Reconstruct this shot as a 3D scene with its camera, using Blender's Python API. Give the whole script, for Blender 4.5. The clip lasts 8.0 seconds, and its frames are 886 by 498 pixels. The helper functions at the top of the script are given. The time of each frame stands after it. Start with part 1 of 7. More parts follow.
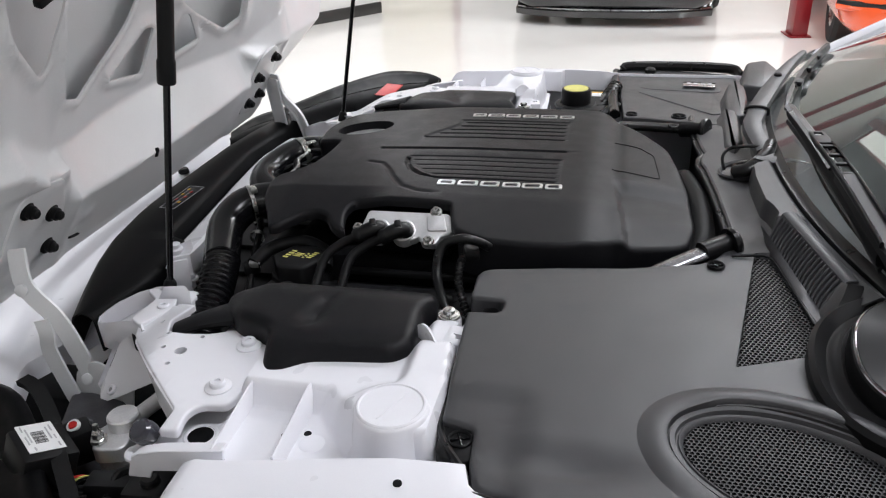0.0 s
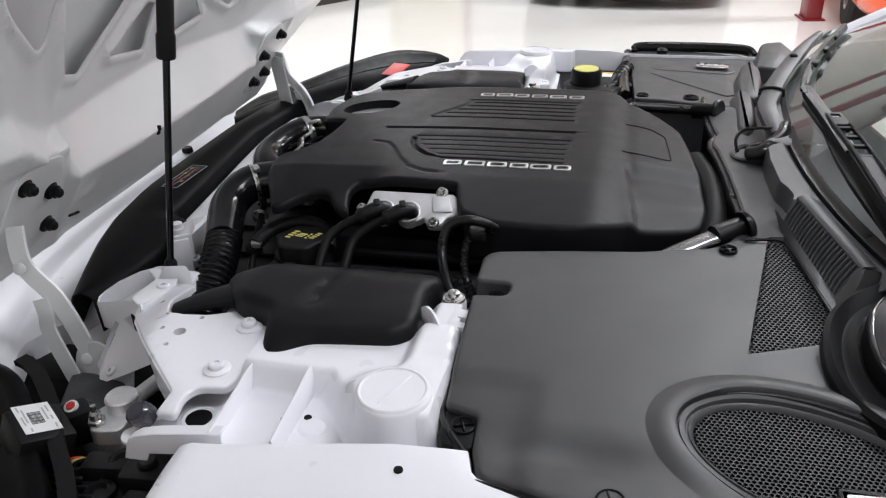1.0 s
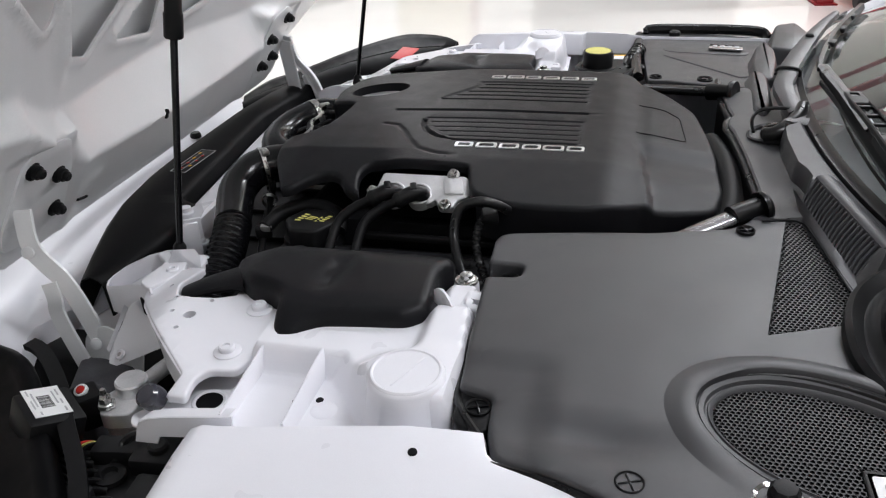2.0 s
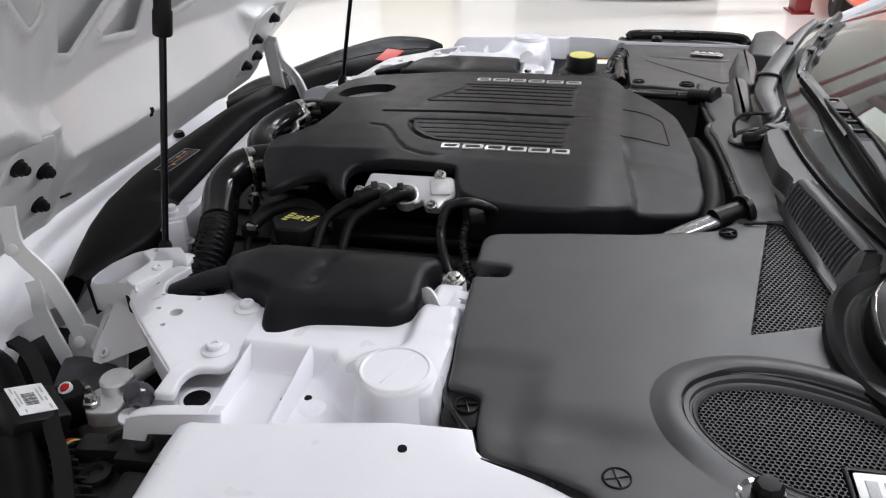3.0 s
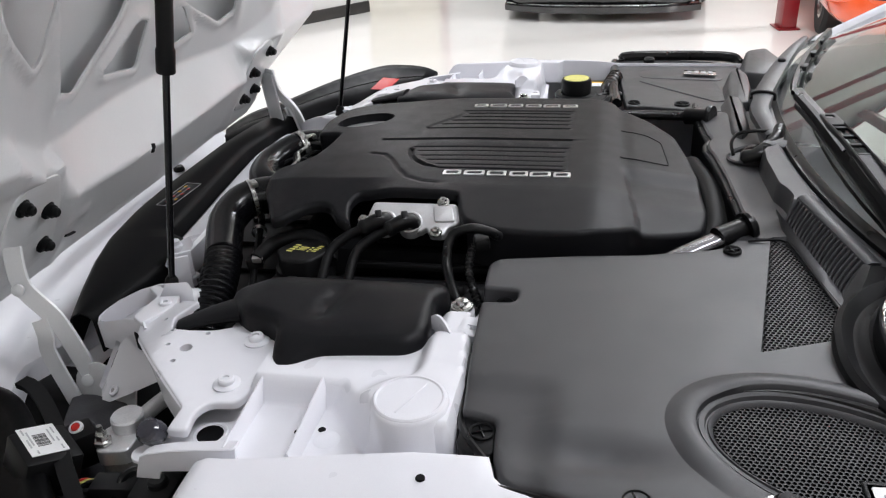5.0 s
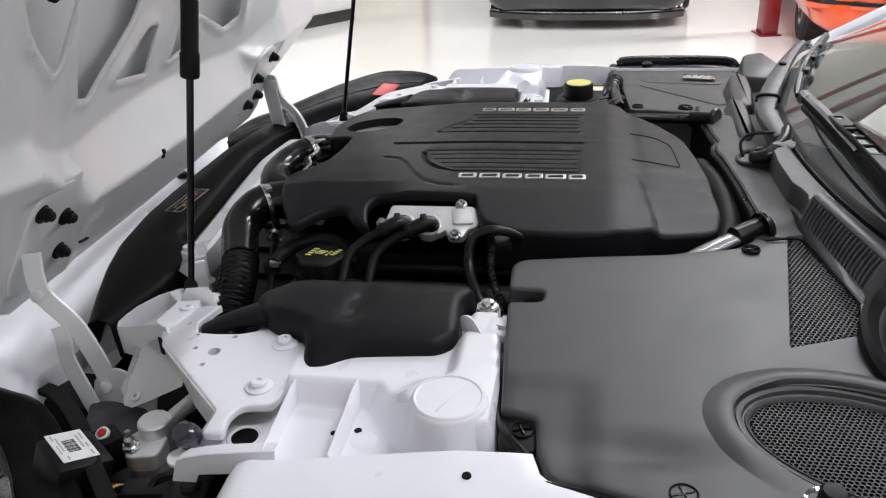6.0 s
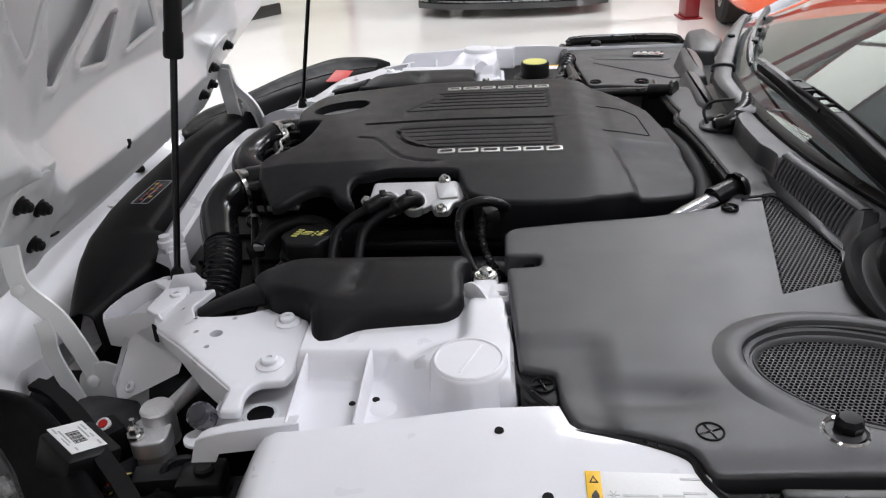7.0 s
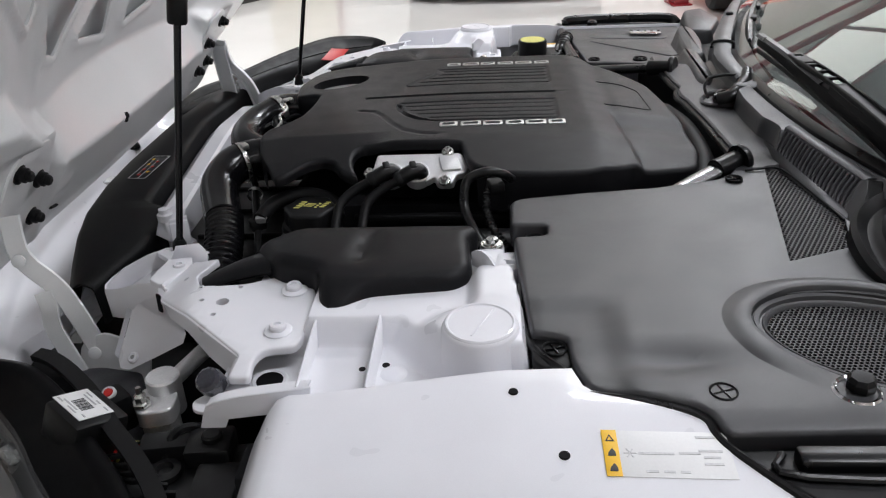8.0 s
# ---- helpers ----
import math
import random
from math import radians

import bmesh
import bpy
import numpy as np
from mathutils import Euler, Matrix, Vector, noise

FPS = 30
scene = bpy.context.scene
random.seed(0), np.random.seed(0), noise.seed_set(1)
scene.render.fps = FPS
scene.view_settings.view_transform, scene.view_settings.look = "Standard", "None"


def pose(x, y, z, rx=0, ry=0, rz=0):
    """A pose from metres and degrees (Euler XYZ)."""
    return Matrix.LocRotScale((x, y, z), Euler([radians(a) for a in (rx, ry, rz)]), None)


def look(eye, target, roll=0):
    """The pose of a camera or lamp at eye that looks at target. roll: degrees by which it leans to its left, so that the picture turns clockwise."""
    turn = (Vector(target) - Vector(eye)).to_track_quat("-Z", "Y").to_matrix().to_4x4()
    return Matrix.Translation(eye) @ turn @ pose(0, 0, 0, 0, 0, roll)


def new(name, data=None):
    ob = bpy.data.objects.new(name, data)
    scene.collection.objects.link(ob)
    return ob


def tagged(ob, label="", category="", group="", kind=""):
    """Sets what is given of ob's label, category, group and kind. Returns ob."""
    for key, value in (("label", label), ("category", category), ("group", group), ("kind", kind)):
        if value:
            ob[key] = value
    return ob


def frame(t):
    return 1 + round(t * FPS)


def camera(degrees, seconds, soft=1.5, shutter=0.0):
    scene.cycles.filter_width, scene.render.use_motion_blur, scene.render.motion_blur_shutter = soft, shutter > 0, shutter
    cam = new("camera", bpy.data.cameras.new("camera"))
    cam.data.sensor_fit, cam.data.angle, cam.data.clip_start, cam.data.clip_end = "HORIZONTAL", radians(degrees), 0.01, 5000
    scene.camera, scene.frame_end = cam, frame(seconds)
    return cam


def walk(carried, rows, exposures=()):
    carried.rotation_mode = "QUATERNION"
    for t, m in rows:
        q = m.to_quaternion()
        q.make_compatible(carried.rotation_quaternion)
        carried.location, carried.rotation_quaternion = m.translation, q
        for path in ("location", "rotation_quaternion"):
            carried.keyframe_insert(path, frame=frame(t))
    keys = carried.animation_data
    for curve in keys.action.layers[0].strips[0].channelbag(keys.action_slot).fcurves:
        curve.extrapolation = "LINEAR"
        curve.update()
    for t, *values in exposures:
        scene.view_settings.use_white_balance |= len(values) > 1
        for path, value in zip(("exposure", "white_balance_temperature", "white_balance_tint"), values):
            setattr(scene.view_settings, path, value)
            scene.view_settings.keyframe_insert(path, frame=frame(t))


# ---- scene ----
cam = camera(57.8, 8.0, soft=1.2)
PATH = [
    (0, (0.642, -1.357, 1.443), (0.243, 0.378, 0.531), -2.3),
    (0.5, (0.643, -1.344, 1.432), (0.258, 0.385, 0.503), -1.3),
    (1, (0.64, -1.336, 1.429), (0.226, 0.376, 0.481), -2.1),
    (1.5, (0.634, -1.336, 1.419), (0.187, 0.364, 0.465), -2.2),
    (2, (0.632, -1.329, 1.413), (0.201, 0.366, 0.443), -2.6),
    (3.5, (0.619, -1.343, 1.413), (0.258, 0.375, 0.454), -1.1),
    (4, (0.618, -1.341, 1.421), (0.254, 0.382, 0.473), -2.7),
    (5.5, (0.592, -1.351, 1.418), (0.219, 0.397, 0.519), -3.0),
    (6, (0.555, -1.364, 1.418), (0.228, 0.393, 0.52), -2.8),
    (6.5, (0.505, -1.385, 1.411), (0.298, 0.388, 0.509), -3.0),
    (7, (0.473, -1.397, 1.399), (0.316, 0.373, 0.482), -3.2),
    (7.5, (0.449, -1.408, 1.389), (0.327, 0.358, 0.459), -1.7),
    (8, (0.447, -1.408, 1.376), (0.323, 0.351, 0.434), -2.7),
]
walk(cam, [(t, look(eye, target, roll)) for t, eye, target, roll in PATH], [(0.0, 0.04), (6.3, 0.04), (7.0, -0.01), (7.5, -0.01), (8.0, -0.10)])

# ---------------------------------------------------------------- world and light
world = bpy.data.worlds.new("showroom")
world.use_nodes = True
scene.world = world
world.node_tree.nodes["Background"].inputs[0].default_value = (0.9, 0.95, 1.0, 1)
world.node_tree.nodes["Background"].inputs[1].default_value = 0.05
scene.view_settings.exposure = 0.0

ROOM = (-7.0, 9.0, -6.0, 10.5, 5.8)     # x0, x1, y0, y1, height
HANG = 4.2     # the ceiling lights hang from rods at this height
# ceiling lights: x, y, watts
LAMP_ROWS = [(-1.8, -0.6, 25), (1.8, -0.6, 56), (5.4, -0.6, 50), (-1.8, 2.6, 68), (1.8, 2.6, 80), (5.4, 2.6, 68), (-1.8, 6.0, 90), (3.0, 5.4, 98), (5.4, 6.0, 150), (-1.8, -3.8, 12), (1.8, -3.8, 14), (5.4, -3.8, 20)]


# ---------------------------------------------------------------- materials
def material(name, base, rough=0.5, metal=0.0, coat=0.0, grain=0.0, grain_size=400.0, stain=0.0, stain_size=6.0,
             bump=0.0, bump_size=600.0, spec=0.5, rough_var=0.0, random=0.0, coat_rough=0.05):
    m = bpy.data.materials.new(name)
    m.use_nodes = True
    nodes, links = m.node_tree.nodes, m.node_tree.links
    b = nodes["Principled BSDF"]
    b.inputs["Roughness"].default_value = rough
    b.inputs["Metallic"].default_value = metal
    b.inputs["Coat Weight"].default_value = coat
    b.inputs["Coat Roughness"].default_value = coat_rough
    b.inputs["Specular IOR Level"].default_value = spec
    b.inputs["Base Color"].default_value = (*base, 1)
    co = nodes.new("ShaderNodeTexCoord")
    last = None
    for amount, size in ((grain, grain_size), (stain, stain_size)):
        if not amount:
            continue
        n = nodes.new("ShaderNodeTexNoise")
        n.inputs["Scale"].default_value = size
        n.inputs["Detail"].default_value = 4
        links.new(co.outputs["Object"], n.inputs["Vector"])
        r = nodes.new("ShaderNodeMapRange")
        r.inputs["From Min"].default_value, r.inputs["From Max"].default_value = 0.3, 0.7
        r.inputs["To Min"].default_value, r.inputs["To Max"].default_value = 1 - amount, 1 + amount
        links.new(n.outputs["Fac"], r.inputs["Value"])
        if last is None:
            last = r.outputs[0]
        else:
            k = nodes.new("ShaderNodeMath")
            k.operation = "MULTIPLY"
            links.new(last, k.inputs[0])
            links.new(r.outputs[0], k.inputs[1])
            last = k.outputs[0]
    if random:
        info = nodes.new("ShaderNodeObjectInfo")
        r = nodes.new("ShaderNodeMapRange")
        r.inputs["To Min"].default_value, r.inputs["To Max"].default_value = 1 - random, 1 + random
        links.new(info.outputs["Random"], r.inputs["Value"])
        if last is None:
            last = r.outputs[0]
        else:
            k = nodes.new("ShaderNodeMath")
            k.operation = "MULTIPLY"
            links.new(last, k.inputs[0])
            links.new(r.outputs[0], k.inputs[1])
            last = k.outputs[0]
    if last is not None:
        mix = nodes.new("ShaderNodeVectorMath")
        mix.operation = "SCALE"
        mix.inputs[0].default_value = base
        links.new(last, mix.inputs["Scale"])
        links.new(mix.outputs[0], b.inputs["Base Color"])
    if rough_var:
        n = nodes.new("ShaderNodeTexNoise")
        n.inputs["Scale"].default_value = stain_size * 2.3
        links.new(co.outputs["Object"], n.inputs["Vector"])
        r = nodes.new("ShaderNodeMapRange")
        r.inputs["From Min"].default_value, r.inputs["From Max"].default_value = 0.3, 0.7
        r.inputs["To Min"].default_value, r.inputs["To Max"].default_value = max(0.02, rough - rough_var), rough + rough_var
        links.new(n.outputs["Fac"], r.inputs["Value"])
        links.new(r.outputs[0], b.inputs["Roughness"])
    if bump:
        n = nodes.new("ShaderNodeTexNoise")
        n.inputs["Scale"].default_value = bump_size
        n.inputs["Detail"].default_value = 3
        links.new(co.outputs["Object"], n.inputs["Vector"])
        bp = nodes.new("ShaderNodeBump")
        bp.inputs["Strength"].default_value = bump
        bp.inputs["Distance"].default_value = 0.0006
        links.new(n.outputs["Fac"], bp.inputs["Height"])
        links.new(bp.outputs[0], b.inputs["Normal"])
    return m


def glowing(name, colour, strength):
    m = bpy.data.materials.new(name)
    m.use_nodes = True
    b = m.node_tree.nodes["Principled BSDF"]
    b.inputs["Base Color"].default_value = (0.8, 0.8, 0.8, 1)
    b.inputs["Emission Color"].default_value = (*colour, 1)
    b.inputs["Emission Strength"].default_value = strength
    return m


def clear(name, tint, rough=0.0, ior=1.45):
    m = bpy.data.materials.new(name)
    m.use_nodes = True
    b = m.node_tree.nodes["Principled BSDF"]
    b.inputs["Base Color"].default_value = (*tint, 1)
    b.inputs["Roughness"].default_value = rough
    b.inputs["IOR"].default_value = ior
    b.inputs["Transmission Weight"].default_value = 1.0
    return m


WHITE = material("white_paint", (0.772, 0.772, 0.810), 0.32, coat=0.5, stain=0.03, stain_size=9, grain=0.015, grain_size=900, rough_var=0.05)
HOODWHITE = material("white_paint_satin", (0.765, 0.775, 0.785), 0.36, coat=0.35, stain=0.04, stain_size=5, grain=0.015, rough_var=0.06, coat_rough=0.2)
COVER = material("black_grained_plastic", (0.0072, 0.0072, 0.0085), 0.42, spec=0.15, grain=0.15, grain_size=1500, stain=0.08, stain_size=12, bump=0.25, bump_size=1800, rough_var=0.04)
COWL = material("grey_grained_plastic", (0.0375, 0.0375, 0.0405), 0.41, grain=0.12, grain_size=1600, stain=0.05, stain_size=8, bump=0.3, bump_size=1700, rough_var=0.04)
GRILLE = material("dark_grille_plastic", (0.017, 0.017, 0.0185), 0.48, spec=0.3, grain=0.15, stain=0.08, stain_size=10)
MATT = material("black_matt_plastic", (0.006, 0.006, 0.0065), 0.46, spec=0.2, grain=0.2, grain_size=900, stain=0.15, stain_size=15, bump=0.2)
GLOSS = material("black_gloss_plastic", (0.005, 0.005, 0.006), 0.20, spec=0.34, grain=0.1, stain=0.1, rough_var=0.06)
RUBBER = material("black_rubber", (0.005, 0.005, 0.0055), 0.30, spec=0.30, grain=0.2, stain=0.2, stain_size=20, bump=0.1, rough_var=0.03)
# near-black: dark engine parts, and shade painted into hollows, backings and undersides
VOID = material("dark_metal_and_painted_shade", (0.005, 0.005, 0.006), 0.7, spec=0.15, grain=0.4, grain_size=60, stain=0.3)
STEEL = material("zinc_steel", (0.52, 0.52, 0.50), 0.3, metal=1.0, grain=0.12, stain=0.12, stain_size=40, rough_var=0.12)
ALLOY = material("cast_aluminium", (0.74, 0.74, 0.75), 0.42, metal=0.7, grain=0.05, grain_size=500, stain=0.10, stain_size=30, bump=0.12, bump_size=500, rough_var=0.1)
DULL = material("grey_coated_steel", (0.42, 0.42, 0.42), 0.45, metal=0.5, grain=0.15, stain=0.2, stain_size=30, bump=0.2)
SATIN = material("satin_metal", (0.74, 0.74, 0.75), 0.30, metal=1.0, stain=0.04, grain=0.05)
CHROME = material("chrome", (0.72, 0.72, 0.73), 0.12, metal=1.0, stain=0.05)
YELLOW = material("yellow_print", (0.62, 0.58, 0.16), 0.5, grain=0.08)
AMBERL = material("yellow_orange_print", (0.85, 0.50, 0.02), 0.5, grain=0.03)
PAPER = material("white_label", (0.78, 0.78, 0.78), 0.45, grain=0.02)
INK = material("black_print", (0.02, 0.02, 0.02), 0.5, grain=0.1)
GREYINK = material("grey_print", (0.42, 0.42, 0.43), 0.5, grain=0.1)
PALEINK = material("pale_grey_print", (0.60, 0.60, 0.61), 0.5, grain=0.1)
REDPART = material("red_plastic", (0.55, 0.02, 0.015), 0.4, grain=0.08)
REDPAINT = material("red_paint", (0.24, 0.010, 0.016), 0.35, coat=0.3, stain=0.1, stain_size=3, grain=0.03)
ORANGE = material("orange_paint", (0.85, 0.10, 0.015), 0.25, coat=0.8, stain=0.04, grain=0.02)
BLACKPAINT = material("black_paint", (0.008, 0.008, 0.009), 0.15, coat=0.9, stain=0.1, grain=0.05)
TYRE = material("tyre_rubber", (0.018, 0.018, 0.018), 0.75, grain=0.2, stain=0.2)
FLOOR = material("white_epoxy_floor", (0.80, 0.780, 0.735), 0.13, coat=0.4, stain=0.035, stain_size=1.2, grain=0.015, grain_size=80, rough_var=0.05, coat_rough=0.06)
WALL = material("white_wall_paint", (0.80, 0.79, 0.76), 0.6, stain=0.03, stain_size=1.0, grain=0.02, bump=0.1)
CREAM = material("cream_wall_paint", (0.80, 0.72, 0.52), 0.6, stain=0.03, stain_size=1.0, grain=0.02, bump=0.1)
# unseen ceiling, toned dark so that glass and plastics mirror less light
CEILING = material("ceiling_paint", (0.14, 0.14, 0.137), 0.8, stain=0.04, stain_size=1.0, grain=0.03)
SKIRT = material("dark_skirting", (0.035, 0.033, 0.03), 0.4, grain=0.15, stain=0.2)
GLASS = clear("windscreen_glass", (0.80, 0.86, 0.83))
LENS = clear("lamp_lens", (0.9, 0.92, 0.93))
TUBE = glowing("lamp_tube", (1.0, 0.96, 0.9), 9.0)
# glow of the added roof panels that the windscreen mirrors
ADDEDGLOW = glowing("added_glow_pane", (0.95, 1.0, 0.95), 2.0)
BRACEMETAL = material("brushed_brace_metal", (0.30, 0.30, 0.31), 0.26, metal=1.0, grain=0.05, stain=0.05, stain_size=20)
DEEP = material("deep_black_plastic", (0.004, 0.004, 0.0045), 0.50, spec=0.10, grain=0.2, grain_size=900, stain=0.2, stain_size=12, bump=0.15)
CARRIER = material("charcoal_plastic", (0.014, 0.014, 0.015), 0.36, spec=0.35, grain=0.15, stain=0.2, stain_size=20, rough_var=0.08)
DARKSTEEL = material("dark_coated_steel", (0.095, 0.095, 0.105), 0.42, metal=0.3, grain=0.15, stain=0.25, stain_size=30, bump=0.2)
BLACKLAMP = material("black_lamp_shell", (0.003, 0.003, 0.0035), 0.42, spec=0.07, grain=0.2, stain=0.3, stain_size=14, rough_var=0.08)
HOSE = material("glossy_black_rubber", (0.005, 0.005, 0.006), 0.20, spec=0.34, grain=0.15, stain=0.2, stain_size=18, rough_var=0.06)
SMOKED = material("smoked_plastic", (0.030, 0.030, 0.040), 0.18, spec=0.5, coat=0.4, grain=0.1, stain=0.2, stain_size=40)
LAMPGREY = material("lamp_housing_grey", (0.065, 0.065, 0.07), 0.28, grain=0.1, stain=0.1, coat=0.3)
CABIN = material("dark_cabin_trim", (0.006, 0.006, 0.007), 0.7, spec=0.15, grain=0.2, stain=0.2)

# ---------------------------------------------------------------- mesh helpers
SIDE = 1        # -1 builds the mirrored twin across the car's middle line
MIRROR = Matrix.Diagonal((1, -1, 1, 1))
FAR = Matrix(((1, 0.03, 0, 0), (0, -0.94, 0, 0), (0, 0.020, 1, 0), (0, 0, 0, 1)))     # the twin of the wing structure, a little in and down


def thing(name, label, category, at=(0, 0, 0), group="", kind=""):
    ob = new(name)
    ob.empty_display_size = 0.03
    ob.location = (at[0], at[1] * SIDE, at[2])
    return tagged(ob, label, category, group, kind)


def finish(bm, material_, name, sharp=32):
    if SIDE < 0:
        bmesh.ops.transform(bm, matrix=MIRROR, verts=bm.verts)
        bmesh.ops.reverse_faces(bm, faces=bm.faces)
    me = bpy.data.meshes.new(name)
    bm.to_mesh(me)
    bm.free()
    me.materials.append(material_)
    me.shade_smooth()
    me.set_sharp_from_angle(angle=radians(sharp))
    return me


def part(name, bm, material_, parent, label="", sharp=32):
    ob = new(name, finish(bm, material_, name, sharp))
    ob.parent = parent
    top, shift = parent, Vector((0, 0, 0))
    while top is not None:
        shift = shift + top.location
        top = top.parent
    ob.location = -shift if parent.parent is None else Vector((0, 0, 0))
    if label:
        tagged(ob, label)
    return ob


def single(name, bm, material_, label, category, group="", kind="", sharp=32):
    return tagged(new(name, finish(bm, material_, name, sharp)), label, category, group, kind)


def area2(p):
    return sum(a[0] * b[1] - b[0] * a[1] for a, b in zip(p, p[1:] + p[:1]))


def ccw(p):
    p = [tuple(q[:2]) for q in p]
    return p if area2(p) > 0 else p[::-1]


def rounded(pts, r, n=4):
    """A closed outline with its corners rounded off."""
    out, m = [], len(pts)
    for i in range(m):
        p, a, b = Vector(pts[i][:2]), Vector(pts[i - 1][:2]), Vector(pts[(i + 1) % m][:2])
        ri = pts[i][2] if len(pts[i]) > 2 else r
        u, v = (a - p), (b - p)
        k = min(ri, 0.45 * u.length, 0.45 * v.length)
        if k < 1e-5:
            out.append(tuple(p))
            continue
        s, e = p + u.normalized() * k, p + v.normalized() * k
        for j in range(n + 1):
            t = j / n
            out.append(tuple(s * (1 - t) ** 2 + p * 2 * t * (1 - t) + e * t * t))
    return out


def circle(x, y, r, n=16, ry=None):
    return [(x + r * math.cos(2 * math.pi * i / n), y + (ry or r) * math.sin(2 * math.pi * i / n)) for i in range(n)]


def inset(p, d):
    """The outline moved inwards by d."""
    p, out, m = ccw(p), [], len(p)
    for i in range(m):
        a, b, c = Vector(p[i - 1]), Vector(p[i]), Vector(p[(i + 1) % m])
        u, v = (b - a).normalized(), (c - b).normalized()
        n1, n2 = Vector((-u.y, u.x)), Vector((-v.y, v.x))
        k = n1 + n2
        k = k / max(0.35, k.length_squared / 2) if k.length > 1e-6 else n1
        out.append(tuple(b + k * d))
    return out


def panel(outline, z0, z1, edge=0.004, holes=(), seg=3, cuts_x=(), cuts_y=(), zf=None, bottom=False, sheet=False):
    """A plate from z0 up to z1 with a rounded upper edge and holes; zf(x, y) lifts its upper side."""
    bm = bmesh.new()
    outline = ccw(outline)
    rings = [(outline, z0), (outline, z1 - edge)]
    for i in range(1, seg + 1):
        a = math.pi / 2 * i / seg
        rings.append((inset(outline, edge * (1 - math.cos(a))), z1 - edge + edge * math.sin(a)))
    loops = []
    for pts, z in rings:
        loops.append([bm.verts.new((x, y, z)) for x, y in pts])
    for a, b in zip(loops, loops[1:]):
        for i in range(len(a)):
            j = (i + 1) % len(a)
            bm.faces.new((a[i], a[j], b[j], b[i]))
    top = list(loops[-1])
    edges = [bm.edges.get((top[i], top[(i + 1) % len(top)])) for i in range(len(top))]
    for h in holes:
        h = ccw(h)
        up = [bm.verts.new((x, y, z1)) for x, y in h]
        dn = [bm.verts.new((x, y, z0)) for x, y in h]
        for i in range(len(h)):
            j = (i + 1) % len(h)
            bm.faces.new((up[i], up[j], dn[j], dn[i]))
            edges.append(bm.edges.get((up[i], up[j])))
    before = set(bm.faces)
    bmesh.ops.triangle_fill(bm, use_beauty=True, edges=edges)
    made = [f for f in bm.faces if f not in before]
    for f in made:
        f.normal_update()
        if f.normal.z < 0:
            f.normal_flip()
    if bottom and not holes:
        bm.faces.new(loops[0][::-1])
    for axis, cuts in ((0, cuts_x), (1, cuts_y)):
        for c in cuts:
            co, no = [0, 0, 0], [0, 0, 0]
            co[axis], no[axis] = c, 1
            bmesh.ops.bisect_plane(bm, geom=bm.verts[:] + bm.edges[:] + bm.faces[:], dist=1e-6, plane_co=co, plane_no=no)
    if zf:
        for v in bm.verts:
            v.co.z += zf(v.co.x, v.co.y) * (1.0 if sheet else max(0.0, min(1.0, (v.co.z - z0) / (z1 - edge - z0))))
    return bm


def steps(a, b, d):
    n = max(1, round((b - a) / d))
    return [a + (b - a) * i / n for i in range(1, n)]


def smooth(a, b, x):
    t = max(0.0, min(1.0, (x - a) / (b - a)))
    return t * t * (3 - 2 * t)


def spline(pts, sub=6):
    """A smooth line through the points."""
    p = [Vector(q) for q in pts]
    if len(p) < 3:
        return p
    out = []
    for i in range(len(p) - 1):
        a, b, c, d = p[max(0, i - 1)], p[i], p[i + 1], p[min(len(p) - 1, i + 2)]
        for j in range(sub):
            t = j / sub
            out.append(0.5 * ((2 * b) + (c - a) * t + (2 * a - 5 * b + 4 * c - d) * t * t + (3 * b - a - 3 * c + d) * t ** 3))
    return out + [p[-1]]


def sweep(bm, line, radius, n=12, flat=None, caps=True):
    """A tube along a line. radius: a number or a function of the fraction along it; flat: (width, height) of an oval."""
    loops, up = [], Vector((0, 0, 1))
    m, turn = len(line), (math.pi / 4 if n == 4 else 0.0)
    for i, p in enumerate(line):
        t = (line[min(m - 1, i + 1)] - line[max(0, i - 1)]).normalized()
        s = t.cross(up)
        if s.length < 0.05:
            s = t.cross(Vector((1, 0, 0)))
        s.normalize()
        u = s.cross(t)
        r = radius(i / (m - 1)) if callable(radius) else radius
        a, b = (flat[0] * r, flat[1] * r) if flat else (r, r)
        loops.append([bm.verts.new(p + s * a * math.cos(2 * math.pi * k / n + turn) + u * b * math.sin(2 * math.pi * k / n + turn)) for k in range(n)])
    for a, b in zip(loops, loops[1:]):
        for k in range(n):
            bm.faces.new((a[k], b[k], b[(k + 1) % n], a[(k + 1) % n]))
    if caps:
        bm.faces.new(loops[0])
        bm.faces.new(loops[-1][::-1])
    bmesh.ops.recalc_face_normals(bm, faces=bm.faces)
    return bm


def tube(pts, radius, n=12, sub=6, flat=None):
    return sweep(bmesh.new(), spline(pts, sub), radius, n, flat)


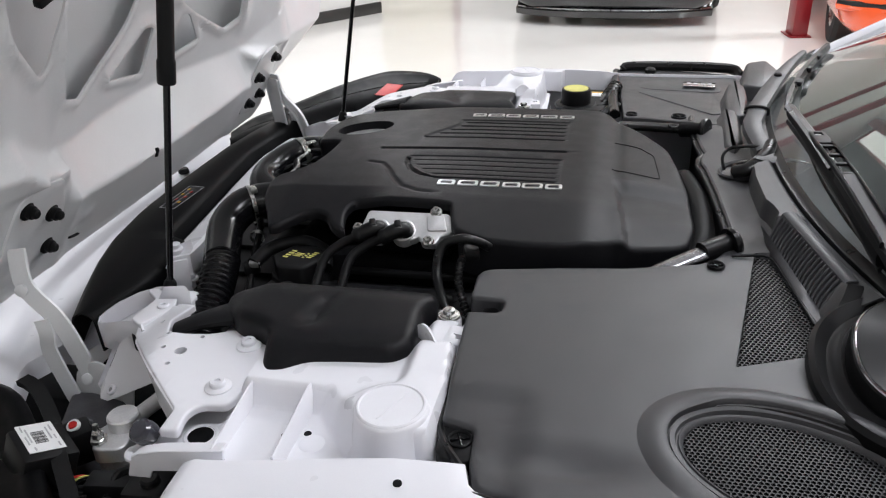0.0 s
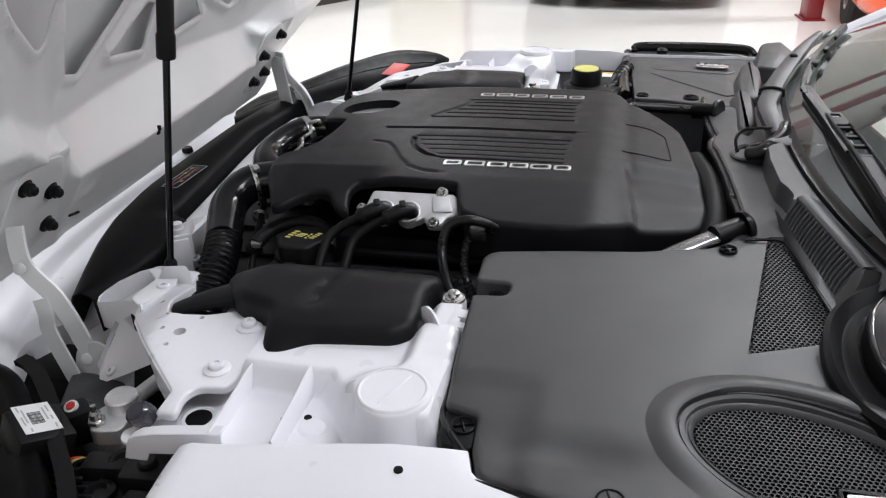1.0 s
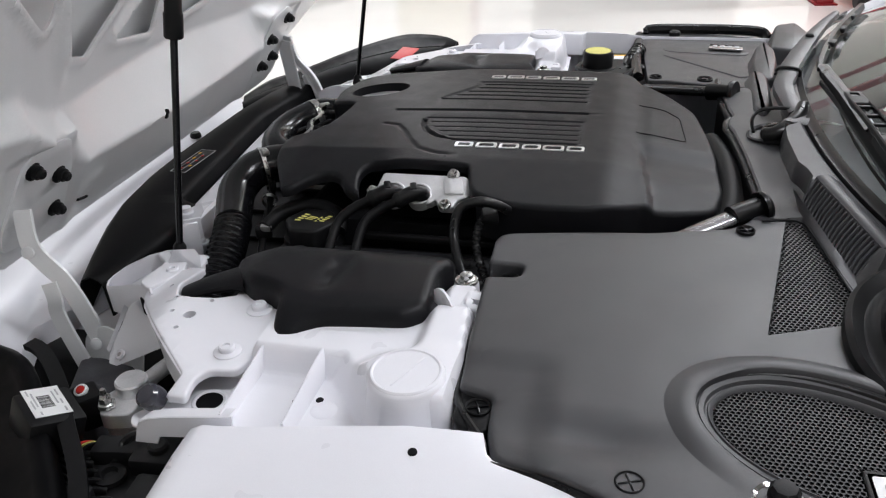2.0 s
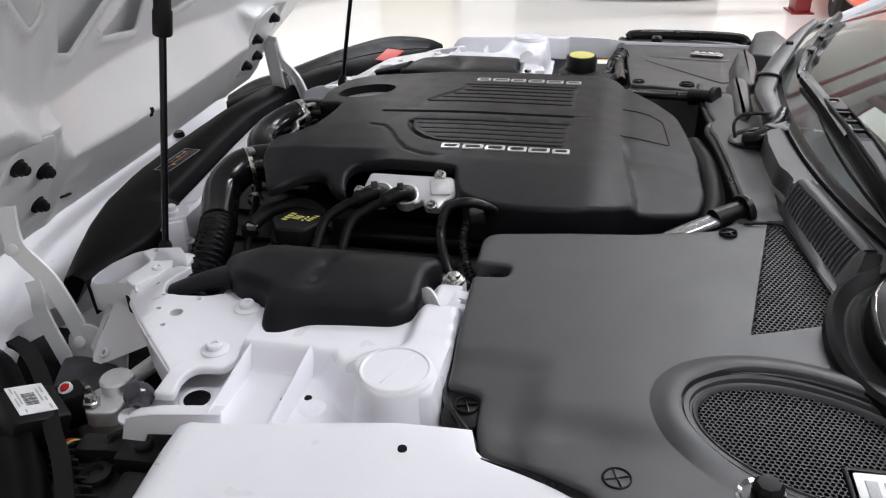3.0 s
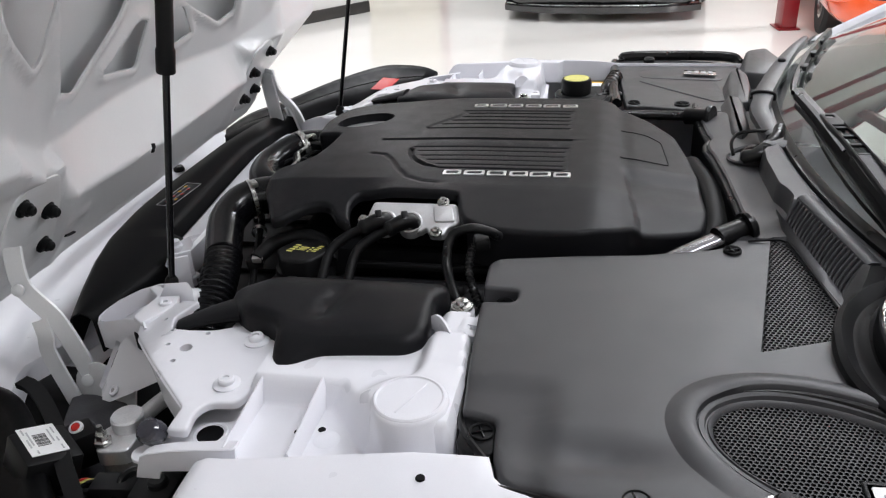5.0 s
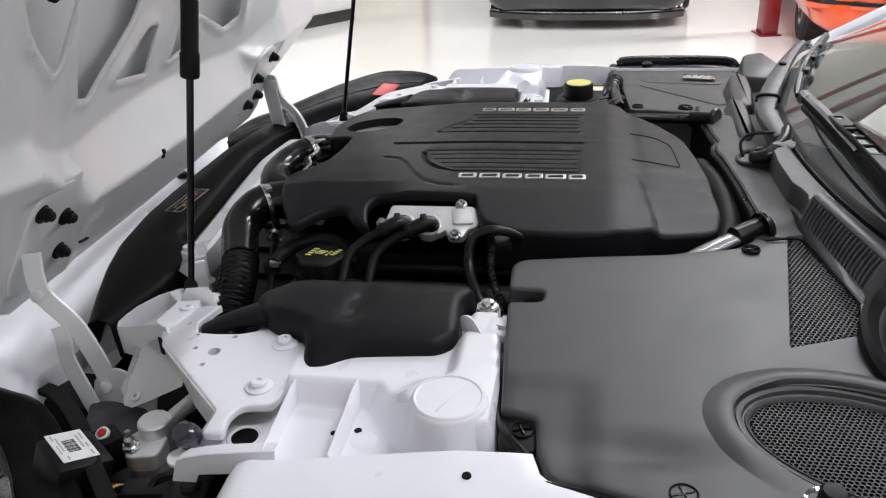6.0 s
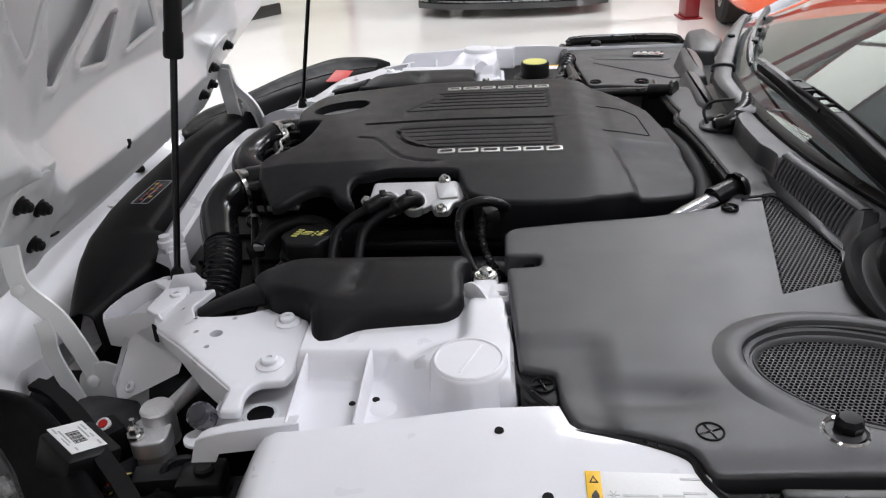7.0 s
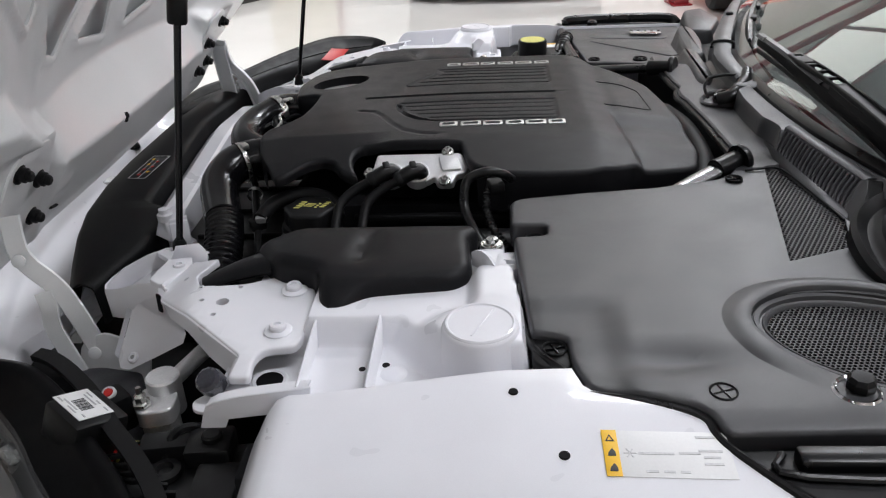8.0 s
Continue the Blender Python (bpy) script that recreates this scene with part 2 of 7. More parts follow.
def lathe(profile, n=24, at=(0, 0, 0), axis=(0, 0, 1), bm=None):
    """A turned shape from (radius, height) pairs, standing at a place along an axis."""
    bm = bm or bmesh.new()
    turn = Vector((0, 0, 1)).rotation_difference(Vector(axis)).to_matrix().to_4x4()
    m = Matrix.Translation(at) @ turn
    loops = []
    for r, z in profile:
        if r < 1e-6:
            loops.append([bm.verts.new(m @ Vector((0, 0, z)))])
        else:
            loops.append([bm.verts.new(m @ Vector((r * math.cos(2 * math.pi * k / n), r * math.sin(2 * math.pi * k / n), z))) for k in range(n)])
    for a, b in zip(loops, loops[1:]):
        for k in range(n):
            j = (k + 1) % n
            if len(a) == 1 and len(b) == 1:
                continue
            if len(a) == 1:
                bm.faces.new((a[0], b[j], b[k]))
            elif len(b) == 1:
                bm.faces.new((a[k], a[j], b[0]))
            else:
                bm.faces.new((a[k], a[j], b[j], b[k]))
    return bm


def block(size, m=None, edge=0.004, seg=2, bm=None):
    """A box with rounded edges."""
    own = bmesh.new()
    bmesh.ops.create_cube(own, size=1.0)
    bmesh.ops.scale(own, vec=size, verts=own.verts)
    if edge:
        bmesh.ops.bevel(own, geom=own.edges[:], offset=min(edge, 0.45 * min(size)), segments=seg, affect="EDGES", profile=0.5)
    bmesh.ops.transform(own, matrix=m or Matrix(), verts=own.verts)
    if bm is None:
        return own
    join(bm, own)
    return bm


def join(bm, other):
    me = bpy.data.meshes.new("joined")
    other.to_mesh(me)
    other.free()
    bm.from_mesh(me)
    bpy.data.meshes.remove(me)
    return bm


def loft(rows, close=False):
    """A skin over rows of points."""
    bm = bmesh.new()
    loops = [[bm.verts.new(p) for p in r] for r in rows]
    for a, b in zip(loops, loops[1:]):
        for k in range(len(a) - (0 if close else 1)):
            j = (k + 1) % len(a)
            bm.faces.new((a[k], a[j], b[j], b[k]))
    return bm


def loft_capped(rows):
    """A skin over rows of points whose two ends are closed."""
    bm = loft(rows)
    bm.verts.ensure_lookup_table()
    n = len(rows[0])
    bm.faces.new(bm.verts[:n])
    bm.faces.new(bm.verts[-n:])
    bmesh.ops.recalc_face_normals(bm, faces=bm.faces)
    return bm


def sheet(pts, thick, edge=0.0):
    """A flat or slightly bent sheet-metal piece with the corner points given."""
    bm = bmesh.new()
    bm.faces.new([bm.verts.new(p) for p in pts])
    bmesh.ops.solidify(bm, geom=bm.faces[:], thickness=thick)
    if edge:
        bmesh.ops.bevel(bm, geom=bm.edges[:], offset=edge, segments=2, affect="EDGES", profile=0.5)
    bmesh.ops.recalc_face_normals(bm, faces=bm.faces)
    return bm


def solid(bm, d):
    """Gives a skin its thickness."""
    bmesh.ops.recalc_face_normals(bm, faces=bm.faces)
    bmesh.ops.solidify(bm, geom=bm.faces[:], thickness=d)
    return bm


def turned(bm, m):
    bmesh.ops.transform(bm, matrix=m, verts=bm.verts)
    return bm


def bolt(name, label, at, r=0.009, axis=(0, 0, 1), washer=1.55, height=0.007, mat=None, head=6, group="", washer_mat=None):
    """A bolt: a washer and a head with a recess."""
    t = thing(name, label, "bolt", at, group)
    part("washer", lathe([(0, 0), (r * washer, 0), (r * washer, 0.0018), (r * washer * 0.9, 0.003), (r, 0.0035), (0, 0.0035)], 20, at, axis), washer_mat or mat or WHITE, t)
    part("bolt_head", lathe([(r, 0.003), (r, height), (r * 0.86, height + 0.0018), (r * 0.45, height + 0.0018), (r * 0.42, height - 0.001), (0, height - 0.001)], head * (1 if head < 12 else 1), at, axis), mat or WHITE, t)
    return t

# ---------------------------------------------------------------- showroom
def room():
    x0, x1, y0, y1, h = ROOM
    cx, cy = (x0 + x1) / 2, (y0 + y1) / 2
    single("floor", block((x1 - x0 + 0.4, y1 - y0 + 0.4, 0.1), pose(cx, cy, -0.05), 0), FLOOR, "glossy white epoxy showroom floor", "floor", kind="structure")
    single("ceiling", block((x1 - x0 + 0.4, y1 - y0 + 0.4, 0.1), pose(cx, cy, h + 0.05), 0), CEILING, "plain showroom ceiling, toned dark to dim the reflections", "ceiling", kind="structure")
    for name, size, at, mat in (("wall_north", (x1 - x0, 0.15, h), (cx, y1 + 0.075, h / 2), WALL), ("wall_south", (x1 - x0, 0.15, h), (cx, y0 - 0.075, h / 2), WALL),
                                ("wall_west", (0.15, y1 - y0, h), (x0 - 0.075, cy, h / 2), WALL), ("wall_east", (0.15, y1 - y0, h), (x1 + 0.075, cy, h / 2), WALL)):
        single(name, block(size, pose(*at), 0), mat, "white painted showroom wall", "wall", kind="structure")
    # cream bay of the back wall with its red edge
    single("wall_panel", block((1.9, 0.06, h - 0.1), pose(-2.72, y1 - 0.034, h / 2), 0.004), CREAM, "cream painted bay of the back wall", "wall", kind="structure")
    single("trim", block((0.10, 0.08, h - 0.1), pose(-1.72, y1 - 0.045, h / 2), 0.004), REDPAINT, "red painted upright trim on the back wall", "trim", kind="structure")
    # partition end with dark skirting
    single("wall_partition", block((2.9, 0.14, 2.6), pose(-2.54, 4.99, 1.3, 0, 0, 51.5), 0.006), WALL, "white partition wall with a dark skirting", "wall", kind="structure")
    single("baseboard", block((2.92, 0.18, 0.10), pose(-2.54, 4.99, 0.05, 0, 0, 51.5), 0.006), SKIRT, "dark brown skirting board on the partition", "skirting", kind="structure")
    # glowing panels added under the roof near the back wall, to brighten the windscreen's reflections
    for x in (0.55, 2.60, 4.65):
        p = thing("added_glow_panel", "glowing panel added in the roof for the windscreen to mirror", "roof light", (x, 8.6, h - 0.05), "roof lights", "structure")
        part("frame", panel(rounded([(x - 1.01, 7.0), (x + 1.01, 7.0), (x + 1.01, 10.2), (x - 1.01, 10.2)], 0.01), h - 0.09, h - 0.002, 0.004, [[(x - 0.98, 7.04), (x + 0.98, 7.04), (x + 0.98, 10.15), (x - 0.98, 10.15)]]), REDPAINT, p)
        part("pane", block((1.97, 3.12, 0.02), pose(x, 8.595, h - 0.03), 0.002), ADDEDGLOW, p, "pale glowing pane added for reflections")
    # slanting red braces under the roof by the back wall
    for y in (6.9, 8.6):
        single("roof_brace", block((5.6, 0.14, 0.16), pose(1.0, y, h - 1.9, 0, -27, 0), 0.01), REDPAINT, "red painted slanting steel brace under the roof", "beam", "roof braces", "structure")
    for x in (-3.6, 0.0, 3.6, 7.2):
        single("roof_beam", block((0.16, y1 - y0, 0.26), pose(x, cy, h - 0.14), 0.01), REDPAINT, "red painted steel beam under the ceiling", "beam", "beams under the ceiling", "structure")


def ceiling_lamp(x, y, watts):
    h = HANG
    t = thing("ceiling_light", "long fluorescent ceiling light with a housing in the darkened ceiling paint", "light", (x, y, h - 0.35), "ceiling lights")
    part("housing", block((1.5, 0.34, 0.06), pose(x, y, h - 0.31), 0.01), CEILING, t)
    for d in (-0.08, 0.08):
        part("tube", tube([(x - 0.7, y + d, h - 0.362), (x, y + d, h - 0.362), (x + 0.7, y + d, h - 0.362)], 0.018, 8, 1), TUBE, t)
    for d in (-0.6, 0.6):
        part("hanger", tube([(x + d, y, h - 0.29), (x + d, y, ROOM[4])], 0.006, 6), STEEL, t)
    lamp = bpy.data.lights.new("ceiling_lamp", "AREA")
    lamp.shape, lamp.size, lamp.size_y, lamp.energy, lamp.color = "RECTANGLE", 1.45, 0.32, watts, (0.93, 0.95, 1.015)
    ob = new("ceiling_lamp", lamp)
    ob.location = (x, y, h - 0.40)


def wheel(t, x, y, r=0.32, w=0.22, axis=(1, 0, 0)):
    a = Vector(axis)
    c = Vector((x, y, r))
    tyre = part("wheel", lathe([(r * 0.62, -w / 2), (r * 0.93, -w / 2), (r, -w * 0.36), (r, w * 0.36), (r * 0.93, w / 2), (r * 0.62, w / 2), (r * 0.62, -w / 2)], 36, c, a), TYRE, t, "black rubber tyre")
    part("rim", lathe([(0, -w * 0.3), (r * 0.2, -w * 0.34), (r * 0.6, -w * 0.42), (r * 0.63, -w * 0.5), (r * 0.63, w * 0.5), (r * 0.6, w * 0.42), (r * 0.2, w * 0.34), (0, w * 0.3)], 24, c, a), STEEL, tyre, "bright metal rim")


def parked_car(name, label, m, paint, width, length, front, bumper=False):
    """A parked car: m sets its front's middle on the floor, facing along -y."""
    hw = width / 2
    t = thing(name, label, "car", tuple(m.translation))
    # body: rows across from nose to tail, with belt and roof
    prof = front
    rows = []
    for y, half, low, belt, top, tophalf in prof:
        rows.append([m @ Vector(p) for p in ((-half * 0.88, y, low), (-half, y, low + 0.08), (-half, y, (low + belt) / 2), (-half * 0.97, y, belt - 0.04), (-half * 0.92, y, belt), (-tophalf, y, top), (0, y, top + 0.02),
                                             (tophalf, y, top), (half * 0.92, y, belt), (half * 0.97, y, belt - 0.04), (half, y, (low + belt) / 2), (half, y, low + 0.08), (half * 0.88, y, low))])
    bm = loft(rows, close=True)
    bm.verts.ensure_lookup_table()
    n = len(rows[0])
    bm.faces.new([bm.verts[i] for i in range(n)][::-1])
    bm.faces.new([bm.verts[len(bm.verts) - n + i] for i in range(n)])
    bmesh.ops.recalc_face_normals(bm, faces=bm.faces)
    bmesh.ops.subdivide_edges(bm, edges=bm.edges, cuts=1, use_grid_fill=True, smooth=0.4)
    part("body", bm, paint, t, sharp=50)
    for s in (-1, 1):
        for y in (0.85, length - 0.85):
            p = m @ Vector((s * (hw - 0.13), y, 0))
            wheel(t, p.x, p.y, 0.32, 0.22, tuple((m.to_3x3() @ Vector((s, 0, 0)))))
        lamp = part("headlight", lathe([(0, 0.02), (0.06, 0.015), (0.085, 0.0), (0.09, -0.02)], 20, m @ Vector((s * hw * 0.68, 0.16, 0.58)), m.to_3x3() @ Vector((0, -1, 0.25))), LENS, t, "round clear headlight")
    return t


def background():
    room()
    for x, y, watts in LAMP_ROWS:
        ceiling_lamp(x, y, watts)
    m = pose(0.55, 5.56, 0, 0, 0, -3)
    prof = [(0.0, 0.70, 0.16, 0.50, 0.56, 0.5), (0.06, 0.80, 0.13, 0.60, 0.66, 0.6), (0.5, 0.88, 0.16, 0.72, 0.78, 0.66), (1.3, 0.90, 0.18, 0.82, 0.90, 0.66), (1.9, 0.90, 0.18, 0.86, 1.28, 0.56),
            (2.8, 0.90, 0.18, 0.88, 1.30, 0.56), (3.6, 0.90, 0.18, 0.90, 0.98, 0.62), (4.2, 0.86, 0.22, 0.84, 0.90, 0.6), (4.35, 0.74, 0.3, 0.70, 0.74, 0.5)]
    car = parked_car("parked_sports_car", "glossy black sports car parked nose-on across the showroom", m, BLACKPAINT, 1.8, 4.3, prof)
    rows = []
    for z, d in ((0.075, 0.0), (0.085, -0.05), (0.115, -0.055), (0.13, 0.0), (0.16, 0.03)):
        rows.append([m @ Vector((math.copysign(abs(u) ** 0.9, u) * 0.80, d + 0.16 * abs(u) ** 3.2, z)) for u in [k / 10 for k in range(-10, 11)]])
    part("front_spoiler", solid(loft(rows), 0.012), BLACKPAINT, car, "black front lip spoiler")
    for u in (-0.52, 0.0, 0.52):
        part("air_intake", block((0.30, 0.06, 0.05), m @ pose(u, 0.035 + 0.08 * abs(u), 0.20), 0.015), VOID, car, "dark air intake slot")
    part("lip_trim", tube([m @ Vector((u * 0.79, 0.16 * abs(u) ** 3.2 - 0.045, 0.135)) for u in (-1, -0.8, -0.4, 0, 0.4, 0.8, 1)], 0.006, 8), STEEL, car, "thin bright trim line")
    # orange classic car
    m = pose(2.80, 4.12, 0, 0, 0, -6)
    prof = [(0.0, 0.62, 0.25, 0.46, 0.52, 0.4), (0.10, 0.74, 0.22, 0.56, 0.62, 0.5), (0.5, 0.78, 0.18, 0.66, 0.74, 0.55), (1.3, 0.79, 0.18, 0.76, 0.84, 0.55), (1.8, 0.79, 0.18, 0.80, 1.25, 0.5),
            (2.7, 0.79, 0.18, 0.80, 1.25, 0.5), (3.3, 0.79, 0.18, 0.78, 0.9, 0.5), (3.8, 0.76, 0.22, 0.72, 0.78, 0.5), (3.95, 0.64, 0.3, 0.6, 0.62, 0.4)]
    car = parked_car("classic_car", "bright orange classic car with a black bumper strip", m, ORANGE, 1.58, 3.95, prof)
    part("bumper", tube([m @ Vector((u * 0.80, -0.06 + 0.22 * abs(u) ** 3, 0.40)) for u in (-1.02, -0.9, -0.6, -0.3, 0, 0.3, 0.6, 0.9, 1.02)], 0.035, 10), ORANGE, car)
    part("bumper_strip", tube([m @ Vector((u * 0.80, -0.085 + 0.22 * abs(u) ** 3, 0.415)) for u in (-1.03, -0.9, -0.6, -0.3, 0, 0.3, 0.6, 0.9, 1.03)], 0.018, 8), RUBBER, car, "black rubber bumper strip")
    for u in (-0.50, 0.50):
        part("overrider", block((0.055, 0.07, 0.16), m @ pose(u * 0.8, -0.10, 0.39), 0.02), CHROME, car, "chrome overrider with black rubber")
    # lift column
    t = thing("lift_column", "red painted steel lift column standing on the floor", "column", (1.97, 5.25, 0))
    part("column", block((0.115, 0.16, 3.2), pose(1.955, 5.27, 1.6, 0, 0, 8), 0.008), REDPAINT, t)
    part("base_plate", block((0.16, 0.22, 0.012), pose(1.955, 5.28, 0.006, 0, 0, 8), 0.003), REDPAINT, t)


background()


# ---------------------------------------------------------------- car: painted structure
def bend(pts, x):
    """A line through (x, value) pairs."""
    if x <= pts[0][0]:
        return pts[0][1]
    for (a, p), (b, q) in zip(pts, pts[1:]):
        if x <= b:
            return p + (q - p) * (x - a) / (b - a)
    return pts[-1][1]


def rail_edge(x):
    return bend([(0.20, -0.802), (0.27, -0.800), (0.384, -0.786), (0.464, -0.775), (0.520, -0.774), (0.530, -0.806), (0.58, -0.818), (0.625, -0.832), (0.636, -0.850), (0.645, -0.876), (0.68, -0.916), (0.70, -0.922), (1.2, -0.922)], x)


def rail_height(x):
    return 0.894 + 0.010 * smooth(0.25, 0.46, x) - 0.003 * smooth(0.52, 0.65, x)


def fender():
    """The painted rail beside the engine bay, with the outer wing below it."""
    t = thing("front_wing", "white painted front wing rail beside the engine bay", "car wing", (0.6, -0.88, 0.3), "front wings")
    rows = []
    xs = [0.212, 0.216, 0.221, 0.228, 0.238, 0.250, 0.264, 0.29, 0.31, 0.36, 0.40, 0.45, 0.50, 0.52, 0.528, 0.536, 0.56, 0.59, 0.615, 0.63, 0.638, 0.648, 0.66, 0.68, 0.70, 0.75, 0.85, 1.0, 1.15]
    for i, x in enumerate(xs):
        drop = 0.06 * (1 - smooth(0.202, 0.262, x)) ** 2.2
        inner = rail_edge(x)
        z = rail_height(x)
        out_by = 1.0 if SIDE > 0 else 0.25
        tilt = lambda y: -0.12 * max(0.0, -0.825 - y)
        rows.append([(x, inner + 0.002, z - 0.05 - drop), (x, inner, z - 0.006 - drop + tilt(inner)), (x, inner - 0.003, z - 0.001 - drop + tilt(inner)), (x, inner - 0.008, z - drop + tilt(inner - 0.008))] + [(x, y, z - drop + tilt(y)) for y in (min(inner - 0.010, -0.83), min(inner - 0.012, -0.868), min(inner - 0.014, -0.90), -0.940)] + [
                     (x, -0.960, z - 0.024 - drop), (x, -0.970, z - 0.045 - drop), (x, -0.972, z - 0.12), (x, -0.965, 0.62), (x, -0.95, 0.40), (x, -0.93, 0.28)])
    rows = [[(x, y if y > -0.80 else -0.80 + (y + 0.80) * out_by, z) for x, y, z in r] for r in rows]
    part("rail", solid(loft(rows), -0.002), WHITE, t, sharp=40)
    holes = [(0.464, -0.813, 0.0045), (0.505, -0.889, 0.0050), (0.262, -0.928, 0.012)]
    for x, y, r in holes if SIDE > 0 else ():
        z = rail_height(x) - 0.12 * max(0.0, -0.825 - y) - (0.004 if y < -0.91 else 0)
        part("rail_hole", lathe([(0, 0.0012), (r * 0.94, 0.0012), (r, 0.0), (r, -0.001)], 18, (x, y, z + 0.0022)), VOID, t, "dark drilled hole")
    return t


TOWER = (0.433, -0.718, 0.921)


def pit_height(x, y):
    """The pressed inner wing: a sunk floor, a shelf behind it and the strut tower with a slanting flank."""
    floor = 0.857 - 0.012 * smooth(0.249, 0.243, x)
    shelf = 0.888 + 0.018 * smooth(0.415, 0.435, x)
    d = math.hypot(x - TOWER[0], y - TOWER[1])
    top = shelf + (TOWER[2] - 0.010 - shelf) * smooth(0.085, 0.040, d)
    back = smooth(-0.674, -0.656, y)
    flank = smooth(-0.024, 0.002, (x - 0.337) * 0.785 + (y + 0.645) * 0.62) * smooth(-0.752, -0.742, y)
    drum = smooth(0.040, 0.030, d)
    z = floor + (top - floor) * max(back, flank, drum)
    z -= 0.055 * smooth(0.474, 0.486, x + 0.10 * max(0.0, y + 0.66))
    z -= 0.020 * smooth(-0.578, -0.556, y) * smooth(0.40, 0.42, x) + 0.024 * smooth(-0.500, -0.478, y)
    return min(z, 0.862 + 0.06 * smooth(0.228, 0.252, x))


def inner_wing():
    t = thing("inner_wing", "white painted inner wing panel with a round strut tower", "car panel", (0.35, -0.65, 0.80), "inner wings")
    nx, ny = 116, 112
    rows = []
    for j in range(ny):
        y = -0.80 + 0.33 * j / (ny - 1)
        x0 = 0.150 + 0.085 * smooth(-0.752, -0.780, y)
        rows.append([(x, y, pit_height(x, y)) for x in [x0 + (0.495 - x0) * i / (nx - 1) for i in range(nx)]])
    part("panel", solid(loft(rows), -0.002), WHITE, t, sharp=50)
    part("tower_cap", lathe([(0.0375, -0.002), (0.0375, 0.0005), (0.0360, 0.0022), (0.0345, 0.0024), (0.0330, 0.0010), (0, 0.0012)], 44, (TOWER[0], TOWER[1], 0.9195)), WHITE, t, "round white blanking cap")
    part("drum", lathe([(0.056, -0.066), (0.0450, -0.040), (0.0412, -0.016), (0.0400, -0.004), (0.0385, -0.0006), (0.0365, 0.0002)], 48, (TOWER[0], TOWER[1], 0.9195)), WHITE, t, sharp=60)
    part("cap_seam", block((0.0022, 0.054, 0.0010), pose(TOWER[0] + 0.002, TOWER[1], 0.9208, 0, 0, -24), 0.0004), WHITE, t)
    # upright ribs, full height of the sunk floor
    for x0, y0, z0, x1, y1, z1, low in ((0.321, -0.664, 0.896, 0.319, -0.776, 0.884, 0.853), (0.247, -0.652, 0.888, 0.247, -0.769, 0.879, 0.842)):
        rows = []
        for k in range(9):
            f = k / 8
            x, y, z = x0 + (x1 - x0) * f, y0 + (y1 - y0) * f, z0 + (z1 - z0) * f
            rows.append([(x - 0.007, y, low), (x - 0.0022, y, low + 0.006), (x - 0.0016, y, z - 0.001), (x - 0.0008, y, z), (x + 0.0008, y, z), (x + 0.0016, y, z - 0.001), (x + 0.0022, y, low + 0.006), (x + 0.007, y, low)])
        part("rib", loft_capped(rows), WHITE, t, sharp=50)
    for x, y, r in ((0.330, -0.707, 0.0045), (0.305, -0.714, 0.0040), (0.203, -0.717, 0.0155)):
        part("panel_hole", lathe([(0, 0.0014), (r * 0.92, 0.0014), (r, 0.0003), (r, -0.001)], 20, (x, y, pit_height(x, y) + 0.0012)), VOID, t, "dark drilled hole")
    part("hole_rim", lathe([(0.0152, 0.0), (0.0165, 0.0022), (0.0185, 0.0026), (0.0215, 0.0008)], 28, (0.203, -0.717, pit_height(0.203, -0.717) + 0.0006)), WHITE, t, "pressed rim round a large hole")
    part("dimple", lathe([(0.018, 0), (0.014, 0.003), (0.006, 0.0045), (0, 0.0045)], 18, (0.340, -0.722, 0.8565)), WHITE, t)
    # curved fin beside the stud
    rows = []
    for k in range(11):
        f = k / 10
        x, y = 0.421 + 0.034 * f, -0.552 - 0.034 * f
        rows.append([(x, y, 0.895), (x, y, 0.905 + 0.017 * math.sin(math.pi * min(1.0, 0.15 + f * 0.8)) - 0.010 * f * f)])
    part("fin", solid(loft(rows), 0.003), WHITE, t)
    part("slot_plate", panel(rounded([(0.447, -0.545), (0.478, -0.552), (0.484, -0.512), (0.452, -0.506)], 0.006), 0.872, 0.888, 0.002, [rounded([(0.456, -0.536), (0.474, -0.540), (0.476, -0.530), (0.458, -0.526)], 0.004)]), WHITE, t)
    # closing skirt down into the bay
    part("skirt", block((0.29, 0.012, 0.22), pose(0.345, -0.468, 0.755), 0.004), WHITE, t)
    return t


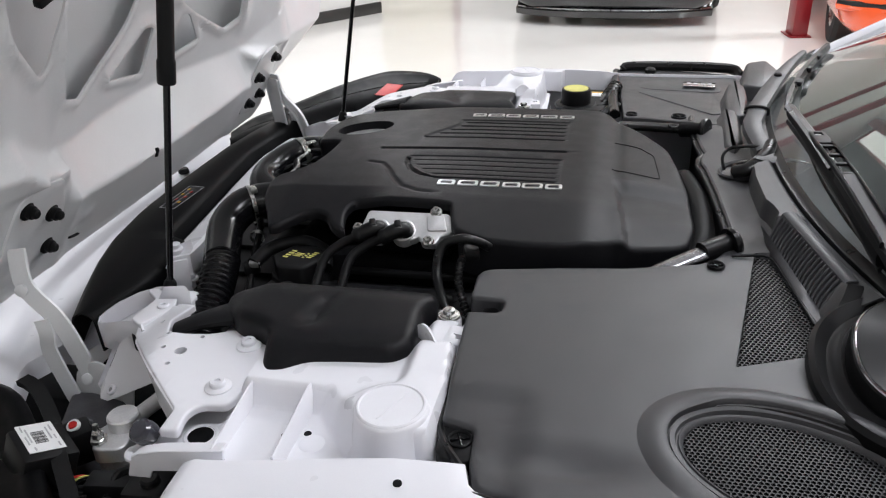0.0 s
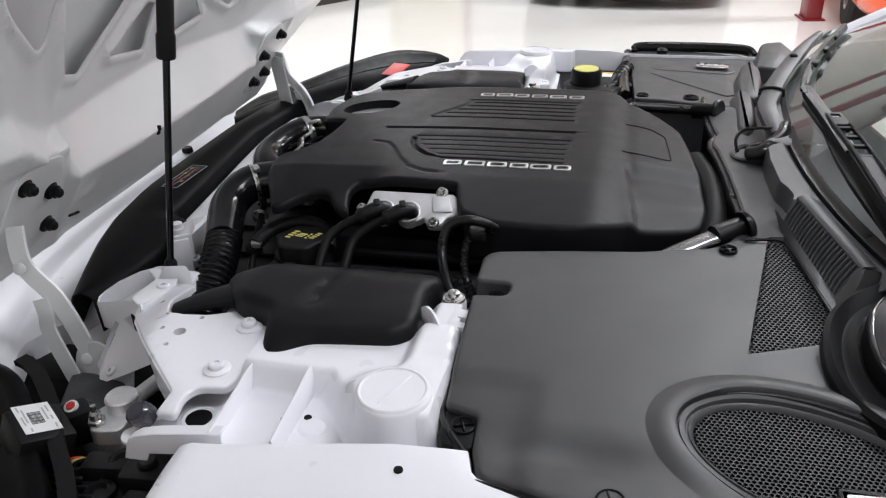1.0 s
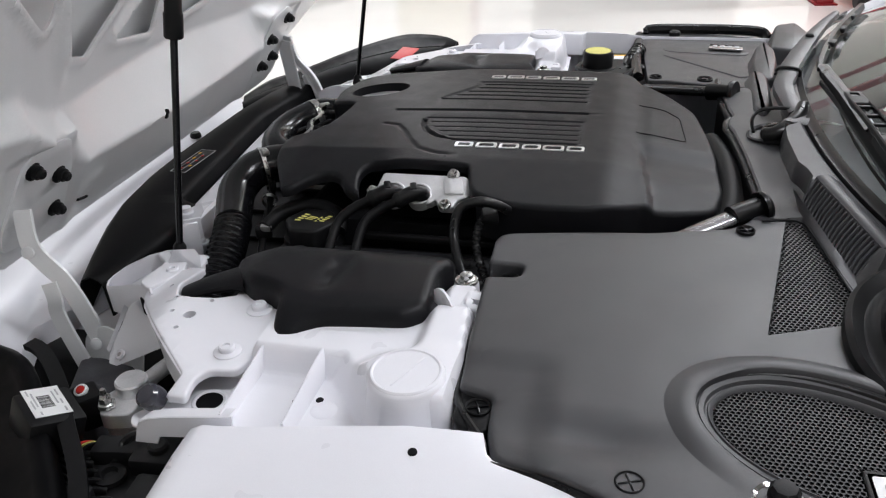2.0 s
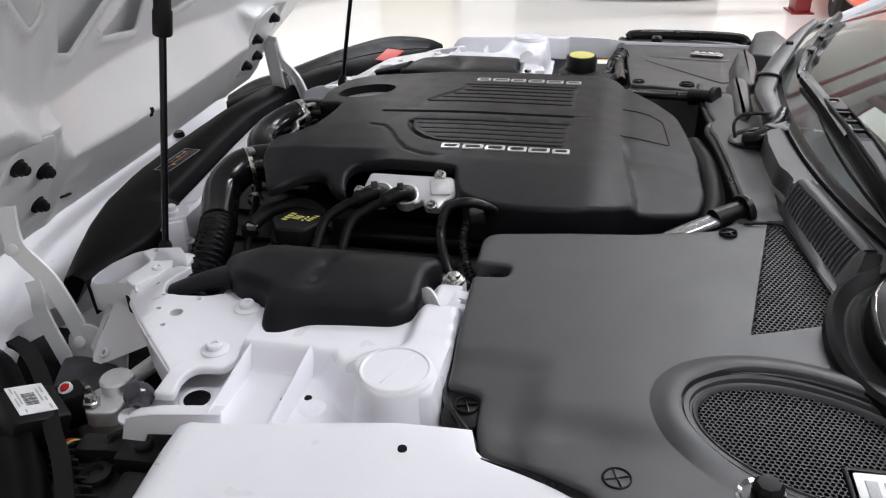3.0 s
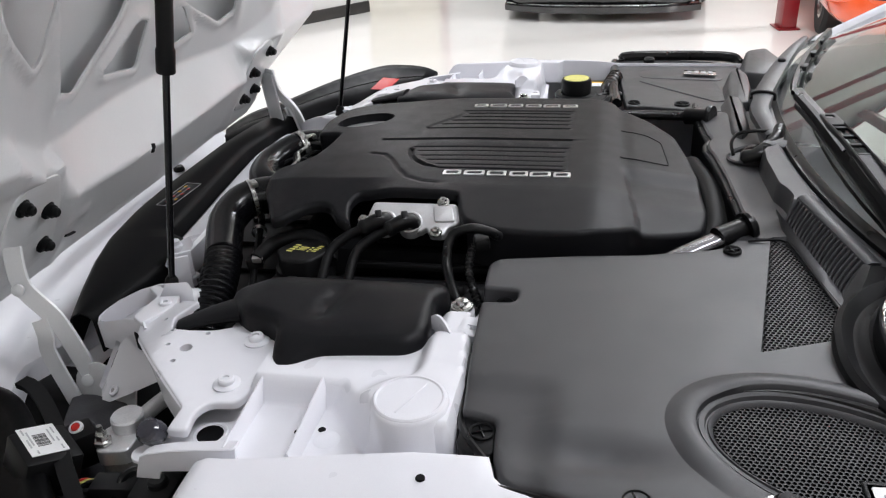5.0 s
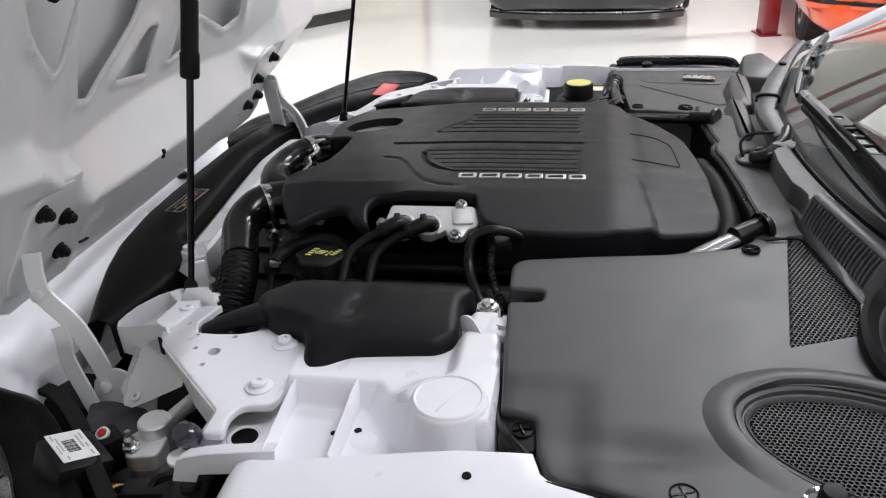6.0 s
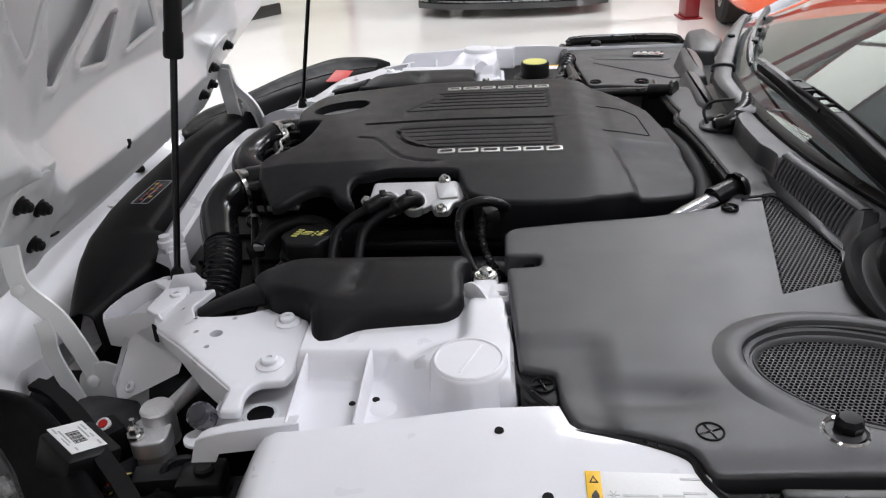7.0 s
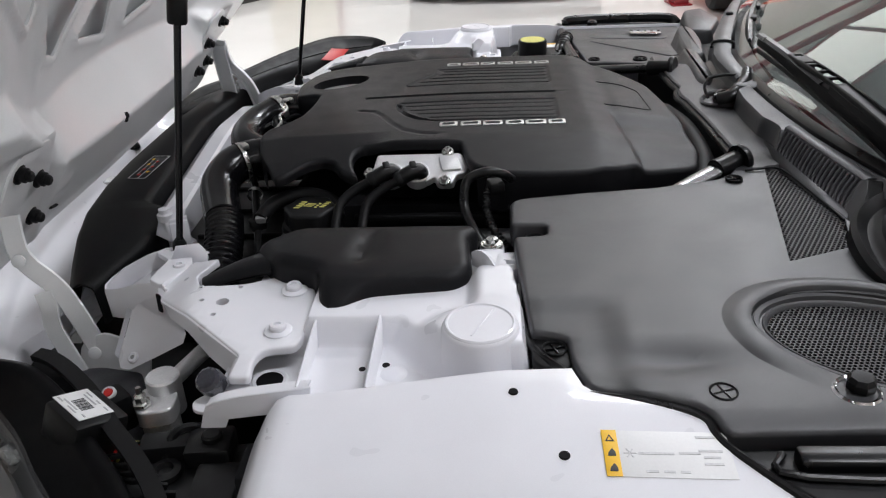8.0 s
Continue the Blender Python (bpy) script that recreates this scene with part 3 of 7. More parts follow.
def front_bracket():
    """Bolted white bracket that ties the wing to the front carrier."""
    t = thing("wing_bracket", "white pressed steel bracket bolted to the inner wing", "bracket", (0.12, -0.6, 0.84), "wing brackets")
    out = [(0.014, -0.482), (0.028, -0.462), (0.085, -0.488), (0.062, -0.520), (0.079, -0.556), (0.104, -0.561), (0.139, -0.557), (0.173, -0.541), (0.204, -0.541, 0.012), (0.222, -0.552, 0.012), (0.232, -0.585), (0.234, -0.679, 0.01),
           (0.228, -0.694, 0.006), (0.197, -0.698, 0.012), (0.188, -0.716, 0.008), (0.189, -0.738, 0.006), (0.165, -0.738, 0.004), (0.171, -0.709), (0.132, -0.671), (0.085, -0.624), (0.027, -0.556), (0.012, -0.538), (-0.004, -0.500), (-0.004, -0.470)]

    def lift(x, y):
        return -0.030 * smooth(0.10, 0.0, x) - 0.010 * smooth(-0.705, -0.75, y)

    holes = [circle(0.121, -0.6, 0.008, 14), circle(0.082, -0.56, 0.0035, 8), circle(0.134, -0.566, 0.0035, 8), circle(0.094, -0.595, 0.0035, 8), circle(0.118, -0.628, 0.0035, 8), circle(0.045, -0.515, 0.0035, 8)]
    part("plate", panel(rounded(out, 0.006), 0.866, 0.8755, 0.003, holes, 3, steps(0.0, 0.24, 0.02), steps(-0.77, -0.46, 0.03), lift, sheet=True), WHITE, t, sharp=50)
    # near-black sheet under the plate paints the shade seen through its holes
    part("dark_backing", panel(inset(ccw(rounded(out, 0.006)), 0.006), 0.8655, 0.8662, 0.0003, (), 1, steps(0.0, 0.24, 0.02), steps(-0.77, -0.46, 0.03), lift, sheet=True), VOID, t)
    # folded flange along the outer edge
    rows = []
    for (x, y), (u, v) in (((0.020, -0.545), (0.008, -0.512)), ((0.027, -0.556), (0.020, -0.530)), ((0.085, -0.624), (0.066, -0.596)), ((0.132, -0.671), (0.108, -0.655)), ((0.172, -0.709), (0.136, -0.684)), ((0.168, -0.734), (0.142, -0.718))):
        z = 0.8745 + lift(x, y)
        rows.append([(x + 0.002, y + 0.002, z), (x - 0.002, y - 0.001, z - 0.002), (x * 0.85 + u * 0.15 - 0.003, y * 0.85 + v * 0.15, z - 0.008), (x * 0.5 + u * 0.5, y * 0.5 + v * 0.5, z - 0.032), (x * 0.4 + u * 0.6, y * 0.4 + v * 0.6, z - 0.036)])
    part("flange", solid(loft(rows), 0.0025), WHITE, t)
    part("flange_slot", turned(panel(rounded([(-0.004, -0.016), (0.004, -0.016), (0.004, 0.016), (-0.004, 0.016)], 0.003), 0, 0.0012, 0.0004), Matrix.Translation((0.014, -0.541, 0.838)) @ look((0, 0, 0), (-0.35, -0.75, -0.1)) @ pose(0, 0, 0, 180, 0, 12)), VOID, t, "dark slot")
    # box arm to the front: an open-topped folded wall
    rows = []
    for x, y, z, h in ((0.006, -0.414, 0.856, 0.030), (-0.018, -0.420, 0.854, 0.036), (-0.042, -0.430, 0.850, 0.040), (-0.072, -0.444, 0.838, 0.043), (-0.090, -0.455, 0.827, 0.044), (-0.096, -0.465, 0.822, 0.045), (-0.092, -0.475, 0.820, 0.045), (-0.076, -0.482, 0.824, 0.047), (-0.030, -0.498, 0.842, 0.055), (0.006, -0.511, 0.852, 0.062), (0.020, -0.530, 0.852, 0.060)):
        rows.append([(x, y, z), (x - 0.001, y - 0.001, z - 0.003), (x, y, z - h)])
    part("box_arm", solid(loft(rows), 0.003), WHITE, t, sharp=50)
    part("arm_floor", sheet([(0.010, -0.420, 0.838), (-0.040, -0.432, 0.824), (-0.088, -0.458, 0.800), (-0.090, -0.473, 0.796), (-0.028, -0.496, 0.818), (0.012, -0.515, 0.838)], 0.003), WHITE, t)
    part("top_rail", panel(rounded([(-0.012, -0.505), (0.010, -0.520), (0.036, -0.470), (0.018, -0.412), (-0.020, -0.414), (-0.030, -0.428), (-0.004, -0.450)], 0.006), 0.846, 0.853, 0.002, [circle(-0.008, -0.424, 0.0035, 8), circle(0.002, -0.448, 0.003, 8)]), WHITE, t)
    part("ear", sheet([(0.000, -0.455, 0.850), (0.050, -0.447, 0.846), (0.047, -0.440, 0.862), (0.036, -0.432, 0.868), (0.004, -0.436, 0.866)], 0.0025), WHITE, t)
    # hanging tab below the box arm
    part("tab", sheet([(0.016, -0.520, 0.842), (-0.040, -0.494, 0.810), (-0.053, -0.490, 0.795), (-0.060, -0.545, 0.752), (-0.052, -0.560, 0.748), (-0.036, -0.566, 0.750), (0.000, -0.566, 0.768), (0.042, -0.561, 0.788), (0.046, -0.555, 0.800)], 0.0035, 0.0008), WHITE, t)
    part("tab_fold", sheet([(-0.053, -0.490, 0.796), (-0.060, -0.545, 0.753), (-0.066, -0.541, 0.757), (-0.060, -0.486, 0.800)], 0.0025), WHITE, t)
    part("tab_ring", lathe([(0.0030, 0.0002), (0.0034, 0.0012), (0.0062, 0.0014), (0.0078, 0.0002), (0.0080, -0.002)], 18, (-0.033, -0.5575, 0.7638), (-0.28, -0.55, 0.78)), WHITE, t)
    part("tab_hole", lathe([(0, 0.0006), (0.0034, 0.0004)], 14, (-0.033, -0.5575, 0.7642), (-0.28, -0.55, 0.78)), DULL, t, "small hole in the tab")
    # lower arm: a thin folded sheet standing on its edge
    face = [(0.146, 0.846), (0.150, 0.856), (0.160, 0.862), (0.186, 0.869), (0.225, 0.875), (0.262, 0.880), (0.258, 0.850), (0.230, 0.847), (0.172, 0.839), (0.167, 0.828), (0.140, 0.827)]
    part("lower_arm", turned(panel(ccw(face), -0.0025, 0.0, 0.0008, bottom=True), Matrix.Translation((0, -0.772, 0)) @ pose(0, 0, 0, 90)), WHITE, t, sharp=50)
    rows = [[(x, -0.7725, z), (x + 0.001, -0.769, z + 0.0015), (x + 0.002, -0.758, z + 0.001)] for x, z in ((0.150, 0.855), (0.160, 0.861), (0.186, 0.868), (0.225, 0.874), (0.258, 0.8785))]
    part("arm_lip", solid(loft(rows), 0.002), WHITE, t)
    return t


def brackets_bolts():
    for x, y, z, r in ((0.204, -0.576, 0.8755, 0.0095), (0.204, -0.664, 0.8755, 0.0095), (0.018, -0.468, 0.8462, 0.009)):
        bolt("flange_bolt", "white painted flange bolt with a wide washer", (x, y, z), r, washer=1.7, height=0.008, head=20, group="bracket bolts")


for SIDE in (1, -1):
    MIRROR = FAR if SIDE < 0 else MIRROR
    fender()
    inner_wing()
    front_bracket()
    brackets_bolts()
SIDE, MIRROR = 1, Matrix.Diagonal((1, -1, 1, 1))


# ---------------------------------------------------------------- car: bay floor, front carrier
def bay():
    t = thing("engine", "dark engine block deep in the bay", "engine", (0.4, 0, 0.5))
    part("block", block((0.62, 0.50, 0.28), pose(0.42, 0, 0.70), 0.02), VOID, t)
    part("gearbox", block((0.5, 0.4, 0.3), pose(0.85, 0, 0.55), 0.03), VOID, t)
    for s in (-1, 1):
        part("valve_cover", block((0.52, 0.13, 0.07), pose(0.38, s * 0.315, 0.785, s * 28, 0, 0), 0.02, 3), CARRIER, t, "black ribbed valve cover")
        for k in range(6):
            part("cover_rib", block((0.012, 0.13, 0.012), pose(0.17 + 0.085 * k, s * 0.328, 0.822, s * 28, 0, 0), 0.004), CARRIER, t)
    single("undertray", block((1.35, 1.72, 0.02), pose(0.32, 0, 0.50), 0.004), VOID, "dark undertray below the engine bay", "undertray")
    single("bulkhead", block((0.03, 1.5, 0.38), pose(0.86, 0, 0.66), 0.006), MATT, "black bulkhead behind the engine bay", "bulkhead")
    for s in (-1, 1):
        single("chassis_leg", block((0.95, 0.09, 0.16), pose(0.15, s * 0.47, 0.62), 0.01), MATT, "dark chassis leg beside the engine", "chassis leg", "chassis legs")


bay()


def front_carrier():
    """The white front panel below the open hood and the black radiator cover on it."""
    t = thing("front_carrier", "white painted front carrier panel under the hood", "car panel", (-0.3, 0, 0.6))
    rows = []
    for k in range(41):
        y = -0.56 + 1.08 * k / 40
        x = -0.377 + 0.16 * abs(min(y, 0.37) / 0.60) ** 2.2
        n = 1 - 0.85 * smooth(0.40, 0.50, -y)
        tray = 0.075 * n
        rows.append([(x - 0.12, y, 0.66), (x - 0.11, y, 0.775), (x - 0.085, y, 0.778), (x - 0.055, y, 0.762), (x - 0.026, y, 0.750), (x - 0.010, y, 0.747), (x + 0.002, y, 0.742), (x + 0.012, y, 0.736), (x + 0.019, y, 0.732), (x + 0.026, y, 0.7305), (x + 0.022 + tray, y, 0.729), (x + 0.026 + tray, y, 0.722), (x + 0.028 + tray, y, 0.700), (x + 0.030 + tray + 0.07 * (1 - smooth(0.30, 0.42, abs(y))), y, 0.698)])
    part("beam", solid(loft(rows), -0.003), WHITE, t)
    part("rubber_stop", lathe([(0.013, 0), (0.013, 0.006), (0.010, 0.012), (0, 0.012)], 14, (-0.361, 0.268, 0.750)), MATT, t, "black rubber stop")
    part("slot", block((0.010, 0.030, 0.003), pose(-0.366, -0.10, 0.7325, 0, 0, -50), 0.001), VOID, t)
    part("pad", block((0.042, 0.036, 0.010), pose(-0.350, 0.113, 0.735, 0, 0, 8), 0.003), DULL, t, "small grey pad")
    c = thing("radiator_cover", "black plastic radiator cover curving across the front of the bay", "cover", (-0.2, 0, 0.76))
    front_line = [(-0.44, -0.165), (-0.36, -0.198), (-0.27, -0.232), (-0.18, -0.257), (-0.06, -0.272), (0.06, -0.275), (0.315, -0.266), (0.44, -0.249), (0.535, -0.226)]
    rear_line = [(-0.44, -0.130), (-0.33, -0.108), (-0.26, -0.102), (-0.175, -0.110), (-0.150, -0.160), (-0.03, -0.169), (0.15, -0.184), (0.29, -0.193), (0.41, -0.178), (0.48, -0.158), (0.535, -0.140)]
    rows = []
    for k in range(66):
        y = -0.44 + 0.97 * k / 65
        x, w = bend(front_line, y), bend(rear_line, y)
        rows.append([(x - 0.004, y, 0.735), (x, y, 0.792), (x + 0.003, y, 0.798), (x + 0.010, y, 0.802), ((x + w) / 2, y, 0.806), (w - 0.012, y, 0.804), (w - 0.003, y, 0.800), (w, y, 0.794), (w + 0.004, y, 0.74)])
    part("panel", solid(loft(rows), -0.003), DEEP, c, sharp=40)
    lab = part("label", block((0.036, 0.116, 0.001), pose(-0.2125, 0.004, 0.8082, 0, 0, -4), 0.0003), GLOSS, c, "small dark warning label with coloured signs")
    for k, mat in enumerate((REDPART, AMBERL, REDPART, REDPART, AMBERL, REDPART, AMBERL)):
        part("label_mark", block((0.0045, 0.0065, 0.0006), pose(-0.219 + 0.012 * (k % 2), -0.034 + 0.0128 * k, 0.8092, 0, 0, -24), 0.0002), mat, lab)
    for dx, dy, sx, sy in ((-0.0165, 0, 0.0016, 0.112), (0.0165, 0, 0.0016, 0.112), (0, -0.056, 0.033, 0.0016), (0, 0.056, 0.033, 0.0016), (0.002, -0.010, 0.0012, 0.090), (-0.008, 0.004, 0.0012, 0.080)):
        part("label_line", block((sx, sy, 0.0005), pose(-0.2125 + dx + 0.0698 * dy, 0.004 + dy - 0.0698 * dx, 0.8090, 0, 0, -4), 0.0002), GREYINK, lab)
    for s in (-1, 1):
        bolt("carrier_bolt", "white painted bolt on the front carrier", (-0.035, s * 0.30, 0.80), 0.008, group="carrier bolts")
    # inner white edge behind the cover
    rows = []
    for k in range(33):
        y = -0.235 + 0.66 * k / 32
        x = bend(rear_line, max(y, -0.145)) + 0.010
        rows.append([(x, y, 0.770), (x + 0.016, y, 0.784), (x + 0.020, y, 0.787), (x + 0.048, y, 0.789), (x + 0.052, y, 0.786), (x + 0.054, y, 0.70)])
    part("inner_edge", solid(loft(rows), -0.003), WHITE, t)
    part("edge_boss", lathe([(0.013, -0.008), (0.013, 0.003), (0.009, 0.005), (0.009, 0.012), (0.005, 0.013), (0, 0.013)], 14, (-0.090, -0.243, 0.822)), WHITE, t, "white painted stud")
    part("edge_web", sheet([(-0.100, -0.270, 0.80), (-0.060, -0.300, 0.80), (-0.052, -0.250, 0.832), (-0.070, -0.225, 0.835), (-0.105, -0.228, 0.818)], 0.003), WHITE, t)
    f = thing("fan_shroud", "black plastic fan shroud behind the radiator cover", "shroud", (0, 0, 0.73))
    part("plate", panel(rounded([(-0.070, -0.40), (0.11, -0.40), (0.11, 0.40), (-0.070, 0.40), (-0.085, 0.2), (-0.085, -0.2)], 0.02), 0.70, 0.757, 0.008), MATT, f)
    for k in range(7):
        part("rib", block((0.15, 0.006, 0.010), pose(0.015, -0.30 + 0.1 * k, 0.760), 0.002), MATT, f)
    for x, y, z in ((-0.042, -0.305, 0.815), (-0.030, -0.335, 0.822)):
        part("bracket", block((0.028, 0.006, 0.065), pose(x, y, z, 0, 0, 35), 0.002), WHITE, t, "small white upright bracket")


front_carrier()


# ---------------------------------------------------------------- car: hood
HOOD = Matrix.Translation((-0.259, 0, 0.86)) @ Matrix(((0, 0.287, 0.958, 0), (1, 0, 0, 0), (0, 0.958, -0.287, 0), (0, 0, 0, 1)))   # (across, up the hood, out of its inner side)


RIMS = []


def hood_rims(u, w):
    """The soft pressed border round each cut-out."""
    best = 1.0
    for x0, x1, y0, y1, pts in RIMS:
        if x0 - 0.05 < u < x1 + 0.05 and y0 - 0.05 < w < y1 + 0.05:
            for p, q in zip(pts, pts[1:] + pts[:1]):
                dx, dy = q[0] - p[0], q[1] - p[1]
                t = max(0.0, min(1.0, ((u - p[0]) * dx + (w - p[1]) * dy) / (dx * dx + dy * dy + 1e-12)))
                best = min(best, math.hypot(u - p[0] - t * dx, w - p[1] - t * dy))
    return 0.008 * math.exp(-((best - 0.006) / 0.010) ** 2)


def soft_least(a, b, k):
    """The lesser of two values, with the corner between them rounded off."""
    h = max(k - abs(a - b), 0.0) / k
    return min(a, b) - h * h * k * 0.25


def hood_form(u, w):
    """How far the inner panel stands out: a lower flange, a bright ledge above it, a bulge and a flat pad at each hinge."""
    a = abs(u)
    c = min(a, 0.5)
    bias = 1.0 if u < 0 else 0.35
    high = min(0.262, 0.178 + 2.0 * (1.0 if u < 0 else 0.8) * max(0.0, a - 0.27) ** 2)
    low = min(high - 0.045, 0.094 + 0.11 * c * c + 4.0 * bias * max(0.0, c - 0.30) ** 2)
    side = 1 - smooth(0.46, 0.58, a)
    top = (0.30 * c * c - 0.031) * side + 0.010 * math.exp(-((a - 0.335) / 0.018) ** 2) * smooth(0.2, 0.28, w)
    crest = 0.042 + 0.024 * smooth(0.29, 0.40, a) * side
    d = soft_least(crest + (top - crest) * (w - low) / max(0.02, high - low), crest + 0.31 * (w - low), 0.0035)
    if w > low - 0.004:
        d = -soft_least(-d, -top, 0.003)
    pad = smooth(0.325, 0.355, a) * (1 - smooth(0.505, 0.53, a)) * (1 - smooth(0.166, 0.186, w))
    d += (0.018 + 0.2 * (w - 0.04) - d) * pad
    d += 0.004 * math.exp(-((u + 0.285) / 0.02) ** 2 - ((w - 0.05) / 0.012) ** 2) - 0.003 * math.exp(-((u + 0.285) / 0.02) ** 2 - ((w - 0.028) / 0.008) ** 2)
    back = 1.1 * max(0.0, min(w, 0.85) - 0.45) ** 2 + 0.88 * max(0.0, w - 0.85)
    return d + back + hood_rims(u, w)


def hood():
    t = thing("hood", "white hood standing open, pressed inner panel with cut-outs", "car hood", (-0.26, 0, 0.86))
    out = []
    for k in range(41):
        u = -0.86 + 1.72 * k / 40
        out.append((u, -0.032 + 0.72 * max(0.0, abs(u) - 0.475)))
    out += [(0.88, 0.40), (0.87, 0.75), (0.78, 1.08, 0.05), (0.4, 1.16), (-0.4, 1.16), (-0.78, 1.08, 0.05), (-0.87, 0.75), (-0.88, 0.40)]
    holes = []
    for s in (1, -1):
        f = lambda pts: rounded([(s * p[0], p[1]) + tuple(p[2:]) for p in pts], 0.022)
        holes.append(f([(-0.395, 0.322, 0.03), (-0.365, 0.335), (-0.330, 0.43), (-0.300, 0.62), (-0.32, 0.72), (-0.48, 0.72), (-0.52, 0.60), (-0.475, 0.40)]))
        holes.append(f([(-0.314, 0.260, 0.008), (-0.262, 0.242, 0.008), (-0.208, 0.268), (-0.155, 0.293), (-0.100, 0.325), (-0.060, 0.372), (-0.060, 0.45), (-0.09, 0.56), (-0.25, 0.62), (-0.285, 0.5), (-0.318, 0.33)]))
        holes.append(f([(-0.158, 0.237, 0.008), (-0.036, 0.216, 0.010), (0.000, 0.296, 0.008), (-0.030, 0.303, 0.010), (-0.100, 0.266, 0.03)]) if s > 0 else f([(-0.048, 0.218, 0.008), (-0.165, 0.238, 0.008), (-0.128, 0.300, 0.02), (-0.095, 0.300, 0.01)]))
    for h in holes:
        RIMS.append((min(p[0] for p in h), max(p[0] for p in h), min(p[1] for p in h), max(p[1] for p in h), ccw(h)))
    part("inner_panel", turned(panel(out, -0.004, 0.0, 0.0015, holes, 2, steps(-0.88, -0.56, 0.03) + steps(-0.56, 0.62, 0.0105) + steps(0.62, 0.88, 0.03), steps(-0.01, 0.24, 0.0050) + steps(0.24, 0.46, 0.0085) + [0.24] + steps(0.46, 1.16, 0.04), hood_form, sheet=True), HOOD), HOODWHITE, t, "pressed white inner panel", sharp=40)
    outer = []
    for k in range(41):
        u = -0.90 + 1.8 * k / 40
        outer.append((u, -0.045 + 0.70 * max(0.0, abs(u) - 0.48)))
    outer += [(0.91, 0.45), (0.90, 0.8), (0.80, 1.12, 0.05), (0.4, 1.20), (-0.4, 1.20), (-0.80, 1.12, 0.05), (-0.90, 0.8), (-0.91, 0.45)]
    part("outer_skin", turned(panel(outer, -0.066, -0.056, 0.003, (), 2, steps(-0.9, 0.9, 0.1), steps(0.0, 1.2, 0.1), lambda u, w: -0.14 * smooth(0.45, 0.95, abs(u)) + 0.12 * u * u * (1 - smooth(0.5, 0.7, abs(u))) + 1.1 * max(0.0, min(w, 0.85) - 0.45) ** 2 + 0.88 * max(0.0, w - 0.85)), HOOD), HOODWHITE, t, sharp=55)
    for line, r in (([(-0.233, -0.320, 0.8745), (-0.2395, -0.300, 0.8675), (-0.243, -0.286, 0.8645)], 0.0042), ([(-0.1945, -0.080, 0.9455), (-0.1920, -0.083, 0.9390), (-0.1950, -0.083, 0.9310)], 0.0050)):
        part("slot", tube(line, r, 10, 4, (1.0, 0.5)), VOID, t, "dark slot through the inner panel")
    part("clip", turned(block((0.035, 0.012, 0.014), pose(-0.360, 0.425, 0.004, 0, 0, 20), 0.003), HOOD), MATT, t, "black plastic clip")
    for s in (-1, 1):
        plate = [(s * p[0], p[1]) for p in ((-0.500, 0.050), (-0.478, 0.160), (-0.440, 0.180), (-0.370, 0.165), (-0.352, 0.10), (-0.352, 0.015), (-0.42, 0.0), (-0.49, 0.01))]
        part("hinge_plate", turned(panel(rounded(ccw(plate), 0.014), 0.0145, 0.022, 0.0015, (), 2, (), steps(0.0, 0.18, 0.03), lambda u, w: 0.2 * (w - 0.04), sheet=True), HOOD), HOODWHITE, t, "white painted hinge plate")
        for u, w in ((-0.456, 0.146), (-0.388, 0.108), (-0.381, 0.040)) + (((-0.432, 0.052),) if s < 0 else ()):
            nut = part("hinge_nut", turned(lathe([(0.015, 0.0), (0.015, 0.003), (0.0105, 0.005), (0.0105, 0.012), (0.008, 0.013), (0.0075, 0.018), (0.0055, 0.020), (0, 0.020)], 12, (s * u, w, 0.0205 + 0.2 * (w - 0.04))), HOOD), MATT, t, "black flanged hinge nut")
    return t


HOOD_THING = hood()


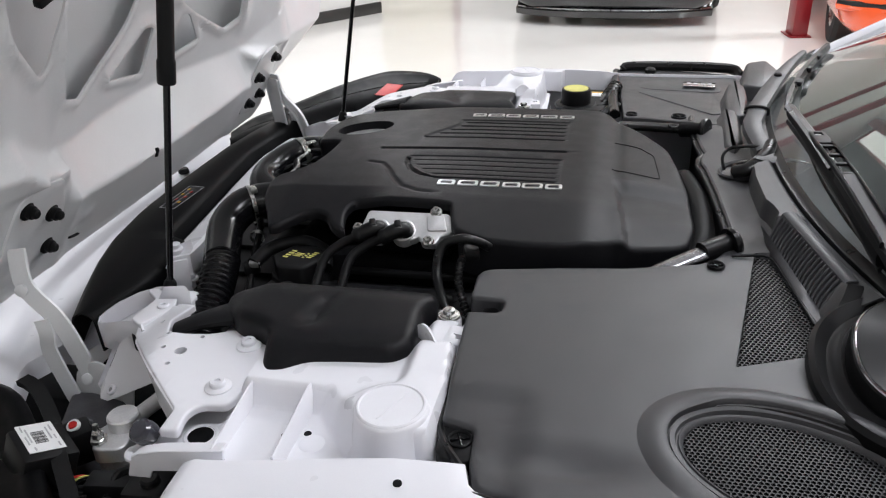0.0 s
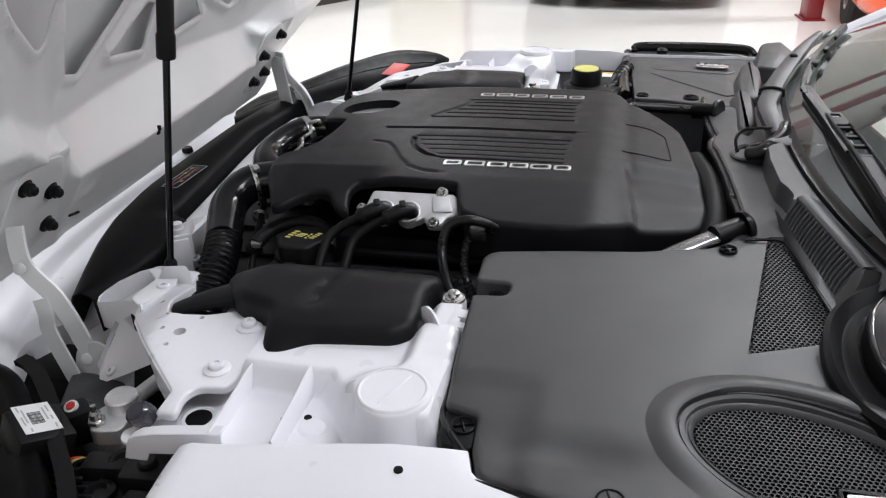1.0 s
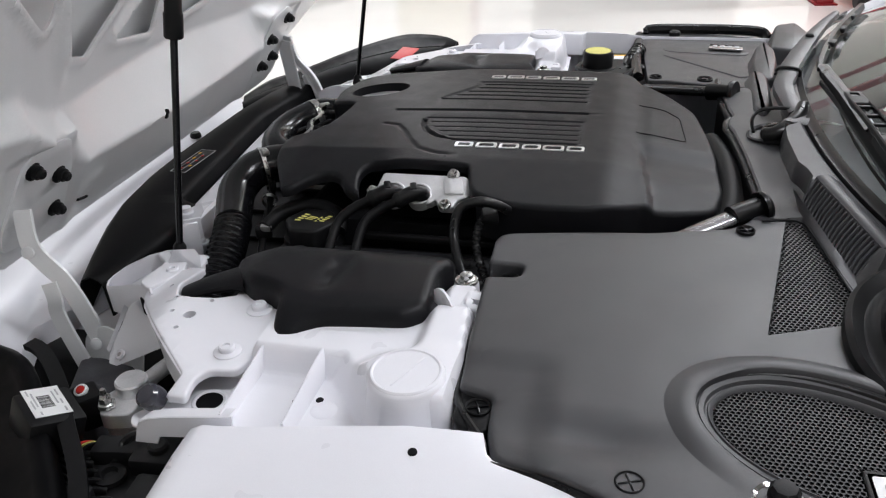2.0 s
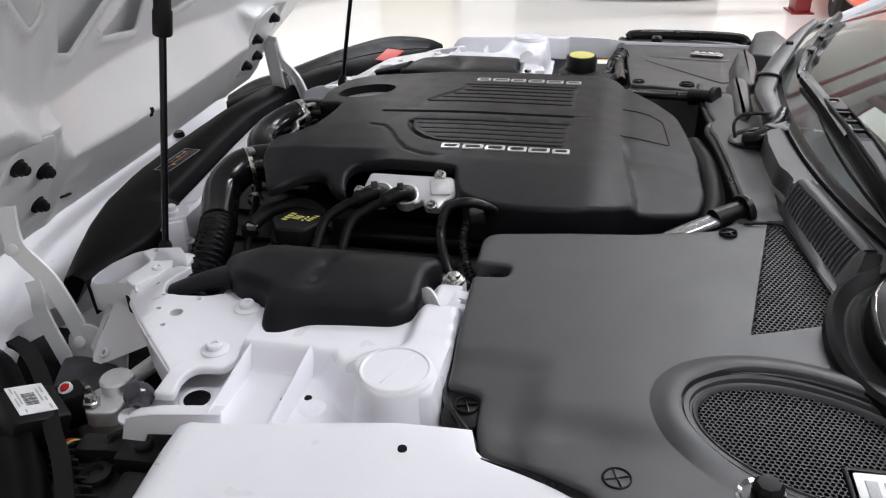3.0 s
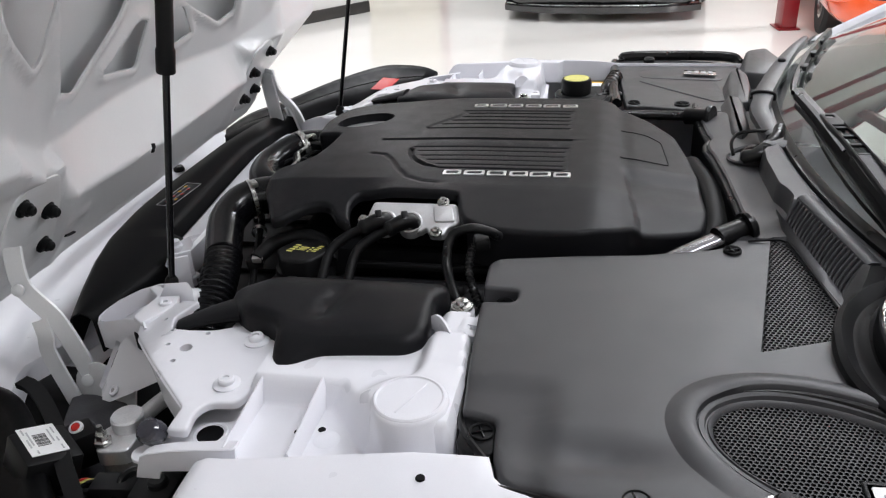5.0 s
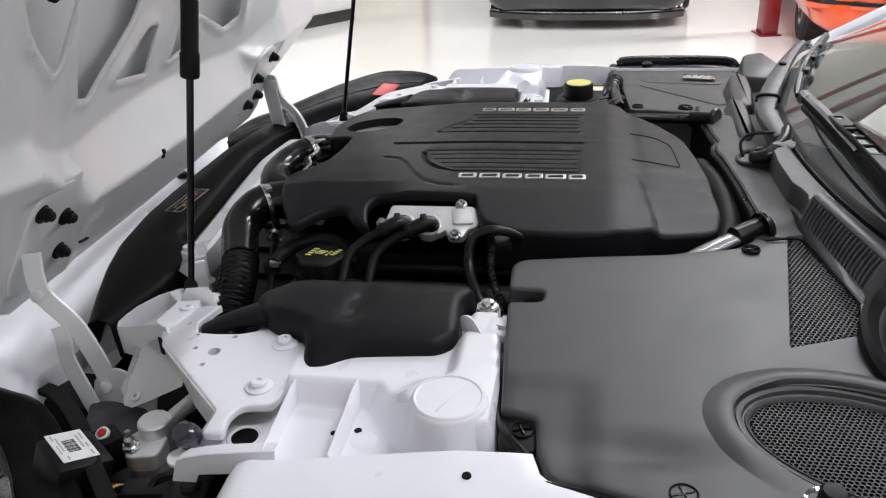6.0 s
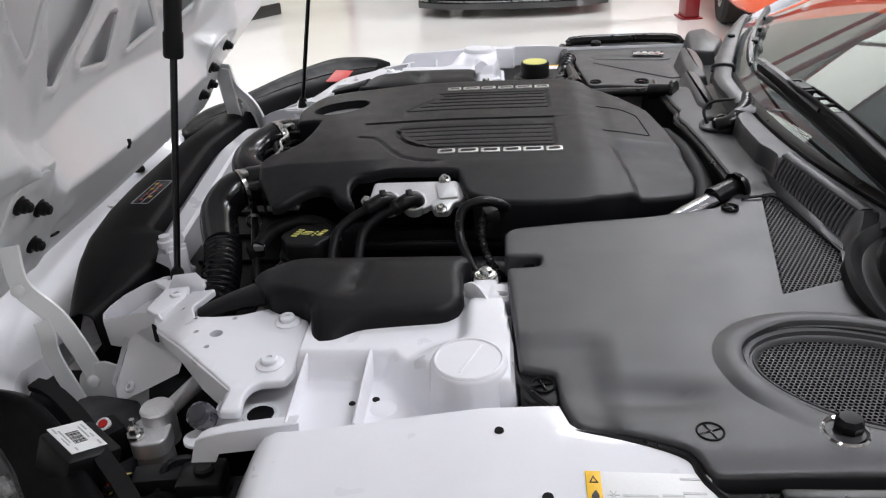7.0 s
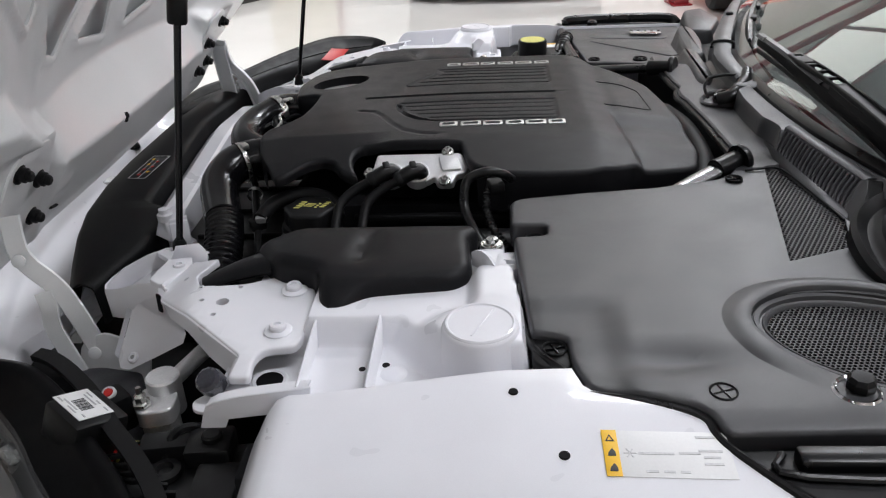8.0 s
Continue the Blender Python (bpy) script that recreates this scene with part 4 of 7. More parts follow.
def hinge():
    t = HOOD_THING

    def strap(name, pts, w, d):
        rows = []
        line = spline(pts, 5)
        for i, p in enumerate(line):
            tdir = (line[min(len(line) - 1, i + 1)] - line[max(0, i - 1)]).normalized()
            n = Vector((0.35, -0.85, 0.4))
            s = tdir.cross(n).normalized() * (1.0 if SIDE > 0 else 1.3)
            n = s.cross(tdir).normalized() * d * (1 if s.cross(tdir).dot(n) > 0 else -1)
            rows.append([p - s * w, p - s * w * 0.85 + n, p + s * w * 0.85 + n, p + s * w])
        part("hinge_" + name, solid(loft(rows), 0.003), HOODWHITE, t, "white pressed hinge arm")

    strap("arm", [(-0.196, -0.475, 0.935), (-0.188, -0.488, 0.880), (-0.150, -0.490, 0.832), (-0.130, -0.490, 0.780), (-0.118, -0.489, 0.730)], 0.0135, 0.004 if SIDE > 0 else 0.007)
    strap("lower_arm", [(-0.166, -0.500, 0.832), (-0.161, -0.504, 0.808), (-0.163, -0.505, 0.778), (-0.148, -0.506, 0.717), (-0.128, -0.508, 0.650)], 0.0115, 0.004 if SIDE > 0 else 0.006)
    if SIDE < 0:
        strap("link", [(-0.202, -0.476, 0.925), (-0.200, -0.482, 0.880), (-0.196, -0.486, 0.830), (-0.190, -0.488, 0.775)], 0.018, 0.004)
    part("hinge_base", panel(rounded([(-0.150, -0.500), (-0.060, -0.490), (-0.030, -0.56), (-0.050, -0.62), (-0.110, -0.60)], 0.015), 0.60, 0.705, 0.006), DARKSTEEL, t, "dark steel hinge base")
    for x, y, z in ((-0.120, -0.496, 0.728), (-0.186, -0.498, 0.879)):
        part("hinge_pivot", lathe([(0.009, 0), (0.009, 0.004), (0.005, 0.006), (0, 0.006)], 14, (x, y, z), (0.2, -0.9, 0.3)), HOODWHITE, t)
    part("hinge_base_plate", turned(panel(rounded([(-0.07, -0.05), (0.045, -0.05), (0.055, 0.03), (-0.02, 0.045), (-0.06, 0.02)], 0.012), 0, 0.004, 0.0015), pose(-0.085, -0.500, 0.715, 80, 0, -12)), HOODWHITE, t, "pale painted hinge plate")
    part("hinge_base_nut", lathe([(0.010, 0), (0.010, 0.008), (0.006, 0.010), (0, 0.010)], 6, (-0.075, -0.575, 0.705)), DARKSTEEL, t)
    return t


def strut():
    t = thing("hood_strut", "black gas strut holding the hood open", "gas strut", (0.0, -0.415, 0.845), "hood struts")
    a, b = Vector((0.0, -0.415, 0.853)), Vector((STRUT_TOP[0], STRUT_TOP[1], STRUT_TOP[2]))
    d = (b - a)
    j = a + d * STRUT_JOINT
    part("rod", tube([a, (a + j) / 2, j], 0.0048, 12, 2), GLOSS, t, "slim black strut rod")
    part("cylinder", lathe([(0.0, 0.0), (0.0118, 0.0), (0.0125, 0.002), (0.0125, 0.030), (0.0110, 0.033), (0.0110, (b - j).length)], 18, j - d.normalized() * 0.004, tuple(d)), MATT, t, "black strut cylinder")
    part("ball_socket", lathe([(0.0, -0.014), (0.009, -0.013), (0.0105, -0.004), (0.0095, 0.012), (0.006, 0.018), (0, 0.018)], 14, a - d.normalized() * 0.004, tuple(d)), MATT, t, "black ball socket")
    part("ball_stud", lathe([(0.006, 0), (0.006, 0.014), (0.009, 0.014), (0.009, 0.022), (0.004, 0.024), (0, 0.024)], 10, (0.003, -0.418, 0.842), (1, -0.35, 0.1)), STEEL, t, "bright steel ball stud")
    part("foot", panel(rounded([(-0.02, -0.44), (0.035, -0.445), (0.035, -0.39), (-0.02, -0.39)], 0.006), 0.75, 0.835, 0.004), WHITE, t, "white strut mounting")
    return t


STRUT_TOP, STRUT_JOINT = (0.143, -0.410, 1.612), 0.419
for SIDE in (1, -1):
    hinge()
    strut()
SIDE = 1


# ---------------------------------------------------------------- engine cover
def cover_top(x, y):
    """The smooth height of the engine cover over its rim, without grooves."""
    h = 0.008 * smooth(0.10, 0.42, x) + 0.004 * (1 - (y / 0.28) ** 2)
    h -= 0.012 * smooth(0.60, 0.66, x) + 0.150 * max(0.0, x - 0.665)
    h -= 0.10 * max(0.0, -0.212 - y) * smooth(0.36, 0.42, x)
    # the rear corner lies a step lower than the near flank
    h -= 0.009 * smooth(0.0, 0.014, x - 0.642 - 0.10 * max(0.0, -y - 0.10)) * smooth(-0.085, -0.14, y)
    # the flank beside the filler falls away to the arch
    h -= 0.19 * max(0.0, -0.185 - y) * smooth(0.300, 0.245, x)
    h -= 0.16 * max(0.0, 0.115 - x)
    return h


ARC = [(0.287, -0.056), (0.291, -0.080), (0.304, -0.108), (0.326, -0.131), (0.356, -0.1425)]
SWEEP = [(0.222, -0.075), (0.245, -0.082), (0.262, -0.105), (0.282, -0.145), (0.305, -0.180), (0.335, -0.198), (0.360, -0.203)]


def line_gap(pts, x, y):
    """How far a place lies from a line of points."""
    best = 1.0
    for p, q in zip(pts, pts[1:]):
        dx, dy = q[0] - p[0], q[1] - p[1]
        f = max(0.0, min(1.0, ((x - p[0]) * dx + (y - p[1]) * dy) / (dx * dx + dy * dy)))
        best = min(best, math.hypot(x - p[0] - f * dx, y - p[1] - f * dy))
    return best


def groove(d, half, wall=0.0016):
    return 1 - smooth(half - wall, half + wall, abs(d))


def cover_form(x, y):
    h = cover_top(x, y)
    # middle groove
    if abs(y + 0.006) < 0.02:
        h -= 0.0060 * groove(y + 0.006, 0.0042) * smooth(0.219, 0.225, x) * (1 - smooth(0.560, 0.564, x))
    if 0.26 < x < 0.575:
        # near ribbed field: a bold curved lower edge and thin lines
        if -0.160 < y < -0.030:
            left = 0.286 + 0.070 * (max(0.0, -0.056 - y) / 0.088) ** 1.7
            inside = smooth(left, left + 0.004, x) * (1 - smooth(0.5565, 0.5600, x)) * smooth(-0.147, -0.144, y) * (1 - smooth(-0.046, -0.043, y))
            h -= 0.0018 * inside
            h -= 0.0050 * (1 - smooth(0.0022, 0.0052, line_gap(ARC, x, y)))
            h -= 0.0050 * groove(y + 0.1425, 0.0038) * smooth(0.350, 0.356, x) * (1 - smooth(0.545, 0.556, x))
            for line in (-0.062, -0.084, -0.104, -0.124):
                h -= 0.0020 * groove(y - line, 0.0016, 0.0010) * smooth(left + 0.008, left + 0.018, x) * (1 - smooth(0.550, 0.5535, x))
        # far ribbed field
        if 0.040 < y < 0.175:
            left = 0.288 + 0.055 * smooth(0.05, 0.15, y)
            inside = smooth(left, left + 0.004, x) * (1 - smooth(0.5565, 0.5600, x)) * smooth(0.052, 0.055, y) * (1 - smooth(0.160, 0.163, y))
            h -= 0.0018 * inside
            h -= 0.0055 * groove(y - 0.057, 0.0044) * smooth(0.288, 0.296, x) * (1 - smooth(0.550, 0.556, x))
            for line in (0.082, 0.104, 0.126, 0.148):
                h -= 0.0024 * groove(y - line, 0.0022, 0.0012) * smooth(left + 0.008, left + 0.018, x) * (1 - smooth(0.550, 0.5535, x))
    # swept line beside the badge
    if 0.20 < x < 0.38 and -0.222 < y < -0.06:
        h -= 0.0022 * (1 - smooth(0.001, 0.007, line_gap(SWEEP, x, y)))
    return h


def engine_cover():
    t = thing("engine_cover", "large black grained plastic engine cover with ribbed panels", "engine cover", (0.42, 0, 0.85))
    out = [(0.772, -0.210, 0.02), (0.758, -0.268, 0.018), (0.690, -0.296), (0.655, -0.300, 0.006), (0.628, -0.318, 0.012), (0.590, -0.334, 0.012), (0.520, -0.338), (0.469, -0.334, 0.010), (0.440, -0.322, 0.012), (0.420, -0.310, 0.008), (0.411, -0.292, 0.006), (0.399, -0.238, 0.008), (0.300, -0.230), (0.240, -0.226, 0.010), (0.231, -0.250, 0.010), (0.236, -0.277, 0.008), (0.247, -0.306, 0.006), (0.232, -0.300, 0.008), (0.217, -0.286, 0.008), (0.203, -0.263, 0.012),
           (0.185, -0.254, 0.02), (0.164, -0.261, 0.02), (0.146, -0.279, 0.012), (0.133, -0.295, 0.010), (0.118, -0.300, 0.010), (0.100, -0.262, 0.010), (0.074, -0.210, 0.012), (0.062, -0.150, 0.012), (0.072, -0.124, 0.010), (0.095, -0.115, 0.010), (0.117, -0.088, 0.012), (0.127, -0.030), (0.130, 0.030, 0.006), (0.082, 0.040, 0.012), (0.072, 0.12), (0.092, 0.185, 0.02), (0.150, 0.226, 0.03), (0.30, 0.255), (0.560, 0.256, 0.02), (0.634, 0.246, 0.012), (0.652, 0.206, 0.012),
           (0.700, 0.158), (0.742, 0.090, 0.02), (0.756, 0.000), (0.768, -0.110)]
    hole = [(0.158 + 0.052 * math.cos(2 * math.pi * k / 32), 0.110 + 0.040 * math.sin(2 * math.pi * k / 32) + 0.018 * math.cos(2 * math.pi * k / 32)) for k in range(32)]
    bm = panel(rounded(out, 0.02, 5), 0.862, 0.930, 0.007, [hole], 4,
               steps(0.06, 0.21, 0.0115) + steps(0.21, 0.366, 0.0030) + steps(0.366, 0.545, 0.0130) + steps(0.545, 0.566, 0.0035) + steps(0.566, 0.63, 0.013) + steps(0.63, 0.69, 0.006) + [0.72, 0.74, 0.755],
               steps(-0.335, -0.212, 0.0090) + steps(-0.212, -0.150, 0.0036) + steps(-0.150, -0.040, 0.0020) + steps(-0.020, 0.008, 0.0020) + steps(0.048, 0.166, 0.0024) + [0.18, 0.20, 0.22, 0.24], cover_form)
    for v in bm.verts:      # above the coil cover and the filler the rim is a short lip, not a deep wall
        if v.co.z < 0.87 and 0.09 < v.co.x < 0.425 and v.co.y < -0.18:
            v.co.z = 0.928 + cover_top(v.co.x, v.co.y) - 0.013
    shell = part("shell", bm, COVER, t, sharp=24)
    part("hole_floor", lathe([(0.062, 0), (0.060, 0.004), (0, 0.005)], 28, (0.156, 0.112, 0.9130)), DULL, t, "grey metal below the round opening")
    # badge: six plain bright shapes, once for each side
    letters = [(0.000, 0.032), (0.034, 0.036), (0.071, 0.034), (0.107, 0.032), (0.139, 0.036), (0.176, 0.030)]
    for s in (1, -1):
        for k, (d, w) in enumerate(letters):
            x = 0.362 + d + w / 2 if s > 0 else 0.565 - d - w / 2
            y = -0.166 if s > 0 else 0.192
            z = 0.930 + cover_top(x, y)
            out = [(-w / 2 + 0.0015, -0.0090), (w / 2 - 0.0015, -0.0090), (w / 2 - 0.0015, 0.0090), (-w / 2 + 0.0015, 0.0090)]
            hole = rounded([(-w / 2 + 0.0058, -0.0050), (w / 2 - 0.0058, -0.0050), (w / 2 - 0.0058, 0.0050), (-w / 2 + 0.0058, 0.0050)], 0.003, 2)
            part("badge_shape", turned(panel(rounded(out, 0.004, 3), -0.001, 0.0016, 0.0005, [hole]), pose(x, y, z, 1.5 if s > 0 else -1.5, -1.5, 0)), SATIN, shell, "plain bright silver badge shape")
    # access lid line
    lid = [(0.640, 0.078), (0.690, 0.068), (0.714, 0.040), (0.722, -0.066), (0.640, -0.058)]
    line = [Vector((x, y, 0.9302 + cover_form(x, y))) for x, y in rounded(lid, 0.008)]
    fine = [a.lerp(b, k / 4) for a, b in zip(line[3:-3], line[4:-2]) for k in range(4)]
    part("lid_seam", sweep(bmesh.new(), [Vector((p.x, p.y, 0.9303 + cover_form(p.x, p.y))) for p in fine], 0.0010, 6, None, False), VOID, shell, "thin dark seam of a lid")
    # stiff flange below the near flank
    part("flange", tube([(0.47, -0.329, 0.868), (0.55, -0.333, 0.866), (0.63, -0.312, 0.866), (0.70, -0.290, 0.866)], 0.007, 8, 4), COVER, shell)
    return t


engine_cover()


def engine_parts():
    t = thing("coil_cover", "bare aluminium coil cover with two plugs", "engine part", (0.30, -0.24, 0.86))
    turn = Matrix.Translation((0, -0.256, 0.923)) @ pose(0, 0, 0, 31)
    out = [(0.271, 0.003), (0.400, 0.004), (0.413, -0.018), (0.408, -0.034), (0.394, -0.038), (0.388, -0.054), (0.366, -0.054), (0.360, -0.040), (0.352, -0.048), (0.326, -0.048), (0.314, -0.038), (0.303, -0.048), (0.278, -0.046), (0.264, -0.034)]
    part("casting", turned(panel(rounded(out, 0.006), -0.014, 0.0, 0.003), turn), ALLOY, t)
    # lower half of the casting, coloured near-black to paint its shade
    part("lower_casting", turned(panel(rounded([(0.27, 0.0), (0.40, 0.0), (0.40, -0.036), (0.27, -0.036)], 0.006), -0.06, -0.013, 0.003), turn), VOID, t, "underside of the casting, shade painted near-black")
    for u in (0.294, 0.334):
        part("boss", turned(lathe([(0.0190, -0.016), (0.0190, 0.003), (0.0175, 0.0045), (0.0155, 0.0045), (0.0145, 0.001)], 24, (u, -0.034, 0)), turn), ALLOY, t, "raised ring round a plug")
    part("raised_pad", turned(panel(rounded([(0.366, -0.004), (0.394, -0.003), (0.402, -0.030), (0.372, -0.032)], 0.004), 0.0, 0.004, 0.0012), turn), ALLOY, t)
    for u, v in ((0.380, 0.004), (0.376, -0.050), (0.262, -0.034)):
        p = turn @ Vector((u, v, 0.001))
        bolt("engine_bolt", "bright steel engine bolt", tuple(p), 0.0058, (0, -0.5, 0.86), washer=1.6, mat=STEEL, height=0.008, group="engine bolts")
    for u in (0.294, 0.334):
        c = thing("plug_lead", "black rubber plug and hose on the aluminium cover", "hose", (u, -0.29, 0.90), "plug leads")
        x, y, z = turn @ Vector((u, -0.034, 0.008))
        part("elbow", tube([(x + 0.006, y + 0.006, z - 0.014), (x + 0.002, y - 0.004, z), (x - 0.012, y - 0.014, z), (x - 0.030, y - 0.020, z - 0.010)], lambda f: 0.0140 - 0.0035 * f, 16), RUBBER, c)
        part("collar", lathe([(0.0108, 0), (0.0122, 0.003), (0.0122, 0.008), (0.0108, 0.011)], 14, (x - 0.020, y - 0.017, z - 0.004), (-0.9, -0.25, -0.4)), MATT, c)
        part("grip", block((0.010, 0.014, 0.006), pose(x - 0.004, y - 0.010, z + 0.0125, 20, 0, 20), 0.002), MATT, c)
        part("hose", tube([(x - 0.028, y - 0.019, z - 0.009), (x - 0.050, y - 0.026, z - 0.018), (x - 0.072, y - 0.044, z - 0.034), (x - 0.078, y - 0.075, z - 0.060), (x - 0.080, y - 0.12, z - 0.10)], 0.0072, 12), MATT, c)
    # looped hoses beside the cover
    c = thing("breather_hose", "black breather hose looped beside the engine cover", "hose", (0.41, -0.33, 0.85))
    part("hose", tube([(0.476, -0.338, 0.915), (0.462, -0.352, 0.930), (0.438, -0.358, 0.936), (0.412, -0.362, 0.924), (0.408, -0.385, 0.895), (0.424, -0.425, 0.872), (0.440, -0.455, 0.86)], 0.0068, 12, 8), RUBBER, c)
    c = thing("sensor_cable", "black corrugated cable with a clip", "cable", (0.43, -0.34, 0.85))
    part("cable", tube([(0.448, -0.352, 0.908), (0.440, -0.360, 0.904), (0.440, -0.390, 0.886), (0.454, -0.425, 0.868), (0.470, -0.45, 0.86)], lambda f: 0.0055 + 0.0012 * math.sin(f * 120), 10, 16), RUBBER, c)
    part("connector", block((0.022, 0.026, 0.018), pose(0.452, -0.348, 0.910, 0, 0, 15), 0.004), MATT, c)
    part("spark_rail", block((0.25, 0.012, 0.010), pose(0.36, -0.305, 0.842), 0.003), MATT, c)
    # oil filler
    o = thing("oil_filler_cap", "black oil filler cap with yellow print", "oil cap", (0.155, -0.325, 0.84))
    part("neck", lathe([(0.046, -0.06), (0.046, -0.012), (0.044, -0.006), (0.036, -0.004)], 28, (0.171, -0.318, 0.850)), MATT, o)
    out = []
    for k in range(48):
        a = 2 * math.pi * k / 48
        r = 0.0385 + 0.0022 * math.cos(6 * a)
        out.append((0.173 + r * math.cos(a), -0.324 + r * math.sin(a)))
    cap = part("cap", panel(out, 0.845, 0.872, 0.005), MATT, o)
    for k, (w, h, dx, dy) in enumerate(((0.008, 0.020, -0.019, 0), (0.012, 0.012, -0.004, 0.001), (0.003, 0.018, 0.008, 0), (0.007, 0.016, 0.017, 0))):
        for j in range(4 if k in (0, 3) else 3):
            part("print_mark", block((w * 1.15, h / 5, 0.0006), pose(0.174 + dx * 1.05 + 0.0025 * j, -0.320 + 1.2 * dy + h * (j / 3 - 0.5), 0.8724, 0, 0, -10), 0.0002), YELLOW, cap, "yellow print")
    part("arch", tube([(0.092, -0.318, 0.848), (0.108, -0.278, 0.858), (0.152, -0.258, 0.862), (0.196, -0.276, 0.858), (0.212, -0.316, 0.848)], 0.0115, 12, 8), MATT, o, "black moulded arch over the filler")
    part("label_tag", block((0.018, 0.008, 0.012), pose(0.094, -0.318, 0.848, 20, 0, 10), 0.002), DULL, o, "small pale metal tag")
    # intake hose with bellows and clamp
    h = thing("intake_hose", "large black intake hose with a ribbed bellows", "hose", (0.0, -0.30, 0.80))
    part("pipe", tube([(0.095, -0.145, 0.884), (0.050, -0.158, 0.886), (0.018, -0.180, 0.882), (0.004, -0.222, 0.866), (0.018, -0.272, 0.852), (0.032, -0.310, 0.845)], lambda f: 0.033 - 0.004 * f, 24, 8), HOSE, h)
    part("bellows", tube([(0.032, -0.306, 0.846), (0.042, -0.350, 0.830), (0.046, -0.398, 0.806), (0.046, -0.44, 0.775)], lambda f: 0.0275 + 0.0020 * math.sin(f * 2 * math.pi * 17), 24, 52), HOSE, h, "ribbed black rubber bellows")
    clamp = part("clamp", lathe([(0.0330, -0.0035), (0.0342, -0.0035), (0.0342, 0.0035), (0.0330, 0.0035), (0.0330, -0.0035)], 28, (0.030, -0.172, 0.884), (-0.8, -0.6, -0.05)), STEEL, h, "bright steel hose clamp")
    part("screw", block((0.012, 0.020, 0.010), pose(0.040, -0.180, 0.916, 0, 0, 40), 0.003), STEEL, clamp)
    part("second_pipe", tube([(0.060, -0.120, 0.876), (0.020, -0.090, 0.884), (0.004, -0.040, 0.888), (0.018, 0.020, 0.896), (0.050, 0.060, 0.900), (0.090, 0.075, 0.895)], 0.027, 20, 8), HOSE, h)
    clamp = part("clamp", lathe([(0.0275, -0.006), (0.0295, -0.006), (0.0295, 0.006), (0.0275, 0.006), (0.0275, -0.006)], 28, (0.040, 0.050, 0.899), (0.65, 0.75, 0.05)), STEEL, h, "bright steel hose clamp")
    part("screw", block((0.020, 0.012, 0.010), pose(0.066, 0.040, 0.922, 0, 0, 40), 0.003), STEEL, clamp)
    for k, (x, y) in enumerate(((0.075, -0.03), (0.08, 0.03), (0.05, -0.01))):
        part("clip", tube([(x - 0.03, y - 0.02, 0.885), (x - 0.005, y + 0.0, 0.895), (x + 0.02, y + 0.02, 0.885)], 0.0045, 8), GLOSS, h)
    part("throttle_body", block((0.16, 0.20, 0.06), pose(0.055, 0.03, 0.830), 0.02, 3), MATT, h, "black throttle housing")
    part("strap", tube([(0.062, 0.022, 0.922), (0.072, 0.000, 0.918), (0.064, -0.025, 0.914), (0.070, -0.045, 0.908), (0.060, -0.07, 0.900)], 0.003, 8, 6), STEEL, h, "thin bright retaining wire")
    part("cable", tube([(0.095, 0.085, 0.885), (0.060, 0.060, 0.898), (0.045, 0.010, 0.897), (0.062, -0.035, 0.890), (0.085, -0.06, 0.880)], 0.005, 8, 6), RUBBER, h)
    part("cable", tube([(0.020, -0.16, 0.870), (0.050, -0.19, 0.862), (0.065, -0.24, 0.850), (0.080, -0.30, 0.835), (0.095, -0.36, 0.81)], 0.006, 8, 6), RUBBER, h)
    part("plug", block((0.026, 0.020, 0.018), pose(0.085, -0.312, 0.838, 0, 0, 30), 0.004), MATT, h)
    part("band", lathe([(0.012, -0.004), (0.0125, -0.004), (0.0125, 0.004), (0.012, 0.004), (0.012, -0.004)], 18, (0.062, -0.232, 0.852), (0.2, -0.95, -0.2)), STEEL, h, "bright narrow hose band")
    # wide pipe at the rear
    r = thing("rear_pipe", "black pipe behind the engine cover", "hose", (0.79, 0.0, 0.85))
    part("pipe", tube([(0.770, -0.25, 0.860), (0.785, -0.18, 0.870), (0.785, -0.05, 0.875), (0.770, 0.06, 0.870)], 0.022, 16, 6), DEEP, r)


engine_parts()


